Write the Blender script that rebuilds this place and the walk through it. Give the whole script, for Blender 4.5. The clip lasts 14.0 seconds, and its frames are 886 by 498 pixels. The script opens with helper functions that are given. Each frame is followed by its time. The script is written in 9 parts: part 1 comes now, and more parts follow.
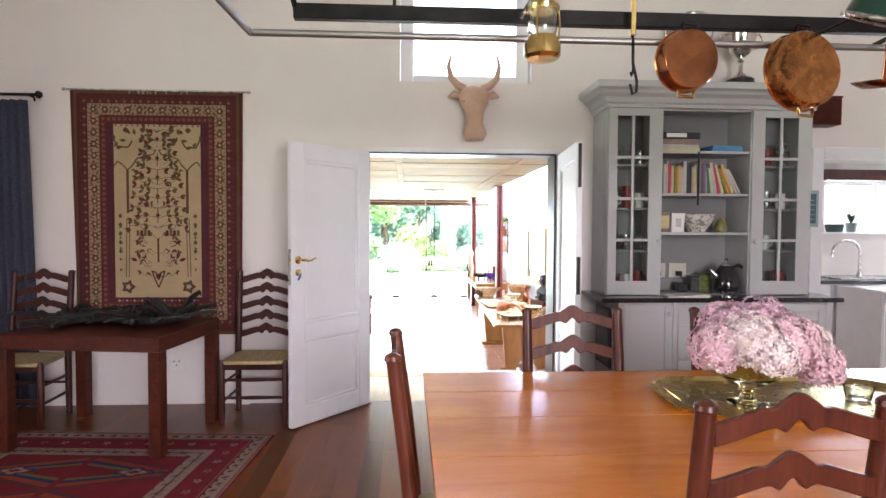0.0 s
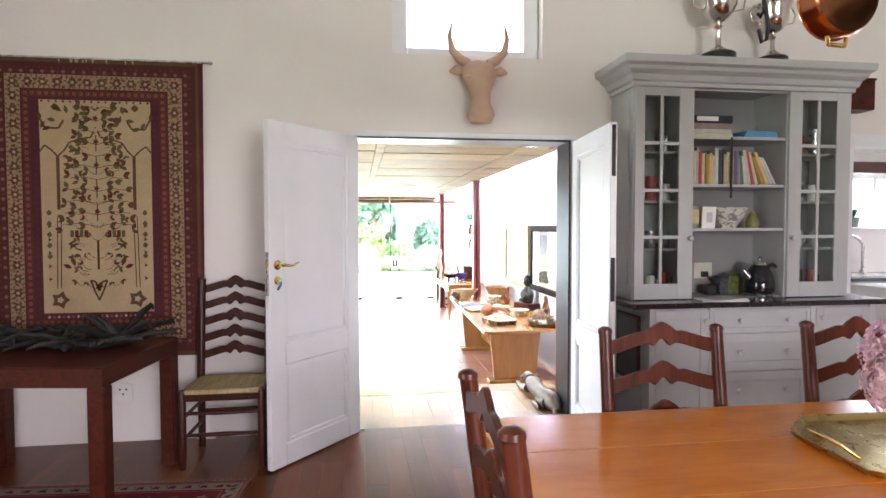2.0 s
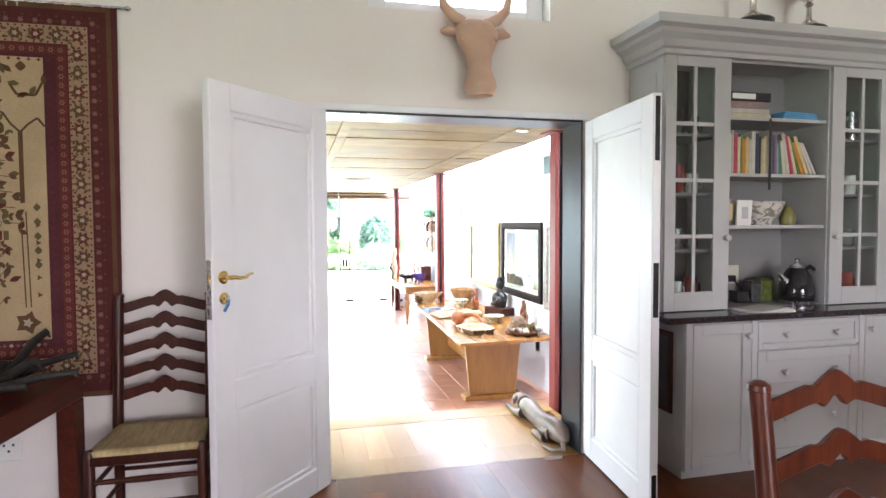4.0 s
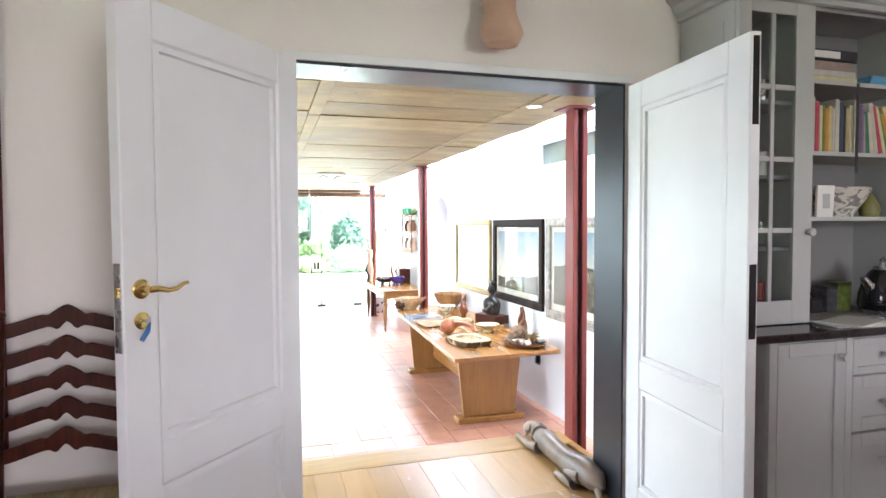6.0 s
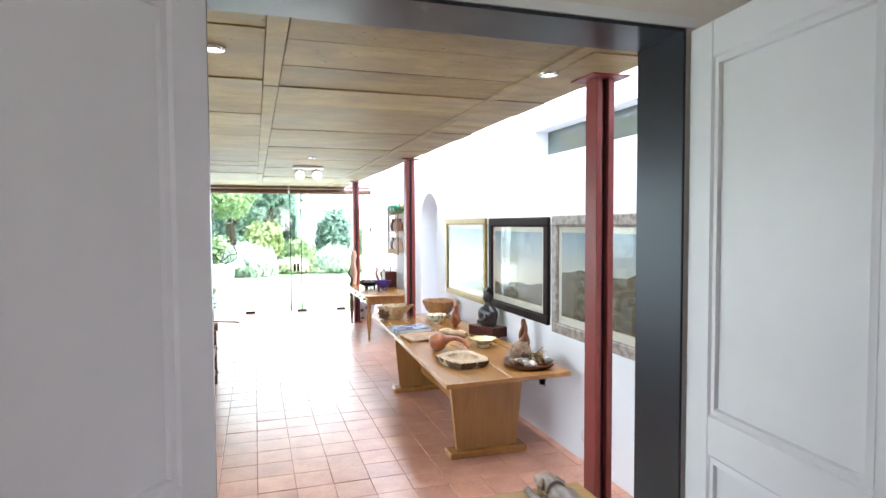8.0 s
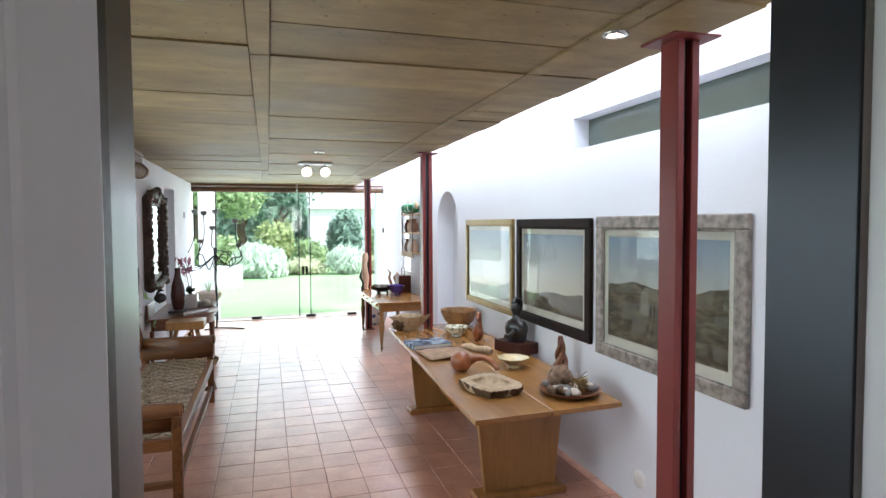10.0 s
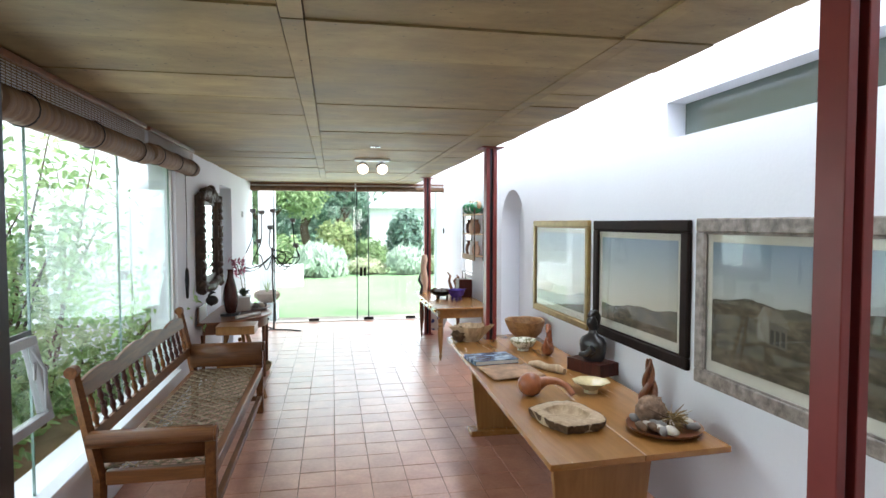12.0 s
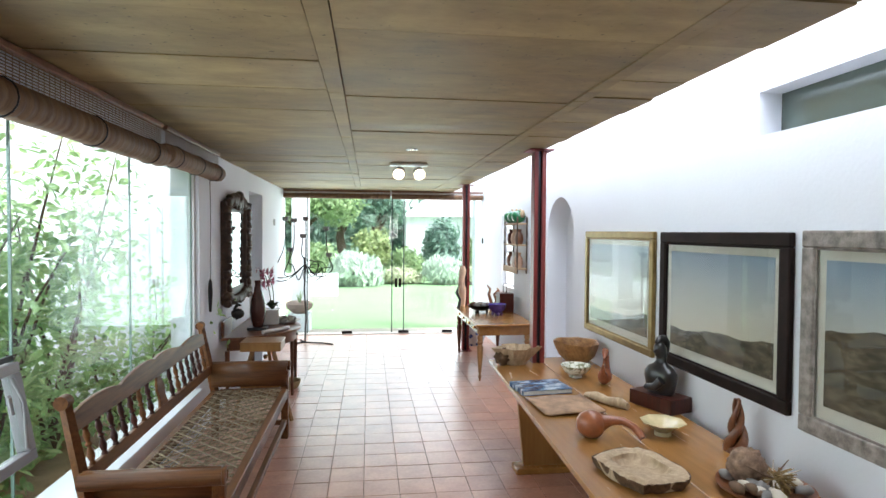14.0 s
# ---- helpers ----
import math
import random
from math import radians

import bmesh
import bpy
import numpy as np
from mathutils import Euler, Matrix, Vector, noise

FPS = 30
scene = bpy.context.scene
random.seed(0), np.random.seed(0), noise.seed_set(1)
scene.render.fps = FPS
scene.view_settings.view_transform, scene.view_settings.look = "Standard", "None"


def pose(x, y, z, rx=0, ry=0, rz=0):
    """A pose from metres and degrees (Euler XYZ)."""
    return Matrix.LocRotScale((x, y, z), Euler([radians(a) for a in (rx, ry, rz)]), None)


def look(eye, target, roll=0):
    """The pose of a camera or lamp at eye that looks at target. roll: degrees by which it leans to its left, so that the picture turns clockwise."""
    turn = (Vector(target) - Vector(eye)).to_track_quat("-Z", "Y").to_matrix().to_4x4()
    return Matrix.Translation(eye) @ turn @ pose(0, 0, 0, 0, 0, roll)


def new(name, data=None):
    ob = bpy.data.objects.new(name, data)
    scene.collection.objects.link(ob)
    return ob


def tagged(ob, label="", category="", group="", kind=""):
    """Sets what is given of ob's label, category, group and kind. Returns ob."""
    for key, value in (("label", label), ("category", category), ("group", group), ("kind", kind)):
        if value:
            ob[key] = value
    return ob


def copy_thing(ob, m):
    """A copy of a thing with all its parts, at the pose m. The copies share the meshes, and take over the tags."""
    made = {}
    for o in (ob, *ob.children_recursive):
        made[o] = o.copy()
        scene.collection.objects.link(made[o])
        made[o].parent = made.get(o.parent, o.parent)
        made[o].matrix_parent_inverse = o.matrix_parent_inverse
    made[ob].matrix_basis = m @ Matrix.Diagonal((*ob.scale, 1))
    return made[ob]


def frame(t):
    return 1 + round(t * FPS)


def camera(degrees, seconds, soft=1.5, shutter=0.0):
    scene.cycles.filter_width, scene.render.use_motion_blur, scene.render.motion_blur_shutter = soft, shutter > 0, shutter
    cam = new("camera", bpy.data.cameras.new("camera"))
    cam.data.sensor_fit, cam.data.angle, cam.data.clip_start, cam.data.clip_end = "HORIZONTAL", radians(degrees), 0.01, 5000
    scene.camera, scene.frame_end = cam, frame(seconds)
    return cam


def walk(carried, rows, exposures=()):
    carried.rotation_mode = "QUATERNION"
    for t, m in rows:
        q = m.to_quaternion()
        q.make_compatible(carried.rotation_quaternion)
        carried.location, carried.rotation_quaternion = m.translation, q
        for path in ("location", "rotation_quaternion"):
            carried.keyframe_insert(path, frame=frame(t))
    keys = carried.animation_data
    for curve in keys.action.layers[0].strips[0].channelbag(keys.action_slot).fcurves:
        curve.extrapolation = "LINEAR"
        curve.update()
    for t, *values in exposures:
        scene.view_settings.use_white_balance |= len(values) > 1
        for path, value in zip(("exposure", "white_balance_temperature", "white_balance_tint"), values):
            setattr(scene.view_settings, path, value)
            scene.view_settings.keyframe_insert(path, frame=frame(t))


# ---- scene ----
cam = camera(74.1, 14.0)
PATH = [
    (0, (0.256, 0.757, 1.438), (0.376, 2.752, 1.365), 0.3),
    (0.5, (0.149, 0.913, 1.447), (0.304, 2.906, 1.369), 0.2),
    (1, (0.062, 1.063, 1.427), (0.263, 3.051, 1.351), 0.1),
    (1.5, (0.01, 1.252, 1.416), (0.251, 3.236, 1.341), 0.0),
    (2, (-0.051, 1.458, 1.426), (0.234, 3.436, 1.349), -0.1),
    (2.5, (-0.103, 1.646, 1.411), (0.224, 3.618, 1.332), -0.2),
    (3, (-0.163, 1.877, 1.423), (0.208, 3.84, 1.345), -0.2),
    (3.2, (-0.202, 1.964, 1.436), (0.196, 3.922, 1.35), -0.2),
    (5.5, (-0.204, 2.899, 1.395), (0.348, 4.819, 1.314), -0.3),
    (6, (-0.171, 3.108, 1.382), (0.403, 5.022, 1.3), -0.3),
    (6.5, (-0.12, 3.345, 1.388), (0.473, 5.253, 1.305), -0.3),
    (7, (-0.069, 3.538, 1.378), (0.538, 5.442, 1.293), -0.3),
    (9.3, (0.159, 4.326, 1.392), (0.77, 6.228, 1.306), -0.3),
    (9.5, (0.149, 4.398, 1.388), (0.756, 6.301, 1.301), -0.5),
    (10, (0.177, 4.549, 1.405), (0.748, 6.464, 1.317), -0.3),
    (10.5, (0.201, 4.694, 1.407), (0.725, 6.622, 1.318), -0.3),
    (11, (0.223, 4.824, 1.402), (0.699, 6.765, 1.316), -0.2),
    (11.5, (0.255, 4.968, 1.414), (0.678, 6.921, 1.328), -0.1),
    (12, (0.289, 5.083, 1.417), (0.66, 7.047, 1.329), 0.0),
    (12.5, (0.301, 5.213, 1.412), (0.635, 7.183, 1.325), 0.1),
    (13, (0.309, 5.352, 1.421), (0.612, 7.327, 1.335), 0.3),
    (13.5, (0.316, 5.485, 1.426), (0.592, 7.464, 1.345), 0.3),
    (14, (0.324, 5.604, 1.426), (0.576, 7.588, 1.368), 0.4),
]
walk(cam, [(t, look(eye, target, roll)) for t, eye, target, roll in PATH],
     [(0.0, 1.78, 6300, 22), (1.0, 1.62, 6350, 22), (2.0, 1.78, 6300, 21), (3.0, 1.88, 6250, 19), (5.5, 1.76, 6200, 17), (7.0, 1.28, 6200, 17), (9.3, 0.25, 6200, 19), (10.5, -0.02, 6280, 18), (14.0, -0.02, 6330, 16)])

# ---- exposure, world, sun, large lights ----
world = bpy.data.worlds.new("sky")
scene.world = world
world.use_nodes = True
wt = world.node_tree
sky = wt.nodes.new("ShaderNodeTexSky")
sky.sky_type, sky.sun_disc = "NISHITA", False
sky.sun_elevation, sky.sun_rotation = radians(49), radians(122)
sky.air_density, sky.dust_density = 1.0, 3.0
wt.nodes["Background"].inputs[1].default_value = 0.14
pale = wt.nodes.new("ShaderNodeHueSaturation")
pale.inputs["Saturation"].default_value, pale.inputs["Value"].default_value = 0.3, 5.3
wt.links.new(sky.outputs[0], pale.inputs["Color"])
wt.links.new(pale.outputs[0], wt.nodes["Background"].inputs[0])
sun = new("sun", bpy.data.lights.new("sun", "SUN"))
sun.data.energy, sun.data.angle, sun.data.color = 5.0, radians(10), (1.0, 0.96, 0.9)
sun.matrix_world = look((0, 0, 30), (-16.5, 10.5, 30 - 22.8))


def window_lamp(name, eye, target, w, h, power, colour):
    ob = new(name, bpy.data.lights.new(name, "AREA"))
    ob.data.shape, ob.data.size, ob.data.size_y = "RECTANGLE", w, h
    ob.data.energy, ob.data.color = power, colour
    ob.matrix_world = look(eye, target)
    return ob


DAY = (0.90, 0.965, 1.0)
window_lamp("skylight_daylight", (2.1, 11.0, 3.05), (2.1, 11.0, 0), 0.5, 10.0, 116, DAY)
window_lamp("courtyard_daylight", (-1.35, 8.6, 1.1), (2, 8.6, 0.4), 4.4, 1.9, 56, DAY)
window_lamp("garden_daylight", (0.6, 16.6, 0.9), (0.6, 10, 0.2), 3.4, 2.4, 82, DAY)
window_lamp("dining_window_daylight", (-3.3, 1.2, 1.6), (2, 2.4, 0.8), 1.8, 1.5, 5, (1.0, 0.96, 0.97))
window_lamp("back_window_daylight", (2.2, -3.1, 1.75), (2.4, 4, 1.1), 1.7, 1.5, 56, (1.0, 0.955, 0.98))
window_lamp("kitchen_window_daylight", (6.1, 7.2, 1.72), (5.4, 5.5, 0.9), 2.0, 0.5, 15, DAY)

# ---- materials ----


class Mat:
    """A node material with short ways to wire it."""

    def __init__(self, name, rough=0.6, metal=0.0, spec=0.5):
        self.m = bpy.data.materials.new(name)
        self.m.use_nodes = True
        self.t = self.m.node_tree
        self.b = self.t.nodes["Principled BSDF"]
        self.b.inputs["Roughness"].default_value = rough
        self.b.inputs["Metallic"].default_value = metal
        self.b.inputs["Specular IOR Level"].default_value = spec
        self.vec = None

    def n(self, kind, **inputs):
        node = self.t.nodes.new(kind)
        for k, v in inputs.items():
            k = int(k[1:]) if k[0] == "i" and k[1:].isdigit() else k.replace("_", " ")
            if isinstance(v, bpy.types.NodeSocket):
                self.t.links.new(v, node.inputs[k])
            else:
                node.inputs[k].default_value = v
        return node

    def link(self, out, name):
        self.t.links.new(out, self.b.inputs[name])

    def coords(self, scale=(1, 1, 1), world=False):
        if world:
            src = self.n("ShaderNodeNewGeometry").outputs["Position"]
        else:
            src = self.n("ShaderNodeTexCoord").outputs["Object"]
        mp = self.n("ShaderNodeMapping")
        self.t.links.new(src, mp.inputs[0])
        mp.inputs["Scale"].default_value = scale
        return mp.outputs[0]

    def noise(self, vec, scale, detail=4.0, rough=0.55, dist=0.0):
        return self.n("ShaderNodeTexNoise", Vector=vec, Scale=scale, Detail=detail, Roughness=rough, Distortion=dist).outputs["Fac"]

    def ramp(self, fac, *stops):
        r = self.n("ShaderNodeValToRGB", Fac=fac)
        el = r.color_ramp.elements
        while len(el) < len(stops):
            el.new(0.5)
        for e, (p, c) in zip(el, stops):
            e.position, e.color = p, (*c, 1) if len(c) == 3 else c
        return r.outputs[0]

    def mix(self, fac, a, b, mode="MIX"):
        node = self.n("ShaderNodeMix")
        node.data_type, node.blend_type = "RGBA", mode
        for k, v in ((0, fac), (6, a), (7, b)):
            if isinstance(v, bpy.types.NodeSocket):
                self.t.links.new(v, node.inputs[k])
            else:
                node.inputs[k].default_value = v if k == 0 else (*v, 1)
        return node.outputs[2]

    def math(self, op, a, b=0.0, c=0.0):
        node = self.n("ShaderNodeMath")
        node.operation = op
        for k, v in enumerate((a, b, c)):
            if isinstance(v, bpy.types.NodeSocket):
                self.t.links.new(v, node.inputs[k])
            else:
                node.inputs[k].default_value = v
        return node.outputs[0]

    def colour(self, c):
        if isinstance(c, bpy.types.NodeSocket):
            self.link(c, "Base Color")
        else:
            self.b.inputs["Base Color"].default_value = (*c, 1)
        return self

    def bump(self, height, strength=0.2, dist=0.01):
        bp = self.n("ShaderNodeBump", Height=height, Strength=strength, Distance=dist)
        self.link(bp.outputs[0], "Normal")
        return self

    def roughness(self, fac, lo, hi):
        self.link(self.n("ShaderNodeMapRange", Value=fac, i3=lo, i4=hi).outputs[0], "Roughness")
        return self


def plaster(name, base, mottled=0.05, bump=0.12):
    m = Mat(name, 0.85, 0, 0.25)
    v = m.coords(world=True)
    big, fine = m.noise(v, 0.9, 3), m.noise(v, 45, 5)
    lo = tuple(c * (1 - mottled) for c in base)
    hi = tuple(min(1, c * (1 + mottled * 0.5)) for c in base)
    m.colour(m.mix(0.25, m.ramp(big, (0.35, lo), (0.7, hi)), m.ramp(fine, (0.3, lo), (0.7, hi))))
    return m.bump(m.mix(0.5, m.noise(v, 6, 4), fine), bump, 0.01).m


def painted(name, base, rough=0.4, wear=0.06):
    m = Mat(name, rough, 0, 0.45)
    v = m.coords()
    f = m.noise(v, 3.0, 4)
    m.colour(m.ramp(f, (0.3, tuple(c * (1 - wear) for c in base)), (0.7, base)))
    m.roughness(m.noise(v, 9, 3), rough - 0.08, rough + 0.12)
    return m.bump(m.noise(m.coords((30, 30, 4)), 4, 3), 0.05, 0.003).m


def wood(name, dark, light, rough=0.35, grain=(14, 14, 1.2), rings=2.2, varied=0.0, bump=0.12, coat=0.0, spec=0.5):
    """Timber with its grain along the axis of least scale, in the object's own space."""
    m = Mat(name, rough, 0, spec)
    v = m.coords(grain)
    if varied:
        info = m.n("ShaderNodeObjectInfo").outputs["Random"]
        shift = m.n("ShaderNodeCombineXYZ", X=m.math("MULTIPLY", info, 37.0), Y=m.math("MULTIPLY", info, 91.0), Z=m.math("MULTIPLY", info, 17.0))
        add = m.n("ShaderNodeVectorMath")
        m.t.links.new(v, add.inputs[0])
        m.t.links.new(shift.outputs[0], add.inputs[1])
        v = add.outputs[0]
    a = m.noise(v, 1.0, 6, 0.6, rings)
    b = m.noise(v, 5.0, 5, 0.65, 0.6)
    f = m.math("MULTIPLY_ADD", b, 0.45, m.math("MULTIPLY", a, 0.55))
    col = m.ramp(f, (0.33, dark), (0.5, tuple((p + q) / 2 for p, q in zip(dark, light))), (0.68, light))
    if varied:
        tone = m.n("ShaderNodeHueSaturation", Color=col, Value=m.n("ShaderNodeMapRange", Value=info, i3=1 - varied, i4=1 + varied * 0.7).outputs[0])
        col = tone.outputs[0]
    m.colour(col)
    m.roughness(b, rough - 0.01, rough + 0.04)
    m.b.inputs["Coat Weight"].default_value = coat
    m.b.inputs["Coat Roughness"].default_value = 0.18
    return m.bump(f, bump, 0.004).m


def metal(name, base, rough=0.25, blotch=0.25, bump=0.03):
    m = Mat(name, rough, 1.0)
    v = m.coords()
    f = m.noise(v, 11, 5)
    m.colour(m.ramp(f, (0.35, tuple(c * (1 - blotch) for c in base)), (0.65, base)))
    m.roughness(m.noise(v, 25, 4), max(0.03, rough - 0.08), rough + 0.14)
    return m.bump(m.noise(v, 60, 3), bump, 0.003).m


def glassy(name, tint=(0.95, 0.985, 0.97), rough=0.0):
    m = Mat(name, rough)
    m.b.inputs["Base Color"].default_value = (*tint, 1)
    m.b.inputs["Transmission Weight"].default_value = 1.0
    m.b.inputs["IOR"].default_value = 1.5
    return m.m


def pane_glass(name, tint=(0.93, 0.98, 0.96), gloss_more=0.34):
    """Thin window glass: clear, with the gloss of glass that grows at a slant."""
    m = Mat(name)
    clear, gloss = m.n("ShaderNodeBsdfTransparent"), m.n("ShaderNodeBsdfGlossy", Roughness=0.01)
    clear.inputs[0].default_value = (*tint, 1)
    facing = m.n("ShaderNodeLayerWeight", Blend=0.5).outputs["Facing"]
    mixer = m.n("ShaderNodeMixShader", Fac=m.math("MULTIPLY_ADD", m.math("POWER", facing, 3.5), gloss_more, 0.035))
    m.t.links.new(clear.outputs[0], mixer.inputs[1])
    m.t.links.new(gloss.outputs[0], mixer.inputs[2])
    m.t.links.new(mixer.outputs[0], m.t.nodes["Material Output"].inputs[0])
    return m.m


def plain(name, base, rough=0.6, spec=0.4, var=0.12, scale=8.0, bump=0.1):
    m = Mat(name, rough, 0, spec)
    v = m.coords()
    f = m.noise(v, scale, 5)
    m.colour(m.ramp(f, (0.3, tuple(c * (1 - var) for c in base)), (0.7, tuple(min(1, c * (1 + var)) for c in base))))
    return m.bump(m.noise(v, scale * 6, 4), bump, 0.004).m


def glow(name, colour, strength):
    m = Mat(name)
    m.b.inputs["Base Color"].default_value = (*colour, 1)
    m.b.inputs["Emission Color"].default_value = (*colour, 1)
    m.b.inputs["Emission Strength"].default_value = strength
    return m.m


WALL1 = plaster("warm_white_plaster", (0.785, 0.735, 0.705))
WALL2 = plaster("white_limewash", (0.79, 0.82, 0.87), 0.04, 0.2)
CEIL1 = plaster("ceiling_paint", (0.78, 0.77, 0.74))
DOORPAINT = painted("white_door_paint", (0.80, 0.80, 0.82), 0.35)
GREY = painted("pale_grey_cabinet_paint", (0.475, 0.48, 0.475), 0.45)
# the cabinet grey again, darkened to hold the shade inside the dresser
GREYSHADE = painted("shaded_cabinet_inside", (0.25, 0.245, 0.245), 0.6)
FLOORWOOD = wood("polished_floor_boards", (0.100, 0.026, 0.0068), (0.175, 0.051, 0.0105), 0.27, (4, 0.45, 4), 1.4, 0.45, 0.0, 0.0, 0.34)
LANDWOOD = wood("landing_boards", (0.36, 0.205, 0.075), (0.43, 0.255, 0.098), 0.25, (5, 0.5, 5), 1.5, 0.15, 0.05, 0.3)
TABLEWOOD = wood("honey_table_boards", (0.58, 0.155, 0.016), (0.80, 0.275, 0.036), 0.2, (0.7, 3, 3), 1.2, 0.12, 0.01, 0.35)
DARKWOOD = wood("dark_stained_wood", (0.022, 0.006, 0.0035), (0.075, 0.017, 0.009), 0.36, (12, 12, 1.2), 2.0, 0.2, 0.06, 0.0, 0.3)
CHAIRWOOD = wood("polished_red_brown_wood", (0.045, 0.010, 0.006), (0.135, 0.032, 0.015), 0.28, (12, 12, 1.2), 2.0, 0.15, 0.05, 0.0, 0.32)
REDWOOD = wood("reddish_brown_wood", (0.030, 0.007, 0.004), (0.095, 0.019, 0.009), 0.36, (10, 1.0, 10), 2.0, 0.0, 0.08, 0.0, 0.22)
OAK = wood("golden_oak", (0.25, 0.108, 0.027), (0.38, 0.182, 0.05), 0.25, (3.5, 0.5, 3.5), 2.4, 0.0, 0.015, 0.2)
OAKV = wood("golden_oak_upright", (0.24, 0.108, 0.03), (0.37, 0.19, 0.06), 0.35, (4, 4, 0.5), 3.2, 0.0, 0.08, 0.1)
BENCHWOOD = wood("old_yellowwood", (0.07, 0.024, 0.008), (0.23, 0.092, 0.03), 0.42, (9, 0.9, 9), 2.6, 0.15, 0.08, 0.0, 0.2)
BENCHX = wood("old_yellowwood_arms", (0.07, 0.024, 0.008), (0.23, 0.092, 0.03), 0.3, (0.9, 9, 9), 2.6, 0.15, 0.06, 0.1, 0.35)
PALEWOOD = wood("weathered_pale_wood", (0.30, 0.20, 0.11), (0.62, 0.47, 0.30), 0.7, (9, 9, 2), 2.4, 0.1, 0.4)
BROWNWOOD = wood("carved_brown_wood", (0.085, 0.03, 0.014), (0.26, 0.10, 0.04), 0.3, (9, 9, 2), 2.4, 0.1, 0.15)
EBONY = plain("black_carved_stone", (0.020, 0.019, 0.019), 0.28, 0.5, 0.4, 14, 0.05)
OX = plain("smooth_terracotta_clay", (0.55, 0.37, 0.27), 0.65, 0.3, 0.12, 6, 0.15)
RUSH = wood("woven_rush", (0.30, 0.22, 0.10), (0.58, 0.46, 0.25), 0.8, (60, 6, 30), 0.5, 0.0, 0.6)
CANE = wood("cane_strands", (0.15, 0.11, 0.065), (0.36, 0.28, 0.18), 0.6, (30, 30, 30), 0.5, 0.0, 0.2)
STEELRED = painted("oxide_red_steel", (0.23, 0.035, 0.030), 0.38, 0.25)
STEELDARK = Mat("blackened_steel", 0.32, 0.55).colour((0.030, 0.034, 0.042))
STEELDARK = STEELDARK.roughness(STEELDARK.noise(STEELDARK.coords((1, 1, 0.3)), 3, 4), 0.2, 0.42).m
IRON = metal("black_iron", (0.035, 0.033, 0.032), 0.45, 0.3, 0.1)
STEEL = metal("brushed_steel", (0.56, 0.56, 0.56), 0.24)
SILVER = metal("silver_plate", (0.78, 0.75, 0.70), 0.12)
BRASS = metal("polished_brass", (0.72, 0.53, 0.20), 0.16, 0.2)
COPPER = metal("polished_copper", (0.72, 0.30, 0.13), 0.15, 0.35, 0.05)
GLASS = pane_glass("window_glass")
PRINTGLASS = pane_glass("picture_glass", (0.97, 0.98, 0.97), 0.22)
CLEAR = glassy("clear_glass")
GRANITE = plain("black_granite", (0.022, 0.016, 0.017), 0.12, 0.5, 0.5, 60, 0.01)
WHITE = plain("white_ceramic", (0.78, 0.77, 0.74), 0.25, 0.5, 0.04)
BLACK = plain("black_plastic", (0.015, 0.015, 0.017), 0.3, 0.5, 0.2)
LAMPGLOW = glow("lamp_bulb", (1.0, 0.86, 0.62), 9.0)


def concrete():
    m = Mat("board_marked_concrete", 0.62, 0, 0.45)
    v = m.coords((1.0, 2.6, 1.0), True)
    a, b, c = m.noise(v, 1.1, 6, 0.62), m.noise(m.coords((1, 1.8, 1), True), 3.2, 6, 0.7, 0.4), m.noise(v, 26, 4)
    isl = m.n("ShaderNodeNewGeometry").outputs["Random Per Island"]
    f = m.math("MULTIPLY_ADD", isl, 0.10, m.math("MULTIPLY_ADD", b, 0.35, m.math("MULTIPLY", a, 0.55)))
    col = m.ramp(f, (0.32, (0.125, 0.083, 0.031)), (0.5, (0.26, 0.182, 0.074)), (0.68, (0.43, 0.318, 0.145)))
    spots = m.ramp(m.noise(m.coords((1, 1, 1), True), 34, 2), (0.27, (0.42, 0.42, 0.42)), (0.33, (1, 1, 1)))
    m.colour(m.mix(1.0, col, spots, "MULTIPLY"))
    m.roughness(a, 0.38, 0.8)
    return m.bump(m.mix(0.4, b, c), 0.25, 0.006).m


CONCRETE = concrete()


def quarry():
    m = Mat("terracotta_tile", 0.3, 0, 0.85)
    info = m.n("ShaderNodeObjectInfo").outputs["Random"]
    v = m.coords(world=True)
    f, g = m.noise(v, 5, 5), m.noise(v, 38, 4)
    col = m.ramp(m.math("MULTIPLY_ADD", g, 0.35, m.math("MULTIPLY", f, 0.65)), (0.35, (0.40, 0.185, 0.12)), (0.65, (0.57, 0.30, 0.21)))
    m.colour(m.n("ShaderNodeHueSaturation", Color=col, Value=m.n("ShaderNodeMapRange", Value=info, i3=0.9, i4=1.1).outputs[0]).outputs[0])
    m.roughness(f, 0.24, 0.38)
    return m.bump(m.mix(0.3, m.noise(v, 4, 3), g), 0.06, 0.005).m


TILE = quarry()
GROUT = plain("tile_grout", (0.20, 0.12, 0.085), 0.9, 0.2, 0.2, 20)

# ---- building blocks ----


def part(name, bm, material, parent=None, label=""):
    me = bpy.data.meshes.new(name)
    bm.to_mesh(me)
    bm.free()
    ob = new(name, me)
    me.materials.append(material)
    ob.parent = parent
    if label:
        ob["label"] = label
    return ob


def thing(name, m, label, category, group="", kind=""):
    ob = new(name)
    ob.matrix_world = m
    return tagged(ob, label, category, group, kind)


def structure(name, bm, material, label, category, parent=None):
    return tagged(part(name, bm, material, parent), label, category, "", "structure")


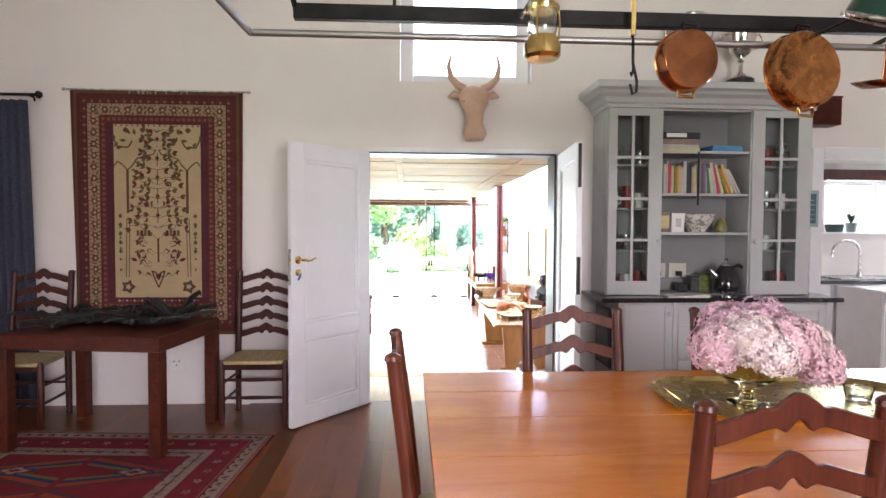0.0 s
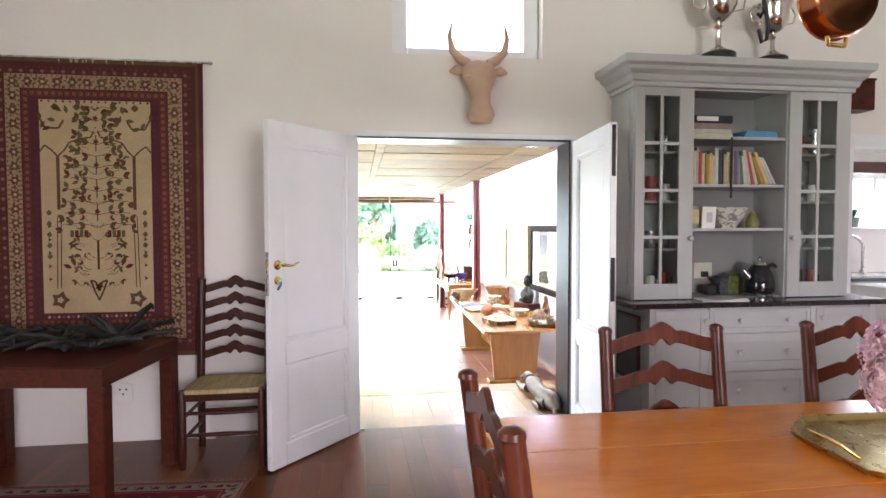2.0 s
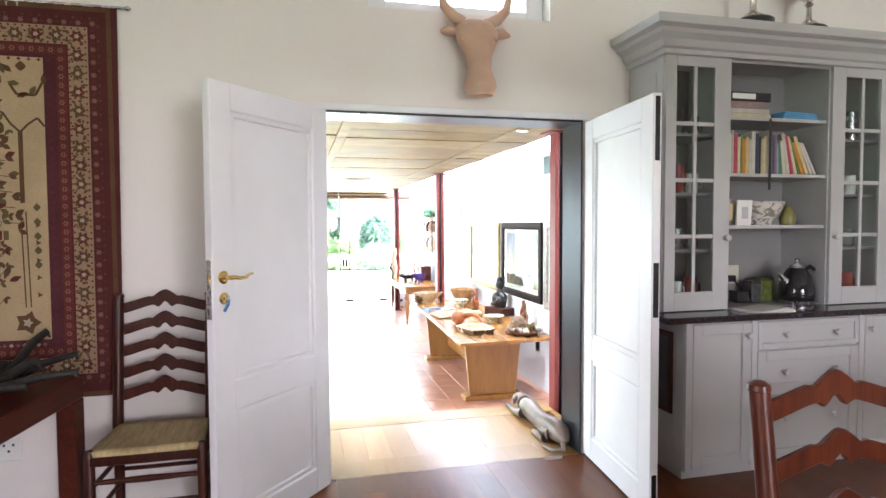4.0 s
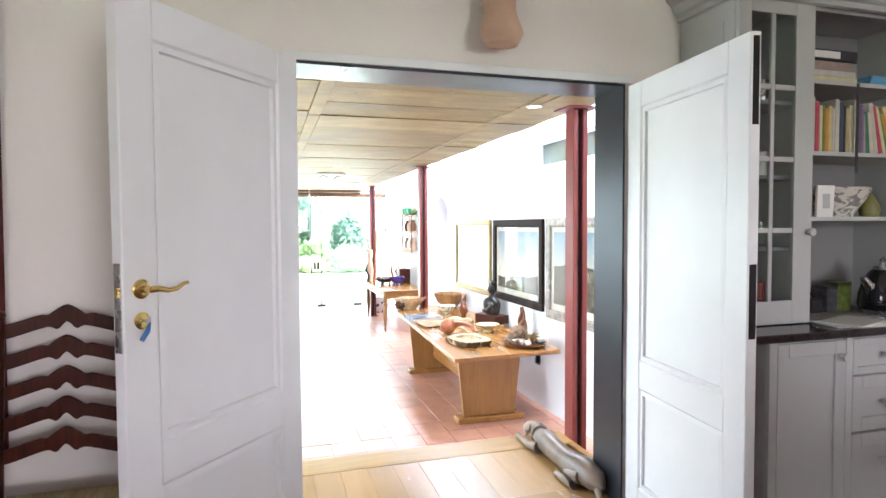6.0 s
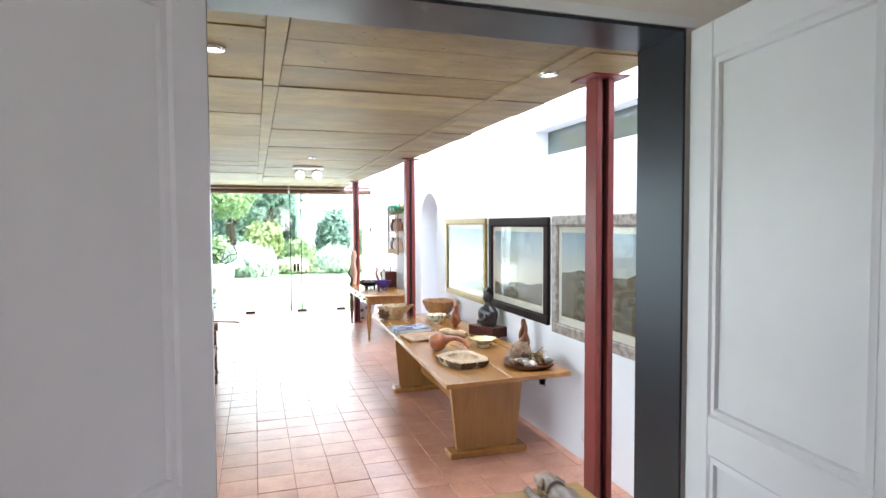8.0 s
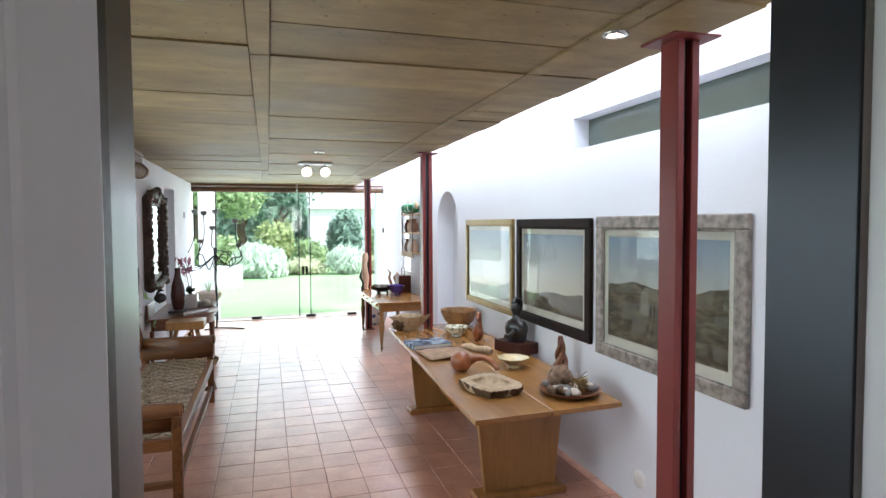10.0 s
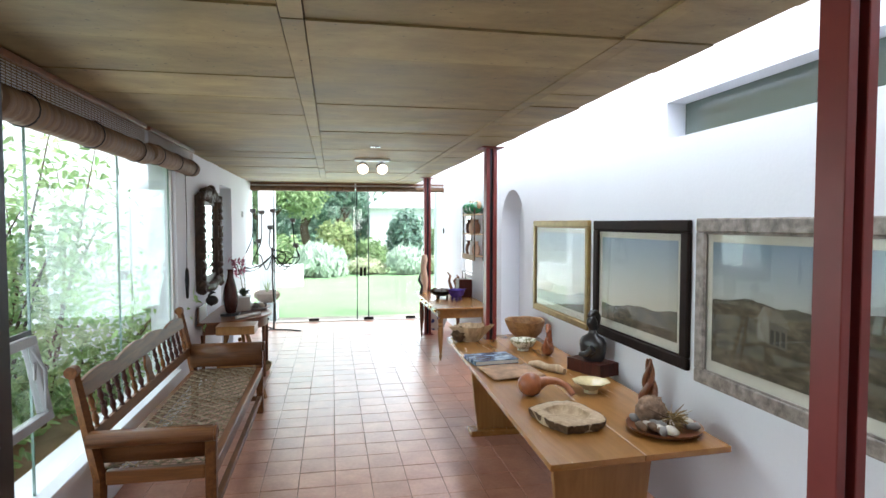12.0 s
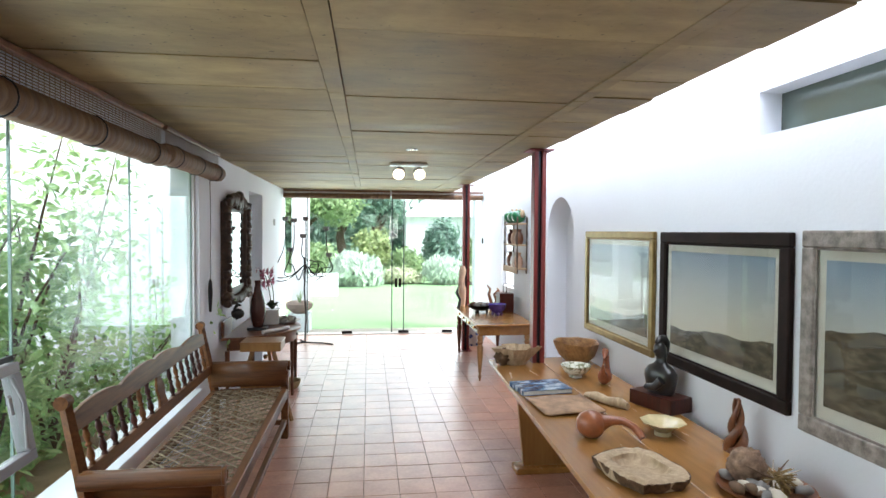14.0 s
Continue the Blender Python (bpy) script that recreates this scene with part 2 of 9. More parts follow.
def smooth(bm, angle=40):
    lim = math.cos(radians(angle))
    for f in bm.faces:
        f.smooth = True
    for e in bm.edges:
        if len(e.link_faces) == 2 and e.link_faces[0].normal.dot(e.link_faces[1].normal) < lim:
            e.smooth = False
    return bm


def box(x0, x1, y0, y1, z0, z1, bevel=0.0, bm=None, seg=1):
    own = bmesh.new()
    m = Matrix.Translation(((x0 + x1) / 2, (y0 + y1) / 2, (z0 + z1) / 2)) @ Matrix.Diagonal((abs(x1 - x0), abs(y1 - y0), abs(z1 - z0), 1))
    bmesh.ops.create_cube(own, size=1, matrix=m)
    if bevel:
        bmesh.ops.bevel(own, geom=own.edges[:], offset=bevel, segments=seg, affect="EDGES", profile=0.5)
    return join(bm, own)


def join(bm, own, m=None):
    if m is not None:
        bmesh.ops.transform(own, matrix=m, verts=own.verts)
    if bm is None:
        own.normal_update()
        return own
    me = bpy.data.meshes.new("t")
    own.to_mesh(me)
    own.free()
    bm.from_mesh(me)
    bpy.data.meshes.remove(me)
    bm.normal_update()
    return bm


def lathe(profile, seg=24, bm=None, m=None, ripple=None):
    """A turned body from (radius, height) pairs."""
    own = bmesh.new()
    rings = []
    for r, z in profile:
        if r < 1e-5:
            rings.append([own.verts.new((0, 0, z))])
        else:
            rings.append([own.verts.new(((r * (ripple(k, z) if ripple else 1)) * math.cos(2 * math.pi * k / seg), (r * (ripple(k, z) if ripple else 1)) * math.sin(2 * math.pi * k / seg), z)) for k in range(seg)])
    for a, b in zip(rings, rings[1:]):
        for k in range(seg):
            k2 = (k + 1) % seg
            if len(a) == 1 and len(b) == 1:
                continue
            if len(a) == 1:
                own.faces.new((a[0], b[k2], b[k]))
            elif len(b) == 1:
                own.faces.new((a[k], a[k2], b[0]))
            else:
                own.faces.new((a[k], a[k2], b[k2], b[k]))
    for ring, flip in ((rings[0], True), (rings[-1], False)):
        if len(ring) > 1:
            own.faces.new(ring[::-1] if flip else ring)
    bmesh.ops.recalc_face_normals(own, faces=own.faces)
    own.normal_update()
    smooth(own, 38)
    return join(bm, own, m)


def tube(points, r, seg=8, bm=None, close=False, m=None):
    """A round bar through points; r is one radius or one for each point."""
    pts = [Vector(p) for p in points]
    own = bmesh.new()
    rings, up = [], Vector((0.13, 0.21, 0.97))
    n = len(pts)
    for k, p in enumerate(pts):
        d = (pts[min(k + 1, n - 1)] - pts[max(k - 1, 0)]) if not close else pts[(k + 1) % n] - pts[k - 1]
        d = d.normalized() if d.length > 1e-9 else Vector((0, 0, 1))
        if abs(d.dot(up)) > 0.97:
            up = Vector((0.9, 0.3, 0.1))
        a = d.cross(up).normalized()
        b = d.cross(a).normalized()
        up = -b
        rr = r[k] if isinstance(r, (list, tuple)) else r
        rings.append([own.verts.new(p + rr * (math.cos(2 * math.pi * j / seg) * a + math.sin(2 * math.pi * j / seg) * b)) for j in range(seg)])
    for k in range(n if close else n - 1):
        a, b = rings[k], rings[(k + 1) % n]
        for j in range(seg):
            own.faces.new((a[j], a[(j + 1) % seg], b[(j + 1) % seg], b[j]))
    if not close:
        own.faces.new(rings[0])
        own.faces.new(rings[-1][::-1])
    bmesh.ops.recalc_face_normals(own, faces=own.faces)
    own.normal_update()
    smooth(own, 50)
    return join(bm, own, m)


def prism(outline, depth, m=None, bm=None, bevel=0.0, seg=1):
    """A board cut to an outline in x and z, as thick as depth along y."""
    own = bmesh.new()
    front = [own.verts.new((x, 0, z)) for x, z in outline]
    back = [own.verts.new((x, depth, z)) for x, z in outline]
    own.faces.new(front)
    own.faces.new(back[::-1])
    n = len(outline)
    for k in range(n):
        own.faces.new((front[k], back[k], back[(k + 1) % n], front[(k + 1) % n]))
    bmesh.ops.recalc_face_normals(own, faces=own.faces)
    if bevel:
        own.normal_update()
        es = [e for e in own.edges if len(e.link_faces) == 2 and e.calc_face_angle(0) > 0.7]
        bmesh.ops.bevel(own, geom=es, offset=bevel, segments=seg, affect="EDGES", profile=0.5)
    own.normal_update()
    smooth(own, 35)
    return join(bm, own, m)


def lumpy(rx, ry, rz, amount=0.15, freq=2.0, sub=3, seed=0.0, bm=None, m=None):
    """A rounded natural lump."""
    own = bmesh.new()
    bmesh.ops.create_icosphere(own, subdivisions=sub, radius=1)
    for v in own.verts:
        k = 1 + amount * noise.noise(v.co * freq + Vector((seed, seed * 1.7, -seed)))
        v.co = Vector((v.co.x * rx * k, v.co.y * ry * k, v.co.z * rz * k))
    own.normal_update()
    smooth(own, 80)
    return join(bm, own, m)


def arc(cx, cz, r, a0, a1, n):
    return [(cx + r * math.cos(radians(a0 + (a1 - a0) * k / n)), cz + r * math.sin(radians(a0 + (a1 - a0) * k / n))) for k in range(n + 1)]


def holed_wall(name, axis, at, thick, a0, a1, z0, z1, holes, material, label):
    """A wall along x (axis 'x', its front at y = at) or along y, with rectangular openings (a, b, low, high) cut through."""
    us = sorted({a0, a1, *[h[0] for h in holes], *[h[1] for h in holes]})
    zs = sorted({z0, z1, *[h[2] for h in holes], *[h[3] for h in holes]})
    bm = bmesh.new()
    grid = {}

    def solid(i, k):
        if i < 0 or k < 0 or i >= len(us) - 1 or k >= len(zs) - 1:
            return False
        u, z = (us[i] + us[i + 1]) / 2, (zs[k] + zs[k + 1]) / 2
        return not any(h[0] < u < h[1] and h[2] < z < h[3] for h in holes)

    def vert(i, k, s):
        key = (i, k, s)
        if key not in grid:
            t = at + s * thick
            grid[key] = bm.verts.new((us[i], t, zs[k]) if axis == "x" else (t, us[i], zs[k]))
        return grid[key]

    for i in range(len(us) - 1):
        for k in range(len(zs) - 1):
            if not solid(i, k):
                continue
            for s in (0, 1):
                bm.faces.new([vert(i, k, s), vert(i + 1, k, s), vert(i + 1, k + 1, s), vert(i, k + 1, s)])
            for di, dk, c in ((-1, 0, ((0, 0), (0, 1))), (1, 0, ((1, 0), (1, 1))), (0, -1, ((0, 0), (1, 0))), (0, 1, ((0, 1), (1, 1)))):
                if not solid(i + di, k + dk):
                    (p, q), (r, w) = c
                    bm.faces.new([vert(i + p, k + q, 0), vert(i + r, k + w, 0), vert(i + r, k + w, 1), vert(i + p, k + q, 1)])
    bmesh.ops.recalc_face_normals(bm, faces=bm.faces)
    return structure(name, bm, material, label, "wall")

# ---- large structure ----
FL2 = -0.395          # tiled floor of the garden room
CE2 = 2.15            # its concrete ceiling
WL, WR = -1.15, 2.375  # its side walls
YD = 5.575            # face of the wall with the double doors
YE = 16.1             # garden doors

holed_wall("wall_north", "x", YD, 0.23, -3.4, 7.2, -0.5, 3.9, [(-0.08, 1.478, 0.0, 2.05), (0.19, 1.265, 2.625, 3.55), (3.78, 5.6, -0.02, 2.03)], WALL1, "warm white plastered wall round the double doors")
holed_wall("wall_west", "y", -3.4, 0.25, -3.2, 5.575, -0.2, 3.9, [(0.3, 2.1, 0.85, 2.35)], WALL1, "warm white plastered wall with a curtained window")
holed_wall("wall_south", "x", -3.45, 0.25, -3.4, 7.2, -0.2, 3.9, [(0.1, 3.1, 0.9, 2.5)], WALL1, "warm white plastered wall behind the dining table")
holed_wall("wall_east", "y", 7.2, 0.25, -3.45, 9.2, -0.2, 3.9, [], WALL1, "plain warm white plastered wall")
structure("ceiling_dining_room", box(-3.4, 7.2, -3.2, YD + 0.23, 3.9, 4.05), CEIL1, "plain white painted ceiling", "ceiling")
structure("floor_base", box(-3.4, 7.2, -3.2, 5.805, -0.16, -0.024), DARKWOOD, "dark bed under the floor boards", "floor")
holed_wall("kitchen_wall_north", "x", 7.3, 0.2, 2.7, 7.2, -0.2, 2.8, [(5.08, 7.1, 1.41, 2.0)], WALL1, "white kitchen wall with a wide window")
structure("kitchen_wall_west", box(2.62, 2.8, 5.805, 7.5, -0.2, 2.8), WALL1, "white kitchen side wall", "wall")
structure("kitchen_floor", box(2.8, 7.2, 5.805, 7.3, -0.1, 0.0), TILE, "terracotta kitchen floor", "floor")
structure("kitchen_ceiling", box(2.62, 7.2, 5.81, 7.5, 2.32, 2.4), CEIL1, "white kitchen ceiling", "ceiling")
structure("kitchen_beam", box(2.81, 7.19, 7.15, 7.295, 2.0, 2.12), DARKWOOD, "dark beam above the kitchen window", "trim")

# garden room
holed_wall("wall_right", "y", WR, 0.24, 5.806, 16.35, -0.6, 3.3, [(6.15, 8.50, 1.945, 2.175), (11.30, 12.18, FL2, 1.83), (13.75, 14.5, 0.62, 1.68)], WALL2, "white limewashed wall below a skylight")
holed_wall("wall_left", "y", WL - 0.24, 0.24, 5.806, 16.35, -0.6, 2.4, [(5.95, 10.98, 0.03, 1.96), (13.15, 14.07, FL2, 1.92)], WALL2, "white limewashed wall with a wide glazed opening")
# near-black sheet closing the opening: its colour stands for the unlit depth
structure("wall_niche_back", box(WL - 0.5, WL - 0.42, 13.0, 14.2, FL2, 2.2), plain("opening_shade", (0.03, 0.03, 0.035), 0.8), "near-black sheet standing for the shade in a narrow opening", "wall")
structure("floor_tile_bed", box(WL, WR, 6.6, YE + 0.12, FL2 - 0.12, FL2 - 0.0042), GROUT, "sandy grout bed of the tiled floor", "floor")
structure("landing_riser", box(WL, 1.68, 5.806, 6.6, FL2 - 0.1, -0.024), plaster("riser_plaster", (0.5, 0.42, 0.36)), "plastered base of the wooden landing", "step")
structure("floor_side_strip", box(1.681, WR, 5.806, 6.599, FL2 - 0.1, FL2), TILE, "terracotta floor beside the landing", "floor")


def ceiling_boards():
    """Shuttered concrete: board strips across with fine raised and sunken seams, and two ribs along the room."""
    rnd = random.Random(4)
    bm = box(WL - 0.2, 1.845, 5.806, 16.32, CE2 + 0.0195, CE2 + 0.16)
    ys = [5.81, 6.3, 6.72, 7.16, 7.62]
    while ys[-1] < 16.2:
        ys.append(ys[-1] + rnd.choice((0.53, 0.55, 0.51, 0.57)))
    for x0, x1 in ((WL, 0.112), (0.198, 1.43), (1.505, 1.841)):
        for a, b in zip(ys, ys[1:]):
            d = rnd.uniform(-0.004, 0.004)
            shift = 0.12 if x0 > 0 else 0.0
            box(x0 + 0.002, x1 - 0.002, a + 0.0045 + shift, min(b, 16.1) - 0.0045 + shift, CE2 + d, CE2 + 0.02, 0, bm)
    for x0, x1, a, b in ((1.506, 1.84, 8.62, 9.0), (1.506, 1.84, 9.9, 10.12), (1.52, 1.84, 6.2, 6.6)):
        box(x0, x1, a, b, CE2 - 0.007, CE2 + 0.01, 0.001, bm)
    for x0, x1 in ((0.115, 0.195), (1.433, 1.502)):
        for a in np.arange(5.82, 16.0, 1.45):
            box(x0, x1, a, a + 1.44, CE2 - 0.005 + rnd.uniform(-0.002, 0.002), CE2 + 0.02, 0, bm)
    return structure("ceiling", bm, CONCRETE, "grey-brown board-marked concrete ceiling with thin seams", "ceiling")


ceiling_boards()
structure("skylight_upstand", box(1.70, 1.84, 5.806, 16.3, CE2 + 0.165, 3.3), WALL2, "white upstand beside the skylight", "wall")
structure("skylight_end_near", box(1.70, 2.61, 5.70, 5.80, 2.4, 3.3), WALL2, "white end of the skylight shaft", "wall")
structure("skylight_end_far", box(1.83, WR, 16.2, 16.34, 2.1, 3.3), WALL2, "white end of the skylight shaft", "wall")
sk = structure("skylight_glass", box(1.70, 2.61, 5.70, 16.34, 3.31, 3.325), GLASS, "clear skylight glass", "window")
sk.visible_shadow = False

# ---- openings, doors and glazing ----


def door_leaf(name, m, width, face, label, height=2.035):
    """A panelled leaf from its hinge along x; face is +1 or -1 for the side of y that carries the mouldings and handles."""
    d = thing(name, m, label, "door", "", "structure")
    t = 0.042
    y0, y1 = (-t, 0) if face > 0 else (0, t)
    st = 0.115
    rails = ((0.012, 0.14), (0.615, 0.745), (height - 0.115, height))
    part("stile", box(0, st, y0, y1, 0.012, height, 0.003), DOORPAINT, d)
    part("stile", box(width - st, width, y0, y1, 0.012, height, 0.003), DOORPAINT, d)
    for a, b in rails:
        part("rail", box(st + 0.0005, width - st - 0.0005, y0 + 0.0006, y1 - 0.0006, a, b, 0.002), DOORPAINT, d)
    for a, b in ((0.14, 0.615), (0.745, height - 0.115)):
        x0, x1 = st, width - st
        bm = box(x0 - 0.01, x1 + 0.01, y0 + 0.017, y1 - 0.017, a - 0.01, b + 0.01)
        for side in (y0, y1):
            s = 1 if side == y0 else -1
            lo, hi, e = side + s * 0.0015, side + s * 0.0172, 0.030
            out = [bm.verts.new(c) for c in ((x0, lo, a), (x1, lo, a), (x1, lo, b), (x0, lo, b))]
            mid = [bm.verts.new(c) for c in ((x0 + 0.006, lo + s * 0.006, a + 0.006), (x1 - 0.006, lo + s * 0.006, a + 0.006), (x1 - 0.006, lo + s * 0.006, b - 0.006), (x0 + 0.006, lo + s * 0.006, b - 0.006))]
            bead = [bm.verts.new(c) for c in ((x0 + 0.026, lo + s * 0.003, a + 0.026), (x1 - 0.026, lo + s * 0.003, a + 0.026), (x1 - 0.026, lo + s * 0.003, b - 0.026), (x0 + 0.026, lo + s * 0.003, b - 0.026))]
            inn = [bm.verts.new(c) for c in ((x0 + e, hi, a + e), (x1 - e, hi, a + e), (x1 - e, hi, b - e), (x0 + e, hi, b - e))]
            for p_, q_ in ((out, mid), (mid, bead), (bead, inn)):
                for k_ in range(4):
                    f_ = (p_[k_], p_[(k_ + 1) % 4], q_[(k_ + 1) % 4], q_[k_])
                    bm.faces.new(f_ if s > 0 else f_[::-1])
        part("panel", bm, DOORPAINT, d)
    return d


left_dir = math.degrees(math.atan2(4.90 - 5.50, -0.55 + 0.048))
leaf_l = door_leaf("door_1", pose(-0.048, 5.50, 0, 0, 0, left_dir), 0.785, 1, "open white panelled door with brass lever handle")
right_dir = math.degrees(math.atan2(4.74 - 5.555, 1.412 - 1.487))
leaf_r = door_leaf("door_2", pose(1.487, 5.555, 0, 0, 0, right_dir), 0.82, -1, "open white panelled door without lever handle")

bm = lathe([(0.0, 0), (0.027, 0.0), (0.028, 0.006), (0.022, 0.010), (0.010, 0.012), (0.010, 0.045), (0, 0.046)], 20, None, pose(0.7300, 0.0, 1.205, -90, 0, 0))
tube([(0.7300, 0.042, 1.205), (0.7050, 0.046, 1.205), (0.6750, 0.046, 1.198), (0.6450, 0.046, 1.20), (0.6200, 0.046, 1.212), (0.6030, 0.046, 1.215)], [0.010, 0.0095, 0.008, 0.007, 0.006, 0.005], 10, bm)
handle = part("lever_handle", bm, BRASS, leaf_l, "polished brass lever handle")
part("key_rosette", lathe([(0.0, 0), (0.024, 0.0), (0.025, 0.005), (0.015, 0.008), (0, 0.008)], 20, None, pose(0.7300, 0.0, 1.115, -90, 0, 0)), BRASS, leaf_l)
part("key", tube([(0.7300, 0.008, 1.115), (0.7300, 0.035, 1.115)], 0.004, 8, box(0.7240, 0.7360, 0.03, 0.033, 1.10, 1.128, 0.001)), STEEL, leaf_l)
part("key_tag", tube([(0.7300, 0.034, 1.112), (0.7400, 0.036, 1.09), (0.7580, 0.034, 1.065)], [0.003, 0.008, 0.007], 8), plain("blue_plastic", (0.05, 0.16, 0.36), 0.4), leaf_l, "blue plastic key tag")
part("lock_plate", box(0.7840, 0.7875, -0.034, -0.008, 1.03, 1.28, 0.001), STEEL, leaf_l)
part("latch", box(0.7850, 0.7930, -0.028, -0.014, 1.185, 1.215, 0.002), BRASS, leaf_l)
part("hinge_bolt", box(0.8195, 0.823, 0.010, 0.034, 1.72, 2.02, 0.001), IRON, leaf_r, "dark flush bolt on the edge")
part("lower_bolt", box(0.8195, 0.823, 0.010, 0.034, 0.02, 0.22, 0.001), IRON, leaf_r)
part("strike_plate", box(0.8195, 0.824, 0.008, 0.034, 0.98, 1.24, 0.001), IRON, leaf_r)
for z in (0.25, 1.0, 1.8):
    for leaf, y in ((leaf_l, -0.046), (leaf_r, 0.046)):
        part("hinge", tube([(0.0, y, z), (0.0, y, z + 0.09)], 0.007, 8), STEEL, leaf)

# steel lining of the doorway
structure("door_lining_right", box(1.466, 1.4775, YD - 0.012, YD + 0.243, 0.0, 2.049, 0.002), STEELDARK, "blackened steel lining of the doorway", "door frame")
structure("door_lining_left", box(-0.0795, -0.068, YD + 0.010, YD + 0.243, 0.0, 2.049, 0.002), STEELDARK, "blackened steel lining of the doorway", "door frame")
structure("door_lining_top", box(-0.067, 1.465, YD - 0.012, YD + 0.243, 2.036, 2.0485, 0.002), STEELDARK, "blackened steel head of the doorway", "door frame")
structure("door_frame_edge", box(-0.0795, -0.058, YD - 0.055, YD + 0.0095, 0.0, 2.035, 0.002), IRON, "dark rebate strip of the doorway", "door frame")
structure("door_head_strip", box(-0.10, 1.52, YD - 0.010, YD - 0.001, 2.051, 2.088, 0.002), DOORPAINT, "white strip above the doorway", "trim")

# clerestory window above the doors
win = thing("window_1", pose(0, 0, 0), "bright white-framed clerestory window above the doors", "window", "", "structure")
for n, b in (("window_frame", (0.192, 0.30)), ("window_frame", (1.155, 1.263))):
    part(n, box(b[0], b[1], YD + 0.10, YD + 0.16, 2.627, 3.548, 0.004), DOORPAINT, win)
for z0, z1 in ((2.627, 2.70), (3.47, 3.548)):
    part("window_frame", box(0.3005, 1.1545, YD + 0.10, YD + 0.16, z0, z1, 0.004), DOORPAINT, win)
g = part("pane", box(0.3005, 1.1545, YD + 0.125, YD + 0.131, 2.7005, 3.4695), GLASS, win)
g.visible_shadow = False

# opening to the kitchen and its trim
structure("kitchen_trim_left", box(3.675, 3.779, YD - 0.022, YD - 0.001, 0.0, 2.135, 0.004), DOORPAINT, "white painted trim of the kitchen opening", "trim")
structure("kitchen_trim_top", box(3.7795, 5.7, YD - 0.022, YD - 0.001, 2.031, 2.135, 0.004), DOORPAINT, "white painted trim of the kitchen opening", "trim")
kw = thing("window_2", pose(0, 0, 0), "white-framed kitchen window", "window", "", "structure")
for x in (5.081, 5.72, 6.38, 7.049):
    part("window_frame", box(x, x + 0.05, 7.36, 7.41, 1.411, 1.999, 0.003), DOORPAINT, kw)
for z in (1.411, 1.95):
    part("window_rail", box(5.132, 7.048, 7.365, 7.405, z, z + 0.049, 0.003), DOORPAINT, kw)
g = part("pane", box(5.131, 7.049, 7.38, 7.385, 1.461, 1.949), GLASS, kw)
g.visible_shadow = False

# garden room: slot window
sw = thing("window_3", pose(0, 0, 0), "narrow horizontal window slot with grey-green glass", "window", "", "structure")
g = part("pane", box(WR + 0.13, WR + 0.138, 6.152, 8.498, 1.947, 2.173), Mat("slot_glass", 0.08, 0.0, 0.6).colour((0.11, 0.14, 0.125)).m, sw)

# glazed side with its frameless panes and one hung vent
gl = thing("window_4", pose(0, 0, 0), "frameless glass wall of tall panes beside the bench", "window", "", "structure")
joints = [5.955, 7.05, 8.34, 9.62, 10.93]
for a, b in zip(joints, joints[1:]):
    if a == 7.05:
        g = part("pane", box(WL - 0.062, WL - 0.052, a + 0.004, b - 0.004, 0.86, 1.985), GLASS, gl)
        g.visible_shadow = False
        g = part("pane", box(WL - 0.062, WL - 0.052, a + 0.004, b - 0.004, 0.032, 0.42), GLASS, gl)
    else:
        g = part("pane", box(WL - 0.062, WL - 0.052, a + 0.004, b - 0.004, 0.032, 1.985), GLASS, gl)
    g.visible_shadow = False
    part("glass_edge", box(WL - 0.063, WL - 0.051, b - 0.0035, b + 0.0035, 0.032, 1.985), plain("glass_edge_green", (0.20, 0.30, 0.27), 0.2), gl)
part("end_frame", box(WL - 0.08, WL - 0.03, 10.935, 10.978, 0.031, 1.959, 0.003), DOORPAINT, gl)
part("sill", box(WL - 0.239, WL + 0.028, 5.952, 10.978, 0.005, 0.0295, 0.004), WALL2, gl, "white plastered sill")
ALU = plain("grey_aluminium", (0.27, 0.265, 0.28), 0.4, 0.5, 0.08)
vent = thing("vent_window", pose(WL - 0.055, 7.7, 0.85, 0, -10, 0), "small top-hung aluminium vent window, pushed open", "window", "", "structure")
for a, b, c, d in ((-0.64, 0.64, -0.045, 0.0), (-0.64, 0.64, -0.43, -0.385)):
    part("frame_rail", box(-0.03, 0.03, a, b, c, d, 0.004), ALU, vent)
for a in (-0.64, 0.595):
    part("frame_stile", box(-0.03, 0.03, a, a + 0.045, -0.3845, -0.0455, 0.004), ALU, vent)
g = part("pane", box(-0.004, 0.004, -0.594, 0.594, -0.384, -0.046), GLASS, vent)
g.visible_shadow = False
part("stay", tube([(0.035, 0.56, -0.06), (0.10, 0.50, -0.16), (0.04, 0.56, -0.36)], 0.008, 8), ALU, vent)
part("pane_rail", box(-0.012, 0.012, -0.64, 0.64, 0.006, 0.03, 0.002), IRON, vent)
part("stay", tube([(0.035, 0.52, -0.20), (0.13, 0.36, -0.10)], 0.007, 8), ALU, vent)

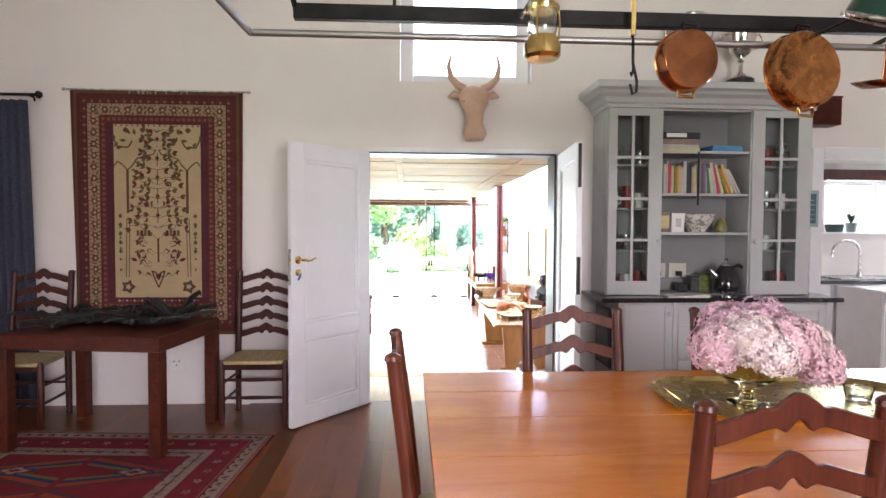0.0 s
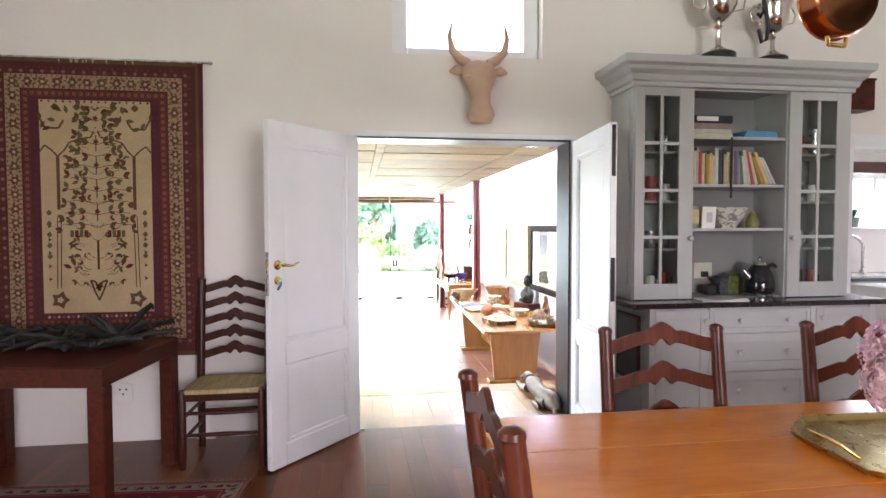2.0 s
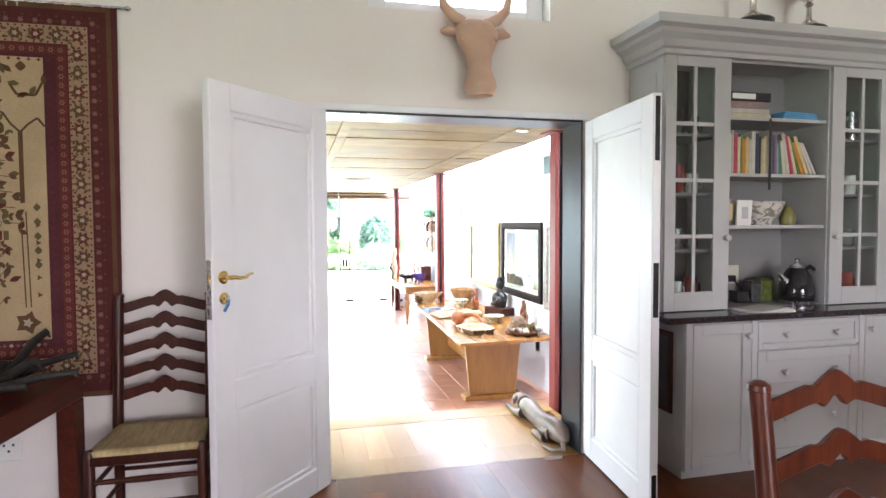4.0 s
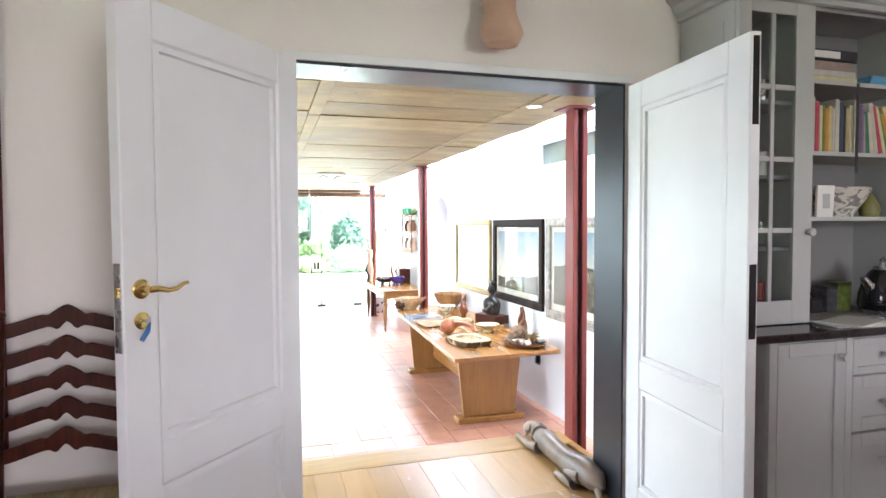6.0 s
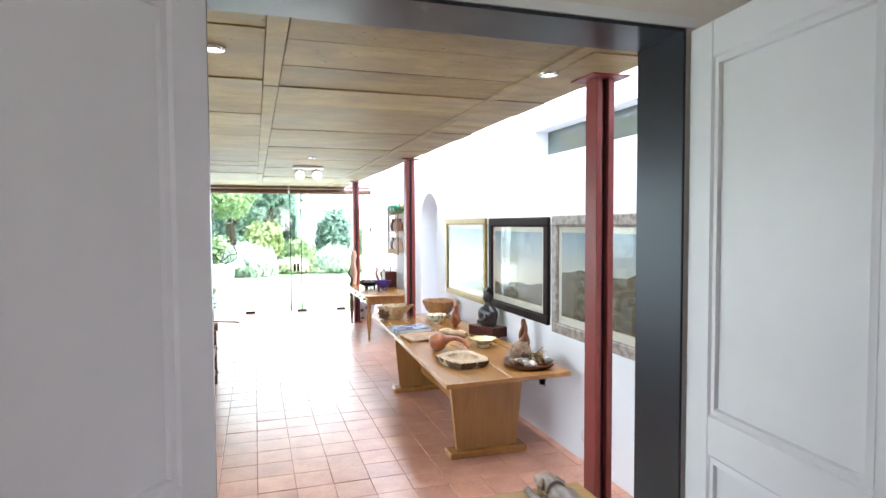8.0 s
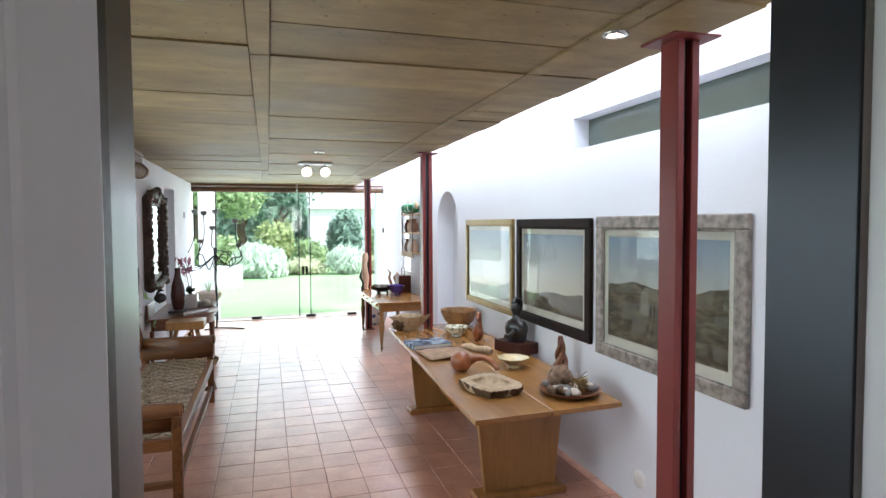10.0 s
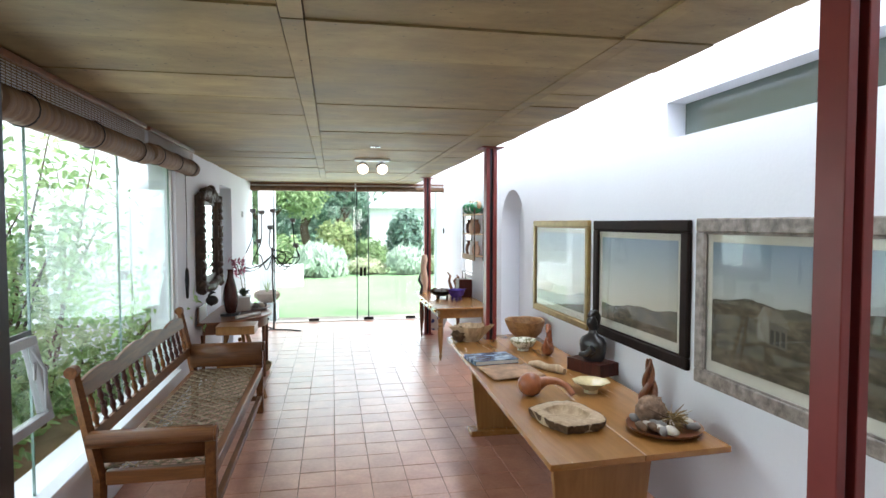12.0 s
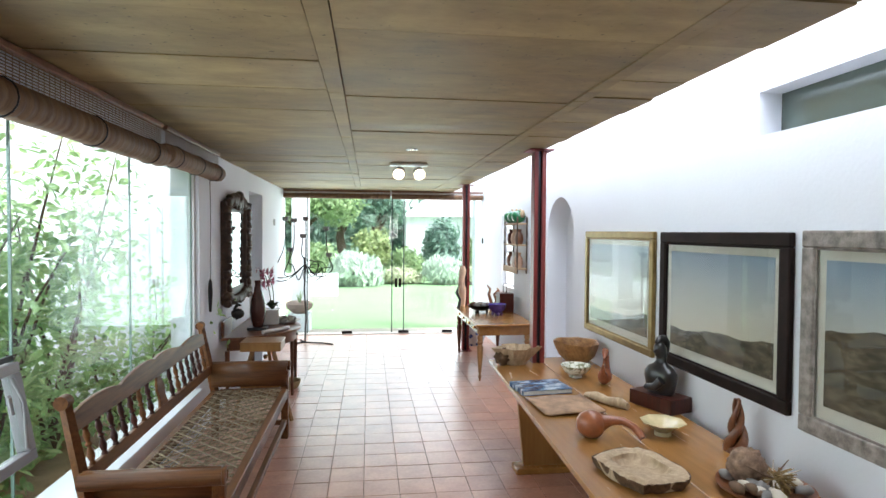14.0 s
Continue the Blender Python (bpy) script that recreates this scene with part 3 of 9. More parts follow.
# garden doors
gd = thing("door_3", pose(0, YE, FL2), "frameless glass garden doors with dark patch fittings", "door", "", "structure")
H = 2.43
for a, b in ((-1.149, -0.742), (-0.736, 0.735), (0.745, 0.945), (0.955, WR - 0.001)):
    g = part("pane", box(a, b, -0.005, 0.005, 0.02, H), GLASS, gd)
    g.visible_shadow = False
for x in (-0.739, 0.740, 0.950):
    part("glass_edge", box(x - 0.009, x + 0.009, -0.009, 0.009, 0.02, H), plain("dark_glass_edge", (0.05, 0.075, 0.07), 0.15), gd)
for x in (-0.05, 0.95, 1.74):
    part("patch_fitting", box(x - 0.09, x + 0.09, -0.02, 0.02, 0.0, 0.055, 0.004), IRON, gd, "dark floor patch fitting")
for x in (0.815, 0.882):
    part("pull_handle", box(x - 0.022, x + 0.022, -0.03, -0.006, 0.83, 0.99, 0.004), IRON, gd, "dark flush pull")
structure("garden_threshold", box(WL, WR, YE - 0.06, YE + 0.13, FL2 - 0.10, FL2 + 0.012, 0.004), plain("pale_threshold", (0.55, 0.5, 0.45), 0.5), "pale threshold of the garden doors", "step")
structure("garden_lintel", box(WL - 0.2, WR + 0.2, YE + 0.02, YE + 0.2, 2.05, 2.4), WALL2, "white lintel above the garden doors", "wall")

# ---- columns ----


def column(y):
    c = thing("steel_column", pose(1.8035, y, FL2), "oxide-red steel H-section column with a cap plate", "column", "red columns")
    h = CE2 - FL2
    for a, b in ((-0.0525, -0.018), (0.016, 0.0525)):
        part("channel", box(a, b, -0.055, 0.055, 0.012, h - 0.014, 0.003), STEELRED, c)
    # blackened instead of red: shade of the recess put into the colour
    part("shaded_web", box(-0.0178, 0.0158, -0.02, 0.02, 0.012, h - 0.014), STEELDARK, c, "recessed web, blackened to stand for the shade between the channels")
    part("base_plate", box(-0.09, 0.09, -0.09, 0.09, 0.0, 0.012, 0.002), STEELRED, c)
    part("cap_plate", box(-0.11, 0.11, -0.11, 0.11, h - 0.0138, h - 0.004, 0.002), STEELRED, c)
    return c


for y in (6.60, 10.62, 14.48):
    column(y)

# ---- blinds ----
CANEBLIND = wood("split_cane", (0.10, 0.055, 0.025), (0.30, 0.19, 0.10), 0.7, (2, 2, 90), 0.4, 0.1, 0.5)


CANEROLL = wood("rolled_split_cane", (0.085, 0.038, 0.018), (0.26, 0.15, 0.075), 0.6, (26, 1.2, 1.2), 0.3, 0.1, 0.6)


def rolled_blind(name, length, roll, drop, m, label, openwork=True):
    """A cane blind rolled up under its head, hanging along x."""
    b = thing(name, m, label, "blind", "rolled cane blinds")
    part("head_rail", box(-length / 2, length / 2, -0.02, 0.02, -0.03, 0, 0.003), BROWNWOOD, b)
    rnd = random.Random(int(length * 100))
    bm = bmesh.new()
    z = -0.035
    while z > -drop:
        box(-length / 2, length / 2, -0.003, 0.0, z - 0.004, z, 0, bm)
        z -= 0.013
    for k in range(int(length / 0.045)):
        x = -length / 2 + 0.02 + 0.045 * k
        box(x - 0.002, x + 0.002, -0.005, -0.0035, -drop - 0.02, -0.03, 0, bm)
    part("hanging_slats", bm, CANEBLIND, b)
    bm = bmesh.new()
    segs = max(6, int(length / 0.02))
    own = []
    for k in range(segs + 1):
        x = -length / 2 + length * k / segs
        own.append((x, -0.0, -drop - roll * 0.75))
    tube(own, [roll * (1 + 0.06 * math.sin(k * 1.9) + rnd.uniform(-0.025, 0.025)) for k in range(segs + 1)], 14, bm)
    part("roll", bm, CANEROLL, b)
    for k in range(3):
        x = -length / 2 + length * (0.12 + 0.38 * k)
        bm = bmesh.new()
        tube([(x + 0.0, (roll * 1.09) * math.cos(a), -drop - roll * 0.75 + roll * 1.09 * math.sin(a)) for a in np.linspace(0, 6.283, 17)[:-1]], 0.004, 6, bm, True)
        part("tie_cord", bm, BLACK, b)
    return b


for a, b in ((6.4, 7.72), (7.78, 9.78), (9.86, 11.30)):
    rolled_blind("cane_blind", b - a, 0.072 if b > 7.8 else 0.08, 0.165 if b < 9.9 else 0.14, pose(WL + 0.085, (a + b) / 2, CE2 - 0.006, 0, 0, 90), "rolled brown cane blind hung along the glass wall")
for a, b in ((-1.13, 0.70), (0.73, 2.36)):
    rolled_blind("cane_blind", b - a, 0.045, 0.07, pose((a + b) / 2, YE - 0.1, CE2 - 0.006, 0, 0, 0), "rolled brown cane blind above the garden doors")
cord = thing("blind_cord", pose(WL + 0.03, 11.22, 1.95), "dark pull cord with a tassel beside the glass wall", "cord")
part("cord", tube([(0.0, 0, 0), (0.004, 0.01, -0.5), (0.0, 0.0, -0.98)], 0.004, 6), plain("black_cord", (0.02, 0.02, 0.02)), cord)
part("tassel", lathe([(0, -1.28), (0.012, -1.27), (0.022, -1.1), (0.017, -1.0), (0.004, -0.97)], 10), plain("black_tassel", (0.02, 0.02, 0.022), 0.8), cord)
cord = thing("blind_cord", pose(2.35, YE - 0.14, 2.0), "thin pull cord beside the garden doors", "cord")
part("cord", tube([(0.0, 0, 0), (-0.02, 0, -0.35), (0.0, 0.0, -0.7)], 0.004, 6), plain("grey_cord", (0.2, 0.2, 0.2)), cord)
part("weight", box(-0.015, 0.015, -0.015, 0.015, -0.78, -0.68, 0.003), BLACK, cord)

# ---- lamps ----


def downlight(x, y):
    d = thing("downlight", pose(x, y, CE2), "small recessed chrome-ringed ceiling downlight, switched on", "ceiling light", "downlights")
    part("ring", lathe([(0.052, -0.004), (0.05, -0.012), (0.036, -0.014), (0.034, 0.0)], 24), STEEL, d)
    part("bulb", lathe([(0.0, -0.006), (0.033, -0.006), (0.033, -0.001), (0.0, -0.001)], 20), LAMPGLOW, d)


for x, y in ((-0.10, 6.62), (1.50, 6.60), (0.70, 10.75)):
    downlight(x, y)
sp = thing("spotlight_pair", pose(0.745, 11.85, CE2), "pair of white ceiling spotlights on one plate, switched on", "spotlight")
part("plate", box(-0.20, 0.20, -0.06, 0.06, -0.03, -0.004, 0.006), WHITE, sp)
for s in (-0.105, 0.105):
    part("spot_head", lathe([(0.0, 0.06), (0.045, 0.055), (0.062, 0.02), (0.068, -0.05), (0.060, -0.055), (0.055, -0.02), (0, -0.02)], 20, None, pose(s, -0.02, -0.10, -62, 0, 6 * (1 if s > 0 else -1))), WHITE, sp)
    part("bulb", lathe([(0, -0.045), (0.045, -0.043), (0.05, -0.03), (0, -0.03)], 18, None, pose(s, -0.02, -0.10, -62, 0, 6 * (1 if s > 0 else -1))), LAMPGLOW, sp)
    part("bracket", tube([(s, 0, -0.03), (s, -0.0, -0.08)], 0.012, 8), STEEL, sp)

# ---- arched niche ----
spandrel = [(11.30, 1.83), (11.30, 1.38)] + [(11.74 - 0.44 * math.cos(a), 1.38 + 0.43 * math.sin(a)) for a in np.linspace(0, math.pi, 25)[1:-1]] + [(12.18, 1.38), (12.18, 1.83)]
structure("arch_head", prism(spandrel, 0.239, pose(WR + 0.0005, 0, 0, 0, 0, 90) @ pose(0, -0.239, 0)), WALL2, "rounded head of the white arched niche", "wall")
structure("niche_back", box(WR + 0.235, WR + 0.30, 11.1, 12.4, FL2 - 0.05, 1.9), WALL2, "white back of the arched niche", "wall")

# ---- sockets and switch plates ----


def plate(m, label="white double wall socket"):
    s = thing("wall_socket", m, label, "socket", "wall sockets")
    part("plate", box(-0.06, 0.06, -0.008, 0, -0.06, 0.06, 0.003), WHITE, s)
    for x, z in ((-0.02, 0.02), (0.02, 0.02), (0, -0.01)):
        part("slot", box(x - 0.005, x + 0.005, -0.0095, -0.008, z - 0.006, z + 0.006), BLACK, s)
    return s


plate(pose(-1.60, YD, 0.33))
plate(pose(WR, 8.35, 0.06, 0, 0, 90))
sw2 = thing("light_switch", pose(WL, 15.1, 1.56, 0, 0, -90), "grey wall switch plate", "switch")
part("plate", box(-0.06, 0.06, 0, 0.012, -0.05, 0.05, 0.003), plain("grey_plate", (0.35, 0.36, 0.37)), sw2)
vt = thing("wall_cover", pose(WR, 7.65, -0.20, 0, 0, 90), "small round white cover low on the wall", "socket")
part("cover", lathe([(0.055, 0.0), (0.055, 0.008), (0.04, 0.014), (0, 0.015)], 20, None, pose(0, 0, 0, -90, 0, 0)), WHITE, vt)

# ---- garden room: window with white glazing bars ----
w5 = thing("window_5", pose(WR, 0, 0), "small white window with glazing bars", "window", "", "structure")
for y in (13.752, 14.455):
    part("window_frame", box(0.06, 0.10, y, y + 0.043, 0.622, 1.678, 0.003), DOORPAINT, w5)
for z in (0.622, 0.86, 1.12, 1.38, 1.640):
    part("glazing_bar", box(0.065, 0.095, 13.796, 14.454, z, z + 0.034, 0.003), DOORPAINT, w5)
part("glazing_bar", box(0.068, 0.092, 14.11, 14.135, 0.657, 1.639), DOORPAINT, w5)
g = part("pane", box(0.078, 0.083, 13.796, 14.454, 0.657, 1.639), GLASS, w5)
g.visible_shadow = False

# ---- long trestle table ----
TZ = 0.285


def slab(outline, z0, z1, bevel=0.004):
    """A flat board of any outline in x and y."""
    own = bmesh.new()
    lo = [own.verts.new((x, y, z0)) for x, y in outline]
    hi = [own.verts.new((x, y, z1)) for x, y in outline]
    n = len(outline)
    own.faces.new(lo[::-1])
    own.faces.new(hi)
    for k in range(n):
        own.faces.new((lo[k], lo[(k + 1) % n], hi[(k + 1) % n], hi[k]))
    bmesh.ops.recalc_face_normals(own, faces=own.faces)
    bmesh.ops.bevel(own, geom=own.edges[:], offset=bevel, segments=2, affect="EDGES", profile=0.5)
    own.normal_update()
    return own


def long_table():
    t = thing("trestle_table", pose(0, 0, FL2), "long golden wooden trestle table with panel legs", "table")
    z1 = TZ - FL2
    part("top_board", slab([(1.285, 7.643), (1.784, 7.669), (1.848, 10.78), (1.40, 10.75)], z1 - 0.034, z1), OAK, t)
    part("top_board", slab([(1.786, 7.669), (2.278, 7.697), (2.30, 10.81), (1.850, 10.78)], z1 - 0.034, z1), OAK, t)
    for y in (8.05, 9.90):
        # panel legs, narrower at the foot, on a flat foot board
        zt, zb = z1 - 0.0345, 0.048
        part("panel_leg", prism([(1.44, zt), (2.06, zt), (1.995, zb), (1.50, zb)], 0.042, pose(0, y, 0), None, 0.003), OAKV, t)
        part("foot_board", box(1.43, 2.06, y - 0.055, y + 0.095, 0.0, 0.0475, 0.006), OAK, t)
    part("stretcher", box(1.735, 1.765, 8.0925, 9.8995, 0.18, 0.50, 0.004), OAK, t)
    return t


long_table()


def at_table(name, x, y, label, category, turn=0, group=""):
    return thing(name, pose(x, y, TZ + 0.0005, 0, 0, turn), label, category, group)


# shallow burl dish with a rough bark edge
d = at_table("burl_dish", 1.60, 8.20, "pale burl wood dish with a rough bark rim", "dish", 12)
rn = [0.93 * (abs(math.cos(k * 0.1745)) ** 3.2 + abs(math.sin(k * 0.1745)) ** 3.2) ** (-1 / 3.2) + 0.10 * noise.noise(Vector((math.cos(k * 0.1745) * 1.6, math.sin(k * 0.1745) * 1.6, 3.3))) + 0.07 * noise.noise(Vector((k * 0.9, 1, 2))) for k in range(36)]
bm = lathe([(0, 0.014), (0.105, 0.017), (0.13, 0.034), (0.142, 0.054), (0.205, 0.058), (0.226, 0.05), (0.2, 0.004), (0, 0.004)], 36, None, Matrix.Diagonal((0.82, 1.0, 1, 1)), lambda k, z: rn[k] if z > 0.045 else 1.0)
part("dish_body", bm, PALEWOOD, d)
bark = plain("rough_bark", (0.11, 0.065, 0.035), 0.9, 0.2, 0.5, 30, 1.0)
bm = lathe([(0.205, 0.0), (0.222, 0.02), (0.230, 0.051), (0.224, 0.051), (0.2, 0.0)], 36, None, Matrix.Diagonal((0.82, 1.0, 1, 1)), lambda k, z: rn[k] * (1 + 0.03 * ((k * 7) % 3 - 1)))
part("bark_rim", bm, bark, d)

# gourd with a curved neck
d = at_table("gourd", 1.56, 8.72, "reddish-brown dried gourd with a curved neck", "gourd", 0)
GOURD = plain("gourd_skin", (0.30, 0.10, 0.04), 0.3, 0.5, 0.35, 18, 0.15)
bm = lumpy(0.082, 0.082, 0.078, 0.05, 1.5, 3, 2.0, None, Matrix.Translation((0, 0, 0.076)))
part("gourd_body", bm, GOURD, d)
part("gourd_neck", tube([(0.05, -0.02, 0.085), (0.10, -0.04, 0.105), (0.16, -0.06, 0.105), (0.21, -0.09, 0.08), (0.235, -0.115, 0.045), (0.24, -0.13, 0.03)], [0.045, 0.028, 0.021, 0.020, 0.021, 0.019], 12), GOURD, d)

# platter full of found things
pl = at_table("platter", 2.055, 7.95, "round wooden platter heaped with shells, stones and pods", "platter")
part("platter_dish", lathe([(0, 0.0), (0.13, 0.0), (0.19, 0.025), (0.20, 0.04), (0.19, 0.036), (0.13, 0.014), (0, 0.012)], 36), BROWNWOOD, pl)
PEB = [plain("grey_stone", (0.20, 0.19, 0.18), 0.7), plain("pale_shell", (0.52, 0.46, 0.38), 0.5), plain("brown_pod", (0.13, 0.075, 0.04), 0.6)]
rnd = random.Random(11)
st = thing("coconut_husk", pose(2.02, 8.03, TZ + 0.014), "round hairy brown coconut husk on the platter", "husk")
part("husk", lumpy(0.085, 0.075, 0.08, 0.2, 4, 4, 5, None, Matrix.Translation((0, 0, 0.08))), plain("hairy_husk", (0.24, 0.16, 0.11), 0.95, 0.1, 0.4, 40, 1.0), st)
st = thing("nest", pose(2.10, 7.93, TZ + 0.014), "small tangled brown nest on the platter", "nest")
bm = bmesh.new()
for k in range(90):
    a, b = rnd.uniform(0, 6.28), rnd.uniform(0, 6.28)
    c = Vector((rnd.uniform(-0.03, 0.03), rnd.uniform(-0.03, 0.03), 0.045 + rnd.uniform(-0.025, 0.03)))
    v = Vector((math.cos(a) * 0.05, math.sin(a) * 0.05, 0.03 * math.sin(b)))
    tube([c - v, c + Vector((0, 0, 0.012)), c + v], 0.0022, 4, bm)
part("twigs", bm, plain("nest_straw", (0.22, 0.14, 0.05), 0.9), st)
for k in range(26):
    a, r = rnd.uniform(0, 6.28), rnd.uniform(0.06, 0.165)
    s = rnd.uniform(0.016, 0.032)
    o = thing("pebble" if k % 3 == 0 else ("shell" if k % 3 == 1 else "seed_pod"), pose(2.055 + r * math.cos(a), 7.95 + r * math.sin(a), TZ + 0.022 + r * 0.06, rnd.uniform(-20, 20), rnd.uniform(-20, 20), rnd.uniform(0, 360)), ("grey rounded pebble on the platter", "pale broken shell on the platter", "dark brown seed pod on the platter")[k % 3], ("pebble", "shell", "pod")[k % 3], "things on the platter")
    part("body", lumpy(s * 1.4, s, s * 0.8, 0.35, 1.6, 2, k * 1.3, None, Matrix.Translation((0, 0, s * 0.7))), PEB[k % 3], o)
for k, (a, l) in enumerate(((30, 0.24), (75, 0.2), (120, 0.26), (-20, 0.18), (160, 0.2), (55, 0.16))):
    o = thing("feather_quill" if k % 2 else "twig", pose(2.08, 7.93, TZ + 0.06, 0, 0, a), "thin pale quill lying across the platter" if k % 2 else "thin dark twig lying across the platter", "quill" if k % 2 else "twig", "things on the platter")
    part("stem", tube([(-l * 0.3, 0, 0.0), (l * 0.2, 0.005, 0.03), (l * 0.6, 0, 0.065)], [0.004, 0.0045, 0.002], 6), PEB[1] if k % 2 else PEB[2], o)

# slim twisted carving behind the platter
d = at_table("twisted_carving", 2.235, 8.42, "slim twisted brown wood carving standing upright", "carving")
bm = bmesh.new()
for ph in (0, 2.1, 4.2):
    tube([((0.034 * (1 - k / 14) + 0.006) * math.cos(ph + k * 0.42), (0.034 * (1 - k / 14) + 0.006) * math.sin(ph + k * 0.42), 0.012 + k * 0.0225) for k in range(13)], [0.030 - 0.0018 * k for k in range(13)], 8, bm)
lathe([(0, 0), (0.05, 0.0), (0.045, 0.03), (0.02, 0.04)], 14, bm)
part("carving", bm, BROWNWOOD, d)

# octagonal bowl
d = at_table("octagonal_bowl", 1.985, 8.72, "cream octagonal glazed bowl with brown streaks", "bowl", 10)
CREAM = plain("cream_glaze", (0.60, 0.50, 0.28), 0.2, 0.5, 0.25, 9, 0.02)
bm = lathe([(0, 0.02), (0.045, 0.02), (0.048, 0.0), (0.04, 0.0)], 16)
lathe([(0.04, 0.02), (0.095, 0.058), (0.125, 0.072), (0.128, 0.078), (0.12, 0.078), (0.09, 0.066), (0.03, 0.028), (0, 0.026)], 8, bm)
part("bowl", bm, CREAM, d)

# bust on a plinth
d = at_table("plinth", 2.23, 9.22, "dark brown wooden plinth under a black bust", "plinth", 20)
part("block", box(-0.10, 0.10, -0.175, 0.175, 0.0, 0.095, 0.004), DARKWOOD, d)
bm = lathe([(0.07, 0.0945), (0.082, 0.12), (0.088, 0.16), (0.094, 0.20), (0.092, 0.235), (0.074, 0.266), (0.040, 0.288), (0.029, 0.31), (0.029, 0.335), (0.034, 0.36), (0, 0.37)], 24, None, Matrix.Diagonal((0.8, 1.3, 1, 1)))
tube([(-0.075, -0.075, 0.20), (-0.092, -0.03, 0.15), (-0.088, 0.04, 0.14)], [0.03, 0.026, 0.02], 10, bm)
lumpy(0.044, 0.038, 0.062, 0.04, 1.3, 3, 4.0, bm, pose(-0.012, -0.004, 0.375, 0, -18, 0))
tube([(-0.05, -0.004, 0.395), (-0.063, -0.004, 0.372), (-0.05, -0.004, 0.362)], [0.006, 0.010, 0.006], 8, bm)
tube([(-0.045, -0.002, 0.425), (-0.015, 0.0, 0.452), (0.022, 0.002, 0.448), (0.05, 0.004, 0.42), (0.052, 0.005, 0.37), (0.034, 0.004, 0.32)], [0.014, 0.024, 0.028, 0.026, 0.020, 0.010], 14, bm)
bust = part("bust_sculpture", bm, EBONY)
bust.matrix_world = pose(2.23, 9.22, TZ + 0.0, 0, 0, 20)
tagged(bust, "dark carved bust of polished black stone on its plinth", "sculpture")

# bowls at the back
d = at_table("burl_bowl", 2.15, 10.56, "wide brown burl wood bowl with an uneven rim", "bowl", 0)
bm = lathe([(0, 0.0), (0.09, 0.0), (0.16, 0.07), (0.19, 0.145), (0.20, 0.185), (0.186, 0.18), (0.15, 0.08), (0.06, 0.03), (0, 0.025)], 32, None, Matrix.Diagonal((0.95, 1.15, 1, 1)), lambda k, z: 1 + (0.07 * math.sin(k * 0.6) + 0.05 * math.sin(k * 1.37)) * min(1, z * 6))
part("bowl", bm, wood("burl_figure", (0.13, 0.055, 0.02), (0.42, 0.23, 0.09), 0.4, (5, 5, 5), 5, 0, 0.15), d)
d = at_table("ceramic_bowl", 1.955, 10.05, "small white footed bowl with green leaf decoration", "bowl")
LEAFY = Mat("leaf_decorated_glaze", 0.18)
LEAFY.colour(LEAFY.ramp(LEAFY.noise(LEAFY.coords(), 26, 2, 0.5, 1.2), (0.0, (0.16, 0.17, 0.10)), (0.42, (0.22, 0.22, 0.13)), (0.47, (0.66, 0.66, 0.55))))
part("bowl", lathe([(0, 0.012), (0.04, 0.012), (0.048, 0.0), (0.052, 0.004), (0.046, 0.02), (0.085, 0.04), (0.115, 0.085), (0.118, 0.098), (0.112, 0.097), (0.08, 0.05), (0.03, 0.028), (0, 0.026)], 28), LEAFY.m, d)

# long-necked bird carving
d = at_table("bird_carving", 2.10, 9.82, "reddish-brown carved wooden bird with a bent neck", "carving", 60)
bm = lumpy(0.075, 0.052, 0.062, 0.08, 1.2, 3, 1, None, pose(0, 0, 0.062, 0, -18, 0))
tube([(0.045, 0, 0.08), (0.062, 0, 0.13), (0.055, 0, 0.19), (0.035, 0, 0.225), (0.0, 0, 0.245), (-0.04, 0, 0.225), (-0.075, 0, 0.205)], [0.04, 0.026, 0.022, 0.024, 0.028, 0.016, 0.006], 12, bm)
tube([(-0.06, 0, 0.075), (-0.105, 0, 0.11), (-0.115, 0, 0.17)], [0.03, 0.018, 0.008], 10, bm)
part("carving", bm, wood("cherry_carving", (0.15, 0.04, 0.018), (0.33, 0.11, 0.045), 0.25, (8, 8, 2)), d)

# bone-like root
d = at_table("carved_root", 1.90, 9.33, "pale weathered piece of carved root", "root", -62)
bm = tube([(-0.17, 0, 0.024), (-0.08, 0.008, 0.03), (0.02, -0.006, 0.026), (0.12, 0.004, 0.032), (0.18, 0, 0.026)], [0.018, 0.030, 0.024, 0.032, 0.022], 10)
for v in bm.verts:
    v.co += Vector((0, 0, max(0, v.co.z) * 0.25 * noise.noise(v.co * 40))) + Vector((0, 0.006 * noise.noise(v.co * 55), 0))
part("root", bm, PALEWOOD, d)

# book and folded paper
d = at_table("picture_book", 1.575, 9.72, "thick blue hardback book with a pale mottled cover", "book", 6)
part("pages", box(-0.185, 0.175, -0.135, 0.135, 0.004, 0.030), plain("page_edges", (0.66, 0.64, 0.58), 0.8, 0.2, 0.1, 60), d)
BOOKC = Mat("blue_book_cover", 0.25)
BOOKC.colour(BOOKC.ramp(BOOKC.noise(BOOKC.coords((1, 2.4, 1)), 12, 3), (0.35, (0.02, 0.045, 0.10)), (0.52, (0.05, 0.11, 0.20)), (0.62, (0.42, 0.50, 0.56))))
part("cover", box(-0.19, 0.18, -0.14, 0.14, 0.0302, 0.035, 0.001), BOOKC.m, d)
part("back_cover", box(-0.19, 0.18, -0.14, 0.14, 0.0, 0.0038, 0.001), BOOKC.m, d)
part("spine", box(-0.194, -0.1902, -0.14, 0.14, 0.0, 0.035, 0.001), BOOKC.m, d)
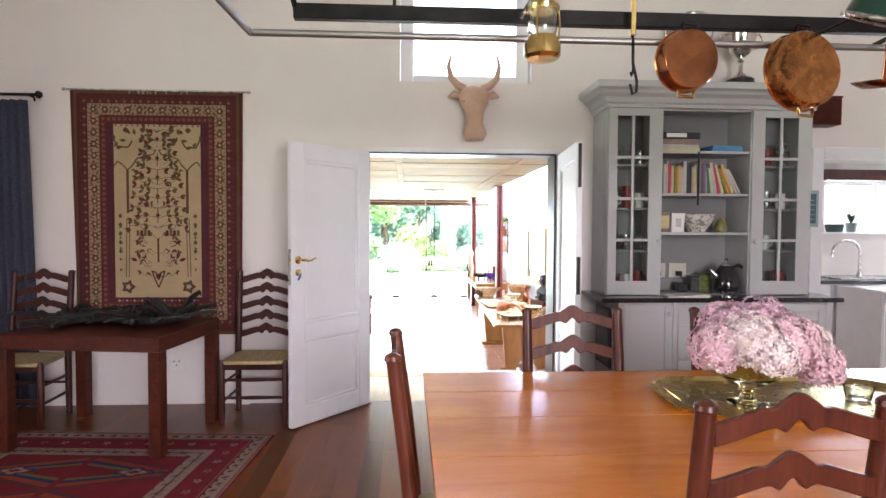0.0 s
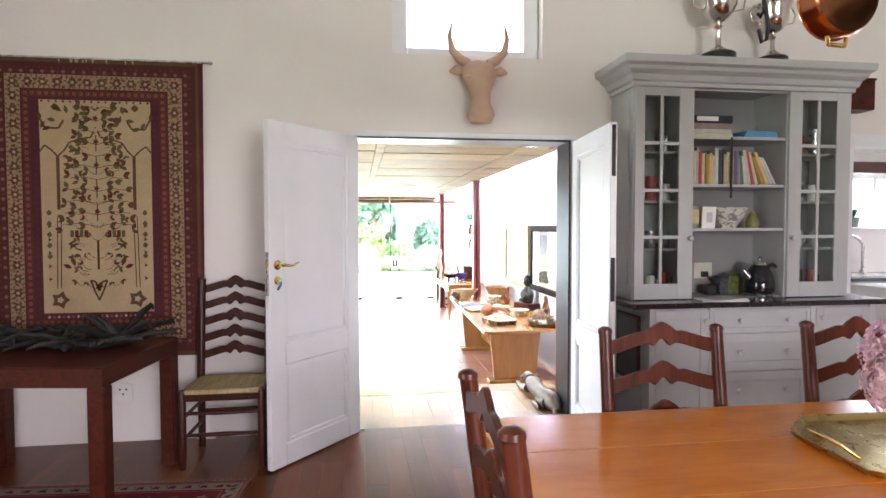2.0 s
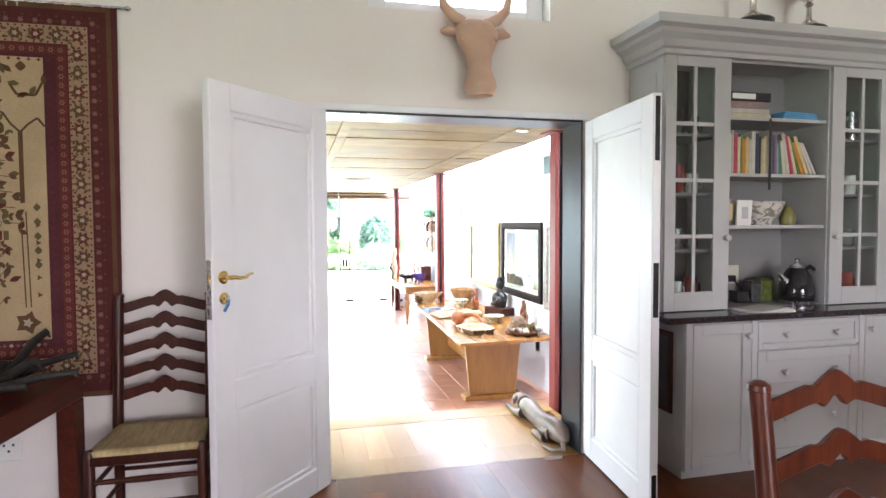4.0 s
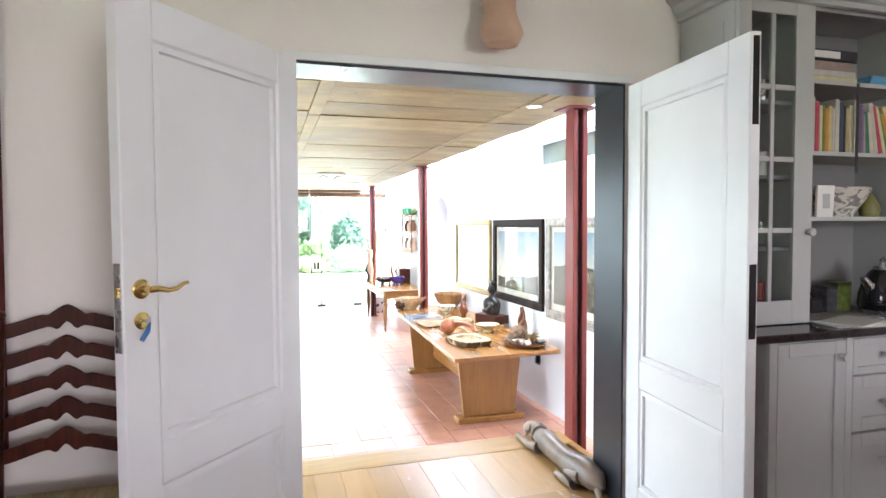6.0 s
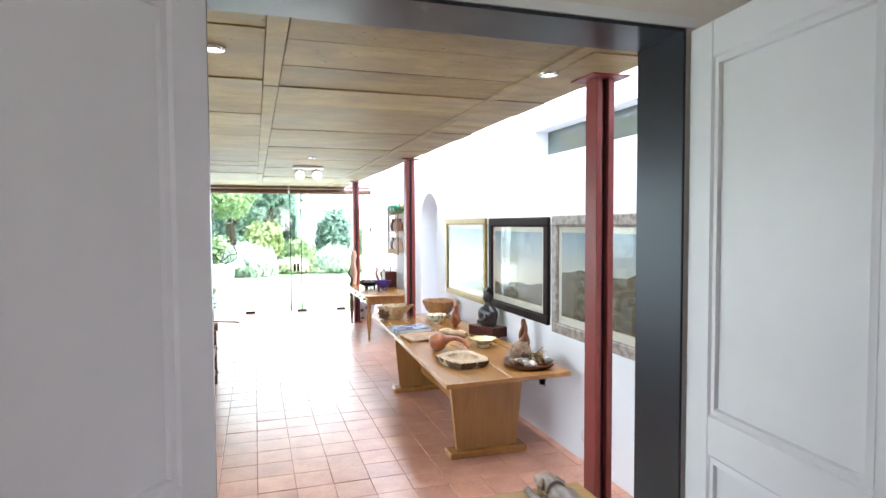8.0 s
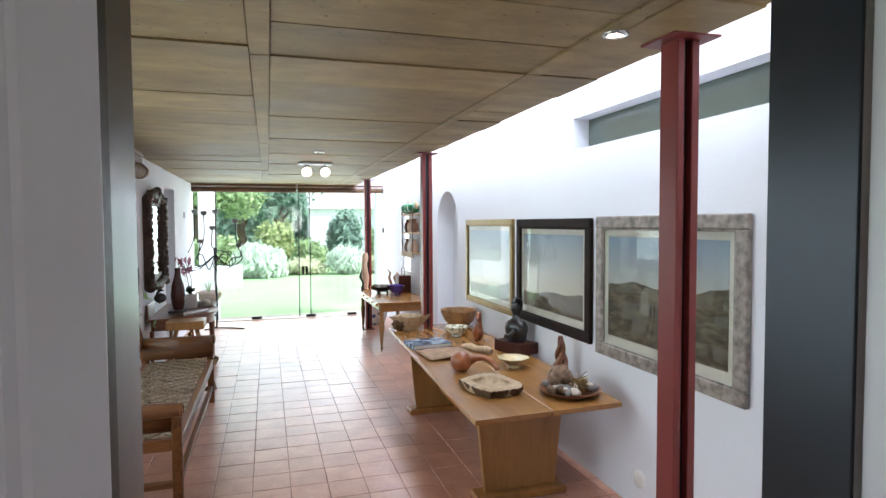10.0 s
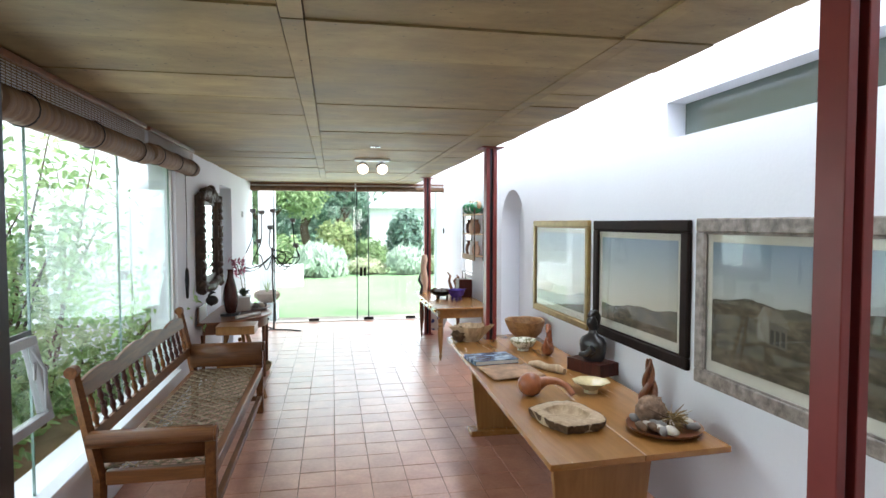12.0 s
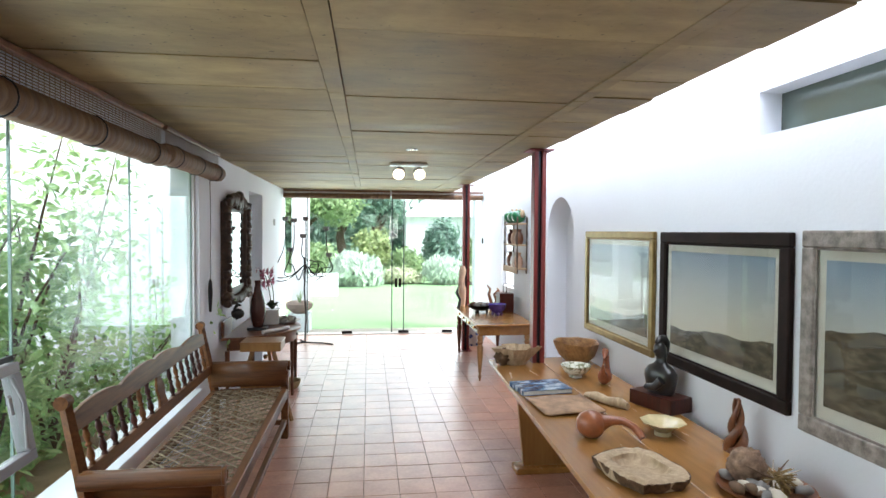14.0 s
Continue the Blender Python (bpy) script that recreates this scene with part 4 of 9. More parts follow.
d = at_table("open_folder", 1.60, 9.29, "flat open folder of brown mottled paper", "folder", 4)
own = bmesh.new()
n = 10
rows = [[own.verts.new((-0.20 + 0.40 * i / n, -0.19 + 0.38 * j / 6, 0.012 + 0.012 * abs(math.sin(i / n * math.pi * 1.0)) + (0.012 if i in (0, n) else 0))) for i in range(n + 1)] for j in range(7)]
for j in range(6):
    for i in range(n):
        own.faces.new((rows[j][i], rows[j][i + 1], rows[j + 1][i + 1], rows[j + 1][i]))
own.normal_update()
smooth(own)
f = bmesh.ops.solidify(own, geom=own.faces[:], thickness=0.008)
part("sheet", own, plain("mottled_brown_paper", (0.36, 0.22, 0.13), 0.6, 0.3, 0.35, 14), d)

# hollowed root vessel at the table's end
d = at_table("root_vessel", 1.60, 10.55, "rough hollowed root vessel with an uneven pale rim", "vessel", 15)
bm = lathe([(0, 0.0), (0.08, 0.0), (0.12, 0.05), (0.165, 0.115), (0.185, 0.15), (0.165, 0.14), (0.12, 0.09), (0.05, 0.06), (0, 0.055)], 30, None, Matrix.Diagonal((1.05, 0.75, 1, 1)), lambda k, z: 1 + (0.16 * math.sin(k * 0.9 + 1) + 0.10 * math.sin(k * 2.3)) * min(1, z * 7))
part("vessel", bm, PALEWOOD, d)
part("bark", lumpy(0.075, 0.06, 0.07, 0.5, 3, 3, 9, None, Matrix.Translation((-0.13, 0.0, 0.07))), bark, d)

# ---- framed prints ----


def hill_picture(name, horizon, rough_seed):
    """Painted hills under a hazy sky, in metres of the sheet: x along it, z up from its middle."""
    m = Mat(name, 0.55, 0, 0.3)
    sep = m.n("ShaderNodeSeparateXYZ", Vector=m.coords())
    x, z = sep.outputs[0], sep.outputs[2]
    sky_c = m.ramp(m.math("MULTIPLY_ADD", z, 1.5, 0.5), (0.15, (0.56, 0.50, 0.37)), (0.5, (0.46, 0.46, 0.41)), (0.95, (0.23, 0.31, 0.39)))
    wave = m.n("ShaderNodeTexNoise", Vector=m.n("ShaderNodeCombineXYZ", X=x, Y=rough_seed).outputs[0], Scale=2.2, Detail=3.0).outputs["Fac"]
    edge = m.math("ADD", m.math("MULTIPLY_ADD", wave, 0.20, horizon - 0.10), m.math("MULTIPLY", x, -0.07))
    land_n = m.noise(m.coords((1, 1, 3)), 9, 6, 0.65)
    land = m.ramp(land_n, (0.3, (0.035, 0.032, 0.020)), (0.5, (0.095, 0.08, 0.05)), (0.7, (0.21, 0.17, 0.11)))
    mask = m.math("GREATER_THAN", edge, z)
    m.colour(m.mix(mask, sky_c, land))
    return m.m


def framed(name, y0, y1, z0, z1, frame_mat, fw, horizon, seed, label, house=False):
    w, h = y1 - y0, z1 - z0
    p = thing(name, pose(WR, (y0 + y1) / 2, (z0 + z1) / 2, 0, 0, 90), label, "framed picture", "framed prints on the white wall")
    for (a, b, c, d) in ((-w / 2, w / 2, h / 2 - fw, h / 2), (-w / 2, w / 2, -h / 2, -h / 2 + fw), (-w / 2, -w / 2 + fw, -h / 2 + fw, h / 2 - fw), (w / 2 - fw, w / 2, -h / 2 + fw, h / 2 - fw)):
        bm = box(a, b, 0.002, 0.035, c, d, 0.008, None, 2)
        part("frame_side", bm, frame_mat, p)
    i = 0.055
    part("mount", box(-w / 2 + fw, w / 2 - fw, 0.004, 0.012, -h / 2 + fw, h / 2 - fw), plain("cream_mount", (0.62, 0.60, 0.53), 0.8, 0.2, 0.04), p, "cream paper mount")
    e = 0.012
    for (a, b, c, d) in ((-w / 2 + fw, w / 2 - fw, h / 2 - fw - e, h / 2 - fw), (-w / 2 + fw, w / 2 - fw, -h / 2 + fw, -h / 2 + fw + e), (-w / 2 + fw, -w / 2 + fw + e, -h / 2 + fw + e, h / 2 - fw - e), (w / 2 - fw - e, w / 2 - fw, -h / 2 + fw + e, h / 2 - fw - e)):
        part("slip", box(a, b, 0.021, 0.028, c, d, 0.002), frame_mat, p)
    a, b = -w / 2 + fw + i, w / 2 - fw - i
    c, d = -h / 2 + fw + i + 0.015, h / 2 - fw - i
    part("print", box(a, b, 0.0122, 0.0145, c, d), hill_picture("painted_hills", horizon, seed), p, "soft painting of hills under a hazy sky")
    if house:
        part("painted_house", prism([(0.10, -0.17), (0.10, 0.0), (0.155, 0.075), (0.21, 0.0), (0.21, -0.15)], 0.001, pose(0.03, 0.0146, -0.02) @ Matrix.Diagonal((0.72, 1, 0.72, 1))), plain("pale_house_paint", (0.22, 0.205, 0.165), 0.6), p)
        part("painted_porch", prism([(-0.06, -0.19), (-0.06, -0.03), (0.10, 0.0), (0.10, -0.17)], 0.001, pose(0.03, 0.0146, -0.02) @ Matrix.Diagonal((0.72, 1, 0.72, 1))), plain("shaded_house_paint", (0.135, 0.12, 0.09), 0.6), p)
        part("painted_roof", prism([(-0.09, -0.045), (-0.01, 0.055), (0.155, 0.08), (0.095, -0.012)], 0.001, pose(0.03, 0.0160, -0.02) @ Matrix.Diagonal((0.72, 1, 0.72, 1))), plain("roof_paint", (0.19, 0.165, 0.12), 0.6), p)
        for k in range(3):
            part("painted_opening", prism([(-0.045 + 0.05 * k, -0.17), (-0.045 + 0.05 * k, -0.075), (-0.015 + 0.05 * k, -0.07), (-0.015 + 0.05 * k, -0.165)], 0.001, pose(0.03, 0.0161, -0.02) @ Matrix.Diagonal((0.72, 1, 0.72, 1))), plain("doorway_paint", (0.05, 0.045, 0.035), 0.6), p)
    g = part("glass", box(-w / 2 + fw, w / 2 - fw, 0.019, 0.0205, -h / 2 + fw, h / 2 - fw), PRINTGLASS, p)
    g.visible_shadow = False
    return p


GOLDF = metal("dull_gold_frame", (0.34, 0.24, 0.10), 0.4, 0.3)
DARKF = wood("dark_picture_frame", (0.008, 0.005, 0.004), (0.022, 0.013, 0.010), 0.6, (3, 20, 3), 2.2, 0.0, 0.05, 0.0, 0.12)
SILVF = plain("mottled_silver_frame", (0.23, 0.20, 0.175), 0.4, 0.5, 0.55, 22, 0.5)
framed("landscape_print", 9.575, 10.90, 0.53, 1.44, GOLDF, 0.055, -0.21, 1.0, "gold-framed landscape print behind reflective glass")
framed("landscape_print", 8.20, 9.475, 0.54, 1.436, DARKF, 0.072, -0.15, 5.0, "dark-framed landscape print of low hills")
framed("landscape_print", 6.785, 8.125, 0.505, 1.445, SILVF, 0.078, 0.06, 9.0, "silver-framed landscape print with a small farmhouse", True)

# ---- long cane-seated bench ----


def turned_post(bm, x, y, z0, z1, r):
    h = z1 - z0
    prof = [(r * 0.75, 0), (r, 0.04), (r * 0.6, 0.10), (r * 1.05, 0.24), (r * 0.8, 0.36), (r * 0.5, 0.46), (r * 1.0, 0.52), (r * 0.5, 0.58), (r * 0.95, 0.74), (r * 0.6, 0.9), (r, 0.96), (r * 0.75, 1)]
    return lathe([(a, b * h) for a, b in prof], 10, bm, Matrix.Translation((x, y, z0)))


def bench():
    b = thing("bench", pose(0, 0, FL2), "long old wooden bench with spindle back and woven cane seat", "bench")
    y0, y1 = 8.52, 10.90
    xb, xf = -1.02, -0.40
    sz = 0.445
    # four legs, the rear ones rising into the leaning back
    for y in (y0 + 0.05, y1 - 0.05):
        bm = box(xf - 0.03, xf + 0.03, y - 0.03, y + 0.03, 0.0, 0.60, 0.006)
        part("front_leg", bm, BENCHWOOD, b)
        own = bmesh.new()
        pts = [(xb + 0.03, 0.0), (xb + 0.035, 0.40), (xb - 0.01, 0.62), (xb - 0.085, 1.0)]
        tube([(x, y, z) for x, z in pts], [0.03, 0.036, 0.033, 0.028], 4, own)
        tube([(pts[3][0] - 0.004, y - 0.03, 1.0), (pts[3][0] - 0.004, y + 0.03, 1.0)], 0.034, 12, own)
        part("back_post", own, BENCHWOOD, b)
    # seat rails
    part("seat_rail", box(xf - 0.028, xf + 0.028, y0 + 0.0815, y1 - 0.0815, sz - 0.085, sz, 0.006), BENCHWOOD, b)
    part("seat_rail", box(xb + 0.01, xb + 0.06, y0 + 0.085, y1 - 0.085, sz - 0.085, sz, 0.006), BENCHWOOD, b)
    for y in (y0 + 0.05, y1 - 0.05):
        part("end_rail", box(xb + 0.07, xf - 0.031, y - 0.024, y + 0.024, sz - 0.08, sz - 0.001, 0.005), BENCHX, b)
        part("foot_rail", box(xb + 0.07, xf - 0.031, y - 0.018, y + 0.018, 0.12, 0.165, 0.004), BENCHX, b)
    part("long_stretcher", box(xf - 0.02, xf + 0.02, y0 + 0.0815, y1 - 0.0815, 0.13, 0.175, 0.004), BENCHWOOD, b)
    # scrolled arms: a wide board that rises from the seat and rolls over outwards
    for y, o in ((y0 + 0.05, -1), (y1 - 0.05, 1)):
        own = bmesh.new()
        ring = [(-0.045, 0.475), (-0.047, 0.53), (-0.042, 0.585), (-0.026, 0.635), (0.002, 0.668), (0.036, 0.68), (0.066, 0.668), (0.082, 0.642), (0.080, 0.615)]
        va = [own.verts.new((xb + 0.01, y + o * p, q)) for p, q in ring]
        vb = [own.verts.new((xf + 0.02, y + o * p, q)) for p, q in ring]
        for i in range(len(ring) - 1):
            f = (va[i], va[i + 1], vb[i + 1], vb[i])
            own.faces.new(f if o < 0 else f[::-1])
        own.normal_update()
        smooth(own, 60)
        bmesh.ops.solidify(own, geom=own.faces[:], thickness=0.022)
        part("arm_board", own, BENCHX, b)
        own = tube([(xb + 0.0, y + o * 0.050, 0.632), (xf + 0.03, y + o * 0.050, 0.632)], 0.043, 16)
        part("arm_scroll", own, BENCHX, b)
        part("scroll_end", lathe([(0, 0), (0.046, 0.0), (0.046, 0.012), (0.03, 0.016), (0.026, 0.01), (0.012, 0.012), (0, 0.016)], 20, None, pose(xf + 0.031, y + o * 0.045, 0.634, 0, 90, 0)), BENCHX, b)
    # back: wavy top rail, lower rail, spindles
    lean = lambda z: xb - 0.01 - (z - 0.62) * 0.197
    top = []
    n = 60
    L = y1 - y0 - 0.16
    for i in range(n + 1):
        u = i / n
        wave = 0.030 * abs(math.sin(u * math.pi * 4)) ** 0.8 + 0.028 * math.exp(-((u - 0.5) / 0.12) ** 2) - 0.012
        top.append((y0 + 0.08 + u * L, 0.945 + wave))
    outline = top + [(y1 - 0.08, 0.845), (y0 + 0.08, 0.845)]
    ang = math.degrees(math.atan(0.197))
    m = Matrix.Translation((lean(0.845), 0, 0.845)) @ pose(0, 0, 0, 0, -ang, 0) @ Matrix.Translation((0, 0, -0.845)) @ pose(0, 0, 0, 0, 0, 90) @ Matrix.Translation((0, -0.014, 0))
    part("top_rail", prism(outline, 0.028, m, None, 0.004), BENCHWOOD, b)
    low = [(y0 + 0.08, 0.585), (y1 - 0.08, 0.585), (y1 - 0.08, 0.655), (y0 + 0.08, 0.655)]
    m2 = Matrix.Translation((lean(0.62), 0, 0.62)) @ pose(0, 0, 0, 0, -ang, 0) @ Matrix.Translation((0, 0, -0.62)) @ pose(0, 0, 0, 0, 0, 90) @ Matrix.Translation((0, -0.015, 0))
    part("lower_rail", prism(low, 0.03, m2, None, 0.004), BENCHWOOD, b)
    rnd = random.Random(2)
    k = 0
    for i in range(16):
        u = (i + 0.7) / 16.4
        if i in (7, 8):
            if i == 7:
                bm = prism([(-0.075, 0), (0.075, 0), (0.05, 0.06), (0.07, 0.12), (0.03, 0.195), (-0.03, 0.195), (-0.07, 0.12), (-0.05, 0.06)], 0.018, pose(0, 0, 0, 0, 0, 90) @ Matrix.Translation((0, -0.009, 0)), None, 0.003)
                sp_ = part("centre_splat", bm, BENCHWOOD, b)
                sp_.matrix_basis = Matrix.Translation((lean(0.65), y0 + 0.08 + 0.5 * L, 0.652)) @ pose(0, 0, 0, 0, -ang, 0)
            continue
        sp_ = part("spindle", turned_post(bmesh.new(), 0, 0, 0, 0.205, 0.019), DARKWOOD if i % 5 else BENCHWOOD, b)
        sp_.matrix_basis = Matrix.Translation((lean(0.645), y0 + 0.08 + u * L, 0.648)) @ pose(0, 0, 0, 0, -ang, 0)
    # cane: crossing strands in both directions and on the slant
    bm = bmesh.new()
    xa, xc = xb + 0.055, xf - 0.026
    ya, yc = y0 + 0.07, y1 - 0.07
    z = sz - 0.006
    for kx in range(9):
        x = xa + (xc - xa) * (kx + 0.5) / 9
        box(x - 0.0045, x + 0.0045, ya, yc, z - 0.002, z + 0.002, 0, bm)
    ny = 36
    for ky in range(ny):
        y = ya + (yc - ya) * (ky + 0.5) / ny
        box(xa, xc, y - 0.0045, y + 0.0045, z + 0.0022, z + 0.005, 0, bm)
    W = xc - xa
    for s in (1, -1):
        for kd in range(-6, 20):
            p = ya + kd * 0.125
            a, c = (xa, p), (xc, p + W)
            if s < 0:
                a, c = (xc, p), (xa, p + W)
            lo, hi = max(ya, a[1]), min(yc, c[1])
            if hi - lo < 0.05:
                continue
            f = lambda yy: a[0] + (c[0] - a[0]) * (yy - p) / W
            tube([(f(lo), lo, z + 0.007), (f(hi), hi, z + 0.007)], 0.0055, 4, bm)
    tagged(part("cane_seat", bm, CANE, b, "worn open cane weave"), "worn open cane weave", "", "", "stuff")
    return b


bench()

# ---- half-round console and what stands on it ----
CZ = 0.355


def console():
    c = thing("console_table", pose(0, 0, FL2), "half-round dark wooden side table with slim legs", "side table")
    h = CZ - FL2
    yc, R, D = 12.35, 0.72, 0.70
    out = [(WL + 0.02, yc - R)] + [(WL + 0.02 + D * math.sin(a), yc - R * math.cos(a)) for a in np.linspace(0.12, math.pi - 0.12, 26)] + [(WL + 0.02, yc + R)]
    part("tabletop", prism(out, 0.028, Matrix.Translation((0, 0, h - 0.028)) @ Matrix(((1, 0, 0, 0), (0, 0, 1, 0), (0, 1, 0, 0), (0, 0, 0, 1))), None, 0.005), BROWNWOOD, c)
    inn = [(WL + 0.06, yc - R + 0.08)] + [(WL + 0.02 + (D - 0.05) * math.sin(a), yc - (R - 0.05) * math.cos(a)) for a in np.linspace(0.12, math.pi - 0.12, 26)] + [(WL + 0.06, yc + R - 0.08)]
    part("apron", prism(inn, 0.11, Matrix.Translation((0, 0, h - 0.139)) @ Matrix(((1, 0, 0, 0), (0, 0, 1, 0), (0, 1, 0, 0), (0, 0, 0, 1)))), BROWNWOOD, c)
    for x, y in ((WL + 0.07, yc - R + 0.06), (WL + 0.07, yc + R - 0.06), (WL + 0.02 + D - 0.08, yc - 0.13), (WL + 0.02 + D - 0.10, yc + 0.33)):
        part("leg", tube([(x, y, h - 0.14), (x, y, 0.0)], [0.024, 0.014], 4), BROWNWOOD, c)
    part("drawer_knob", lathe([(0, 0), (0.012, 0.0), (0.016, 0.014), (0, 0.022)], 12, None, pose(WL + 0.02 + D - 0.05, yc, h - 0.085, 0, 90, 0)), IRON, c)
    part("back_gallery", box(WL + 0.021, WL + 0.045, yc - 0.70, yc - 0.30, h, h + 0.16, 0.006), BROWNWOOD, c)
    return c


console()


def on_console(name, x, y, label, category):
    return thing(name, pose(x, y, CZ + 0.0005), label, category)


d = on_console("tall_vase", -0.865, 12.15, "tall slim dark brown wooden vase with carved openings", "vase")
bm = lathe([(0, 0.03), (0.05, 0.03), (0.072, 0.10), (0.085, 0.20), (0.07, 0.32), (0.038, 0.43), (0.03, 0.50), (0.036, 0.53), (0.024, 0.53), (0.02, 0.4), (0, 0.38)], 20)
part("vase_body", bm, wood("vase_wood", (0.035, 0.012, 0.010), (0.10, 0.03, 0.022), 0.25, (8, 8, 2)), d)
part("base_block", box(-0.10, 0.10, -0.09, 0.09, 0, 0.03, 0.003), EBONY, d)
d = on_console("orchid_pot", -0.78, 12.55, "pink orchid in a square white pot", "plant")
part("pot", box(-0.09, 0.09, -0.09, 0.09, 0, 0.17, 0.006), WHITE, d)
LEAF = plain("orchid_leaf", (0.03, 0.06, 0.02), 0.4)
PINK = plain("pink_petal", (0.50, 0.18, 0.26), 0.5, 0.3, 0.3, 20)
bm = bmesh.new()
rnd = random.Random(5)


def leaf_blade(bm, base, tip, width, sag=0.03, n=5):
    a, b = Vector(base), Vector(tip)
    side = (b - a).cross(Vector((0, 0, 1)))
    side = side.normalized() if side.length > 1e-6 else Vector((1, 0, 0))
    prev = None
    for i in range(n + 1):
        u = i / n
        c = a.lerp(b, u) + Vector((0, 0, sag * math.sin(u * math.pi)))
        w = width * math.sin(max(0.06, min(u * 1.15 + 0.12, 1) * math.pi * 0.98)) * 0.5
        p = (bm.verts.new(c - side * w), bm.verts.new(c + side * w))
        if prev:
            bm.faces.new((prev[0], prev[1], p[1], p[0]))
        prev = p


for k in range(7):
    a = k * 0.9
    leaf_blade(bm, (0, 0, 0.17), (0.16 * math.cos(a), 0.16 * math.sin(a), 0.18 + 0.03 * (k % 3)), 0.06, 0.05)
part("leaves", bm, LEAF, d)
part("stem", tube([(0, 0, 0.17), (-0.02, -0.05, 0.38), (-0.05, -0.12, 0.56), (-0.08, -0.2, 0.60)], 0.005, 6), LEAF, d)
part("stem", tube([(0.02, 0, 0.17), (0.02, -0.02, 0.36), (0.0, -0.06, 0.50), (-0.02, -0.12, 0.55)], 0.005, 6), LEAF, d)
for k in range(13):
    c = Vector((-0.05 + rnd.uniform(-0.09, 0.07), -0.13 + rnd.uniform(-0.14, 0.1), 0.55 + rnd.uniform(-0.11, 0.10)))
    bm = bmesh.new()
    for j in range(5):
        a = j * 1.2566 + k
        leaf_blade(bm, c, c + Vector((0.052 * math.cos(a), -0.02 + 0.015 * math.sin(k), 0.052 * math.sin(a))), 0.042, 0.0, 3)
    part("blossom", bm, PINK, d)
d = on_console("shell_dish", -0.62, 12.62, "white dish with pale shells and stones", "dish")
part("dish", lathe([(0, 0.0), (0.09, 0.0), (0.15, 0.03), (0.155, 0.036), (0.09, 0.012), (0, 0.01)], 24), WHITE, d)
for k in range(6):
    part("shell", lumpy(0.04, 0.032, 0.028, 0.3, 2, 2, k, None, Matrix.Translation((0.07 * math.cos(k * 1.1), 0.07 * math.sin(k * 1.1), 0.045))), PEB[k % 2], d)
d = on_console("rolled_paper", -0.64, 11.98, "rolled white paper lying on the side table", "paper")
part("roll", tube([(-0.12, -0.14, 0.02), (0.10, 0.16, 0.02)], 0.02, 12), WHITE, d)
d = on_console("dark_bird", -1.03, 11.84, "small black carved bird", "carving")
part("bird", tube([(0.03, 0, 0.17), (0.0, 0, 0.2), (-0.01, 0, 0.27), (0.02, 0.0, 0.31), (0.06, 0, 0.30)], [0.03, 0.025, 0.014, 0.02, 0.004], 8, lumpy(0.07, 0.04, 0.055, 0.1, 2, 2, 1, None, Matrix.Translation((0.02, 0, 0.215)))), EBONY, d)

# folding wooden easel box standing before the console
e = thing("easel_box", pose(-0.70, 11.52, FL2), "folding wooden sketching stand with a flat box top", "stand")
part("box_top", box(-0.19, 0.19, -0.15, 0.15, 0.66, 0.735, 0.006), OAKV, e)
part("box_lid", box(-0.195, 0.195, -0.155, 0.155, 0.7355, 0.75, 0.004), OAKV, e)
for x, y in ((-0.26, -0.12), (0.30, -0.20), (0.10, 0.22)):
    part("leg", tube([(x * 0.35, y * 0.35, 0.66), (x * 0.8, y * 0.8, 0.2), (x, y, 0.0)], [0.022, 0.02, 0.018], 4), OAKV, e)
part("cross_bar", box(-0.16, 0.17, -0.10, -0.07, 0.30, 0.33, 0.003), OAKV, e)
part("clamp", lathe([(0, 0), (0.02, 0), (0.02, 0.03), (0, 0.03)], 12, None, pose(0.05, -0.16, 0.62, 90, 0, 0)), BRASS, e)
d = thing("clay_dish", pose(-0.60, 12.55, FL2), "round low basket standing on the floor tiles", "basket")
part("basket", lathe([(0, 0), (0.11, 0.0), (0.14, 0.05), (0.145, 0.09), (0.13, 0.085), (0.1, 0.02), (0, 0.015)], 24), RUSH, d)
d = thing("wooden_crate", pose(-0.80, 12.72, FL2), "small reddish-brown wooden crate under the side table", "crate")
part("crate", box(-0.18, 0.18, -0.16, 0.16, 0.0, 0.22, 0.006), REDWOOD, d)
part("crate_rim", box(-0.19, 0.19, -0.17, 0.17, 0.2205, 0.24, 0.004), REDWOOD, d)

# ---- carved mirror ----
mi = thing("carved_mirror", pose(WL, 12.27, 1.19, 0, 0, -90), "tall mirror in a dark heavily carved wooden frame", "mirror")
MW, MH = 1.18, 1.10
CARVED = wood("dark_carving", (0.02, 0.012, 0.008), (0.10, 0.055, 0.03), 0.5, (9, 9, 4), 3, 0.2, 0.5)
part("back_board", box(-MW / 2 + 0.05, MW / 2 - 0.05, 0.0, 0.03, -MH / 2 + 0.05, MH / 2 - 0.03), CARVED, mi)
glass_m = Mat("mirror_glass", 0.03, 1.0)
part("mirror_plate", box(-MW / 2 + 0.17, MW / 2 - 0.17, 0.0305, 0.036, -MH / 2 + 0.18, MH / 2 - 0.12), glass_m.colour((0.78, 0.80, 0.78)).m, mi, "silvered mirror plate")
rnd = random.Random(8)
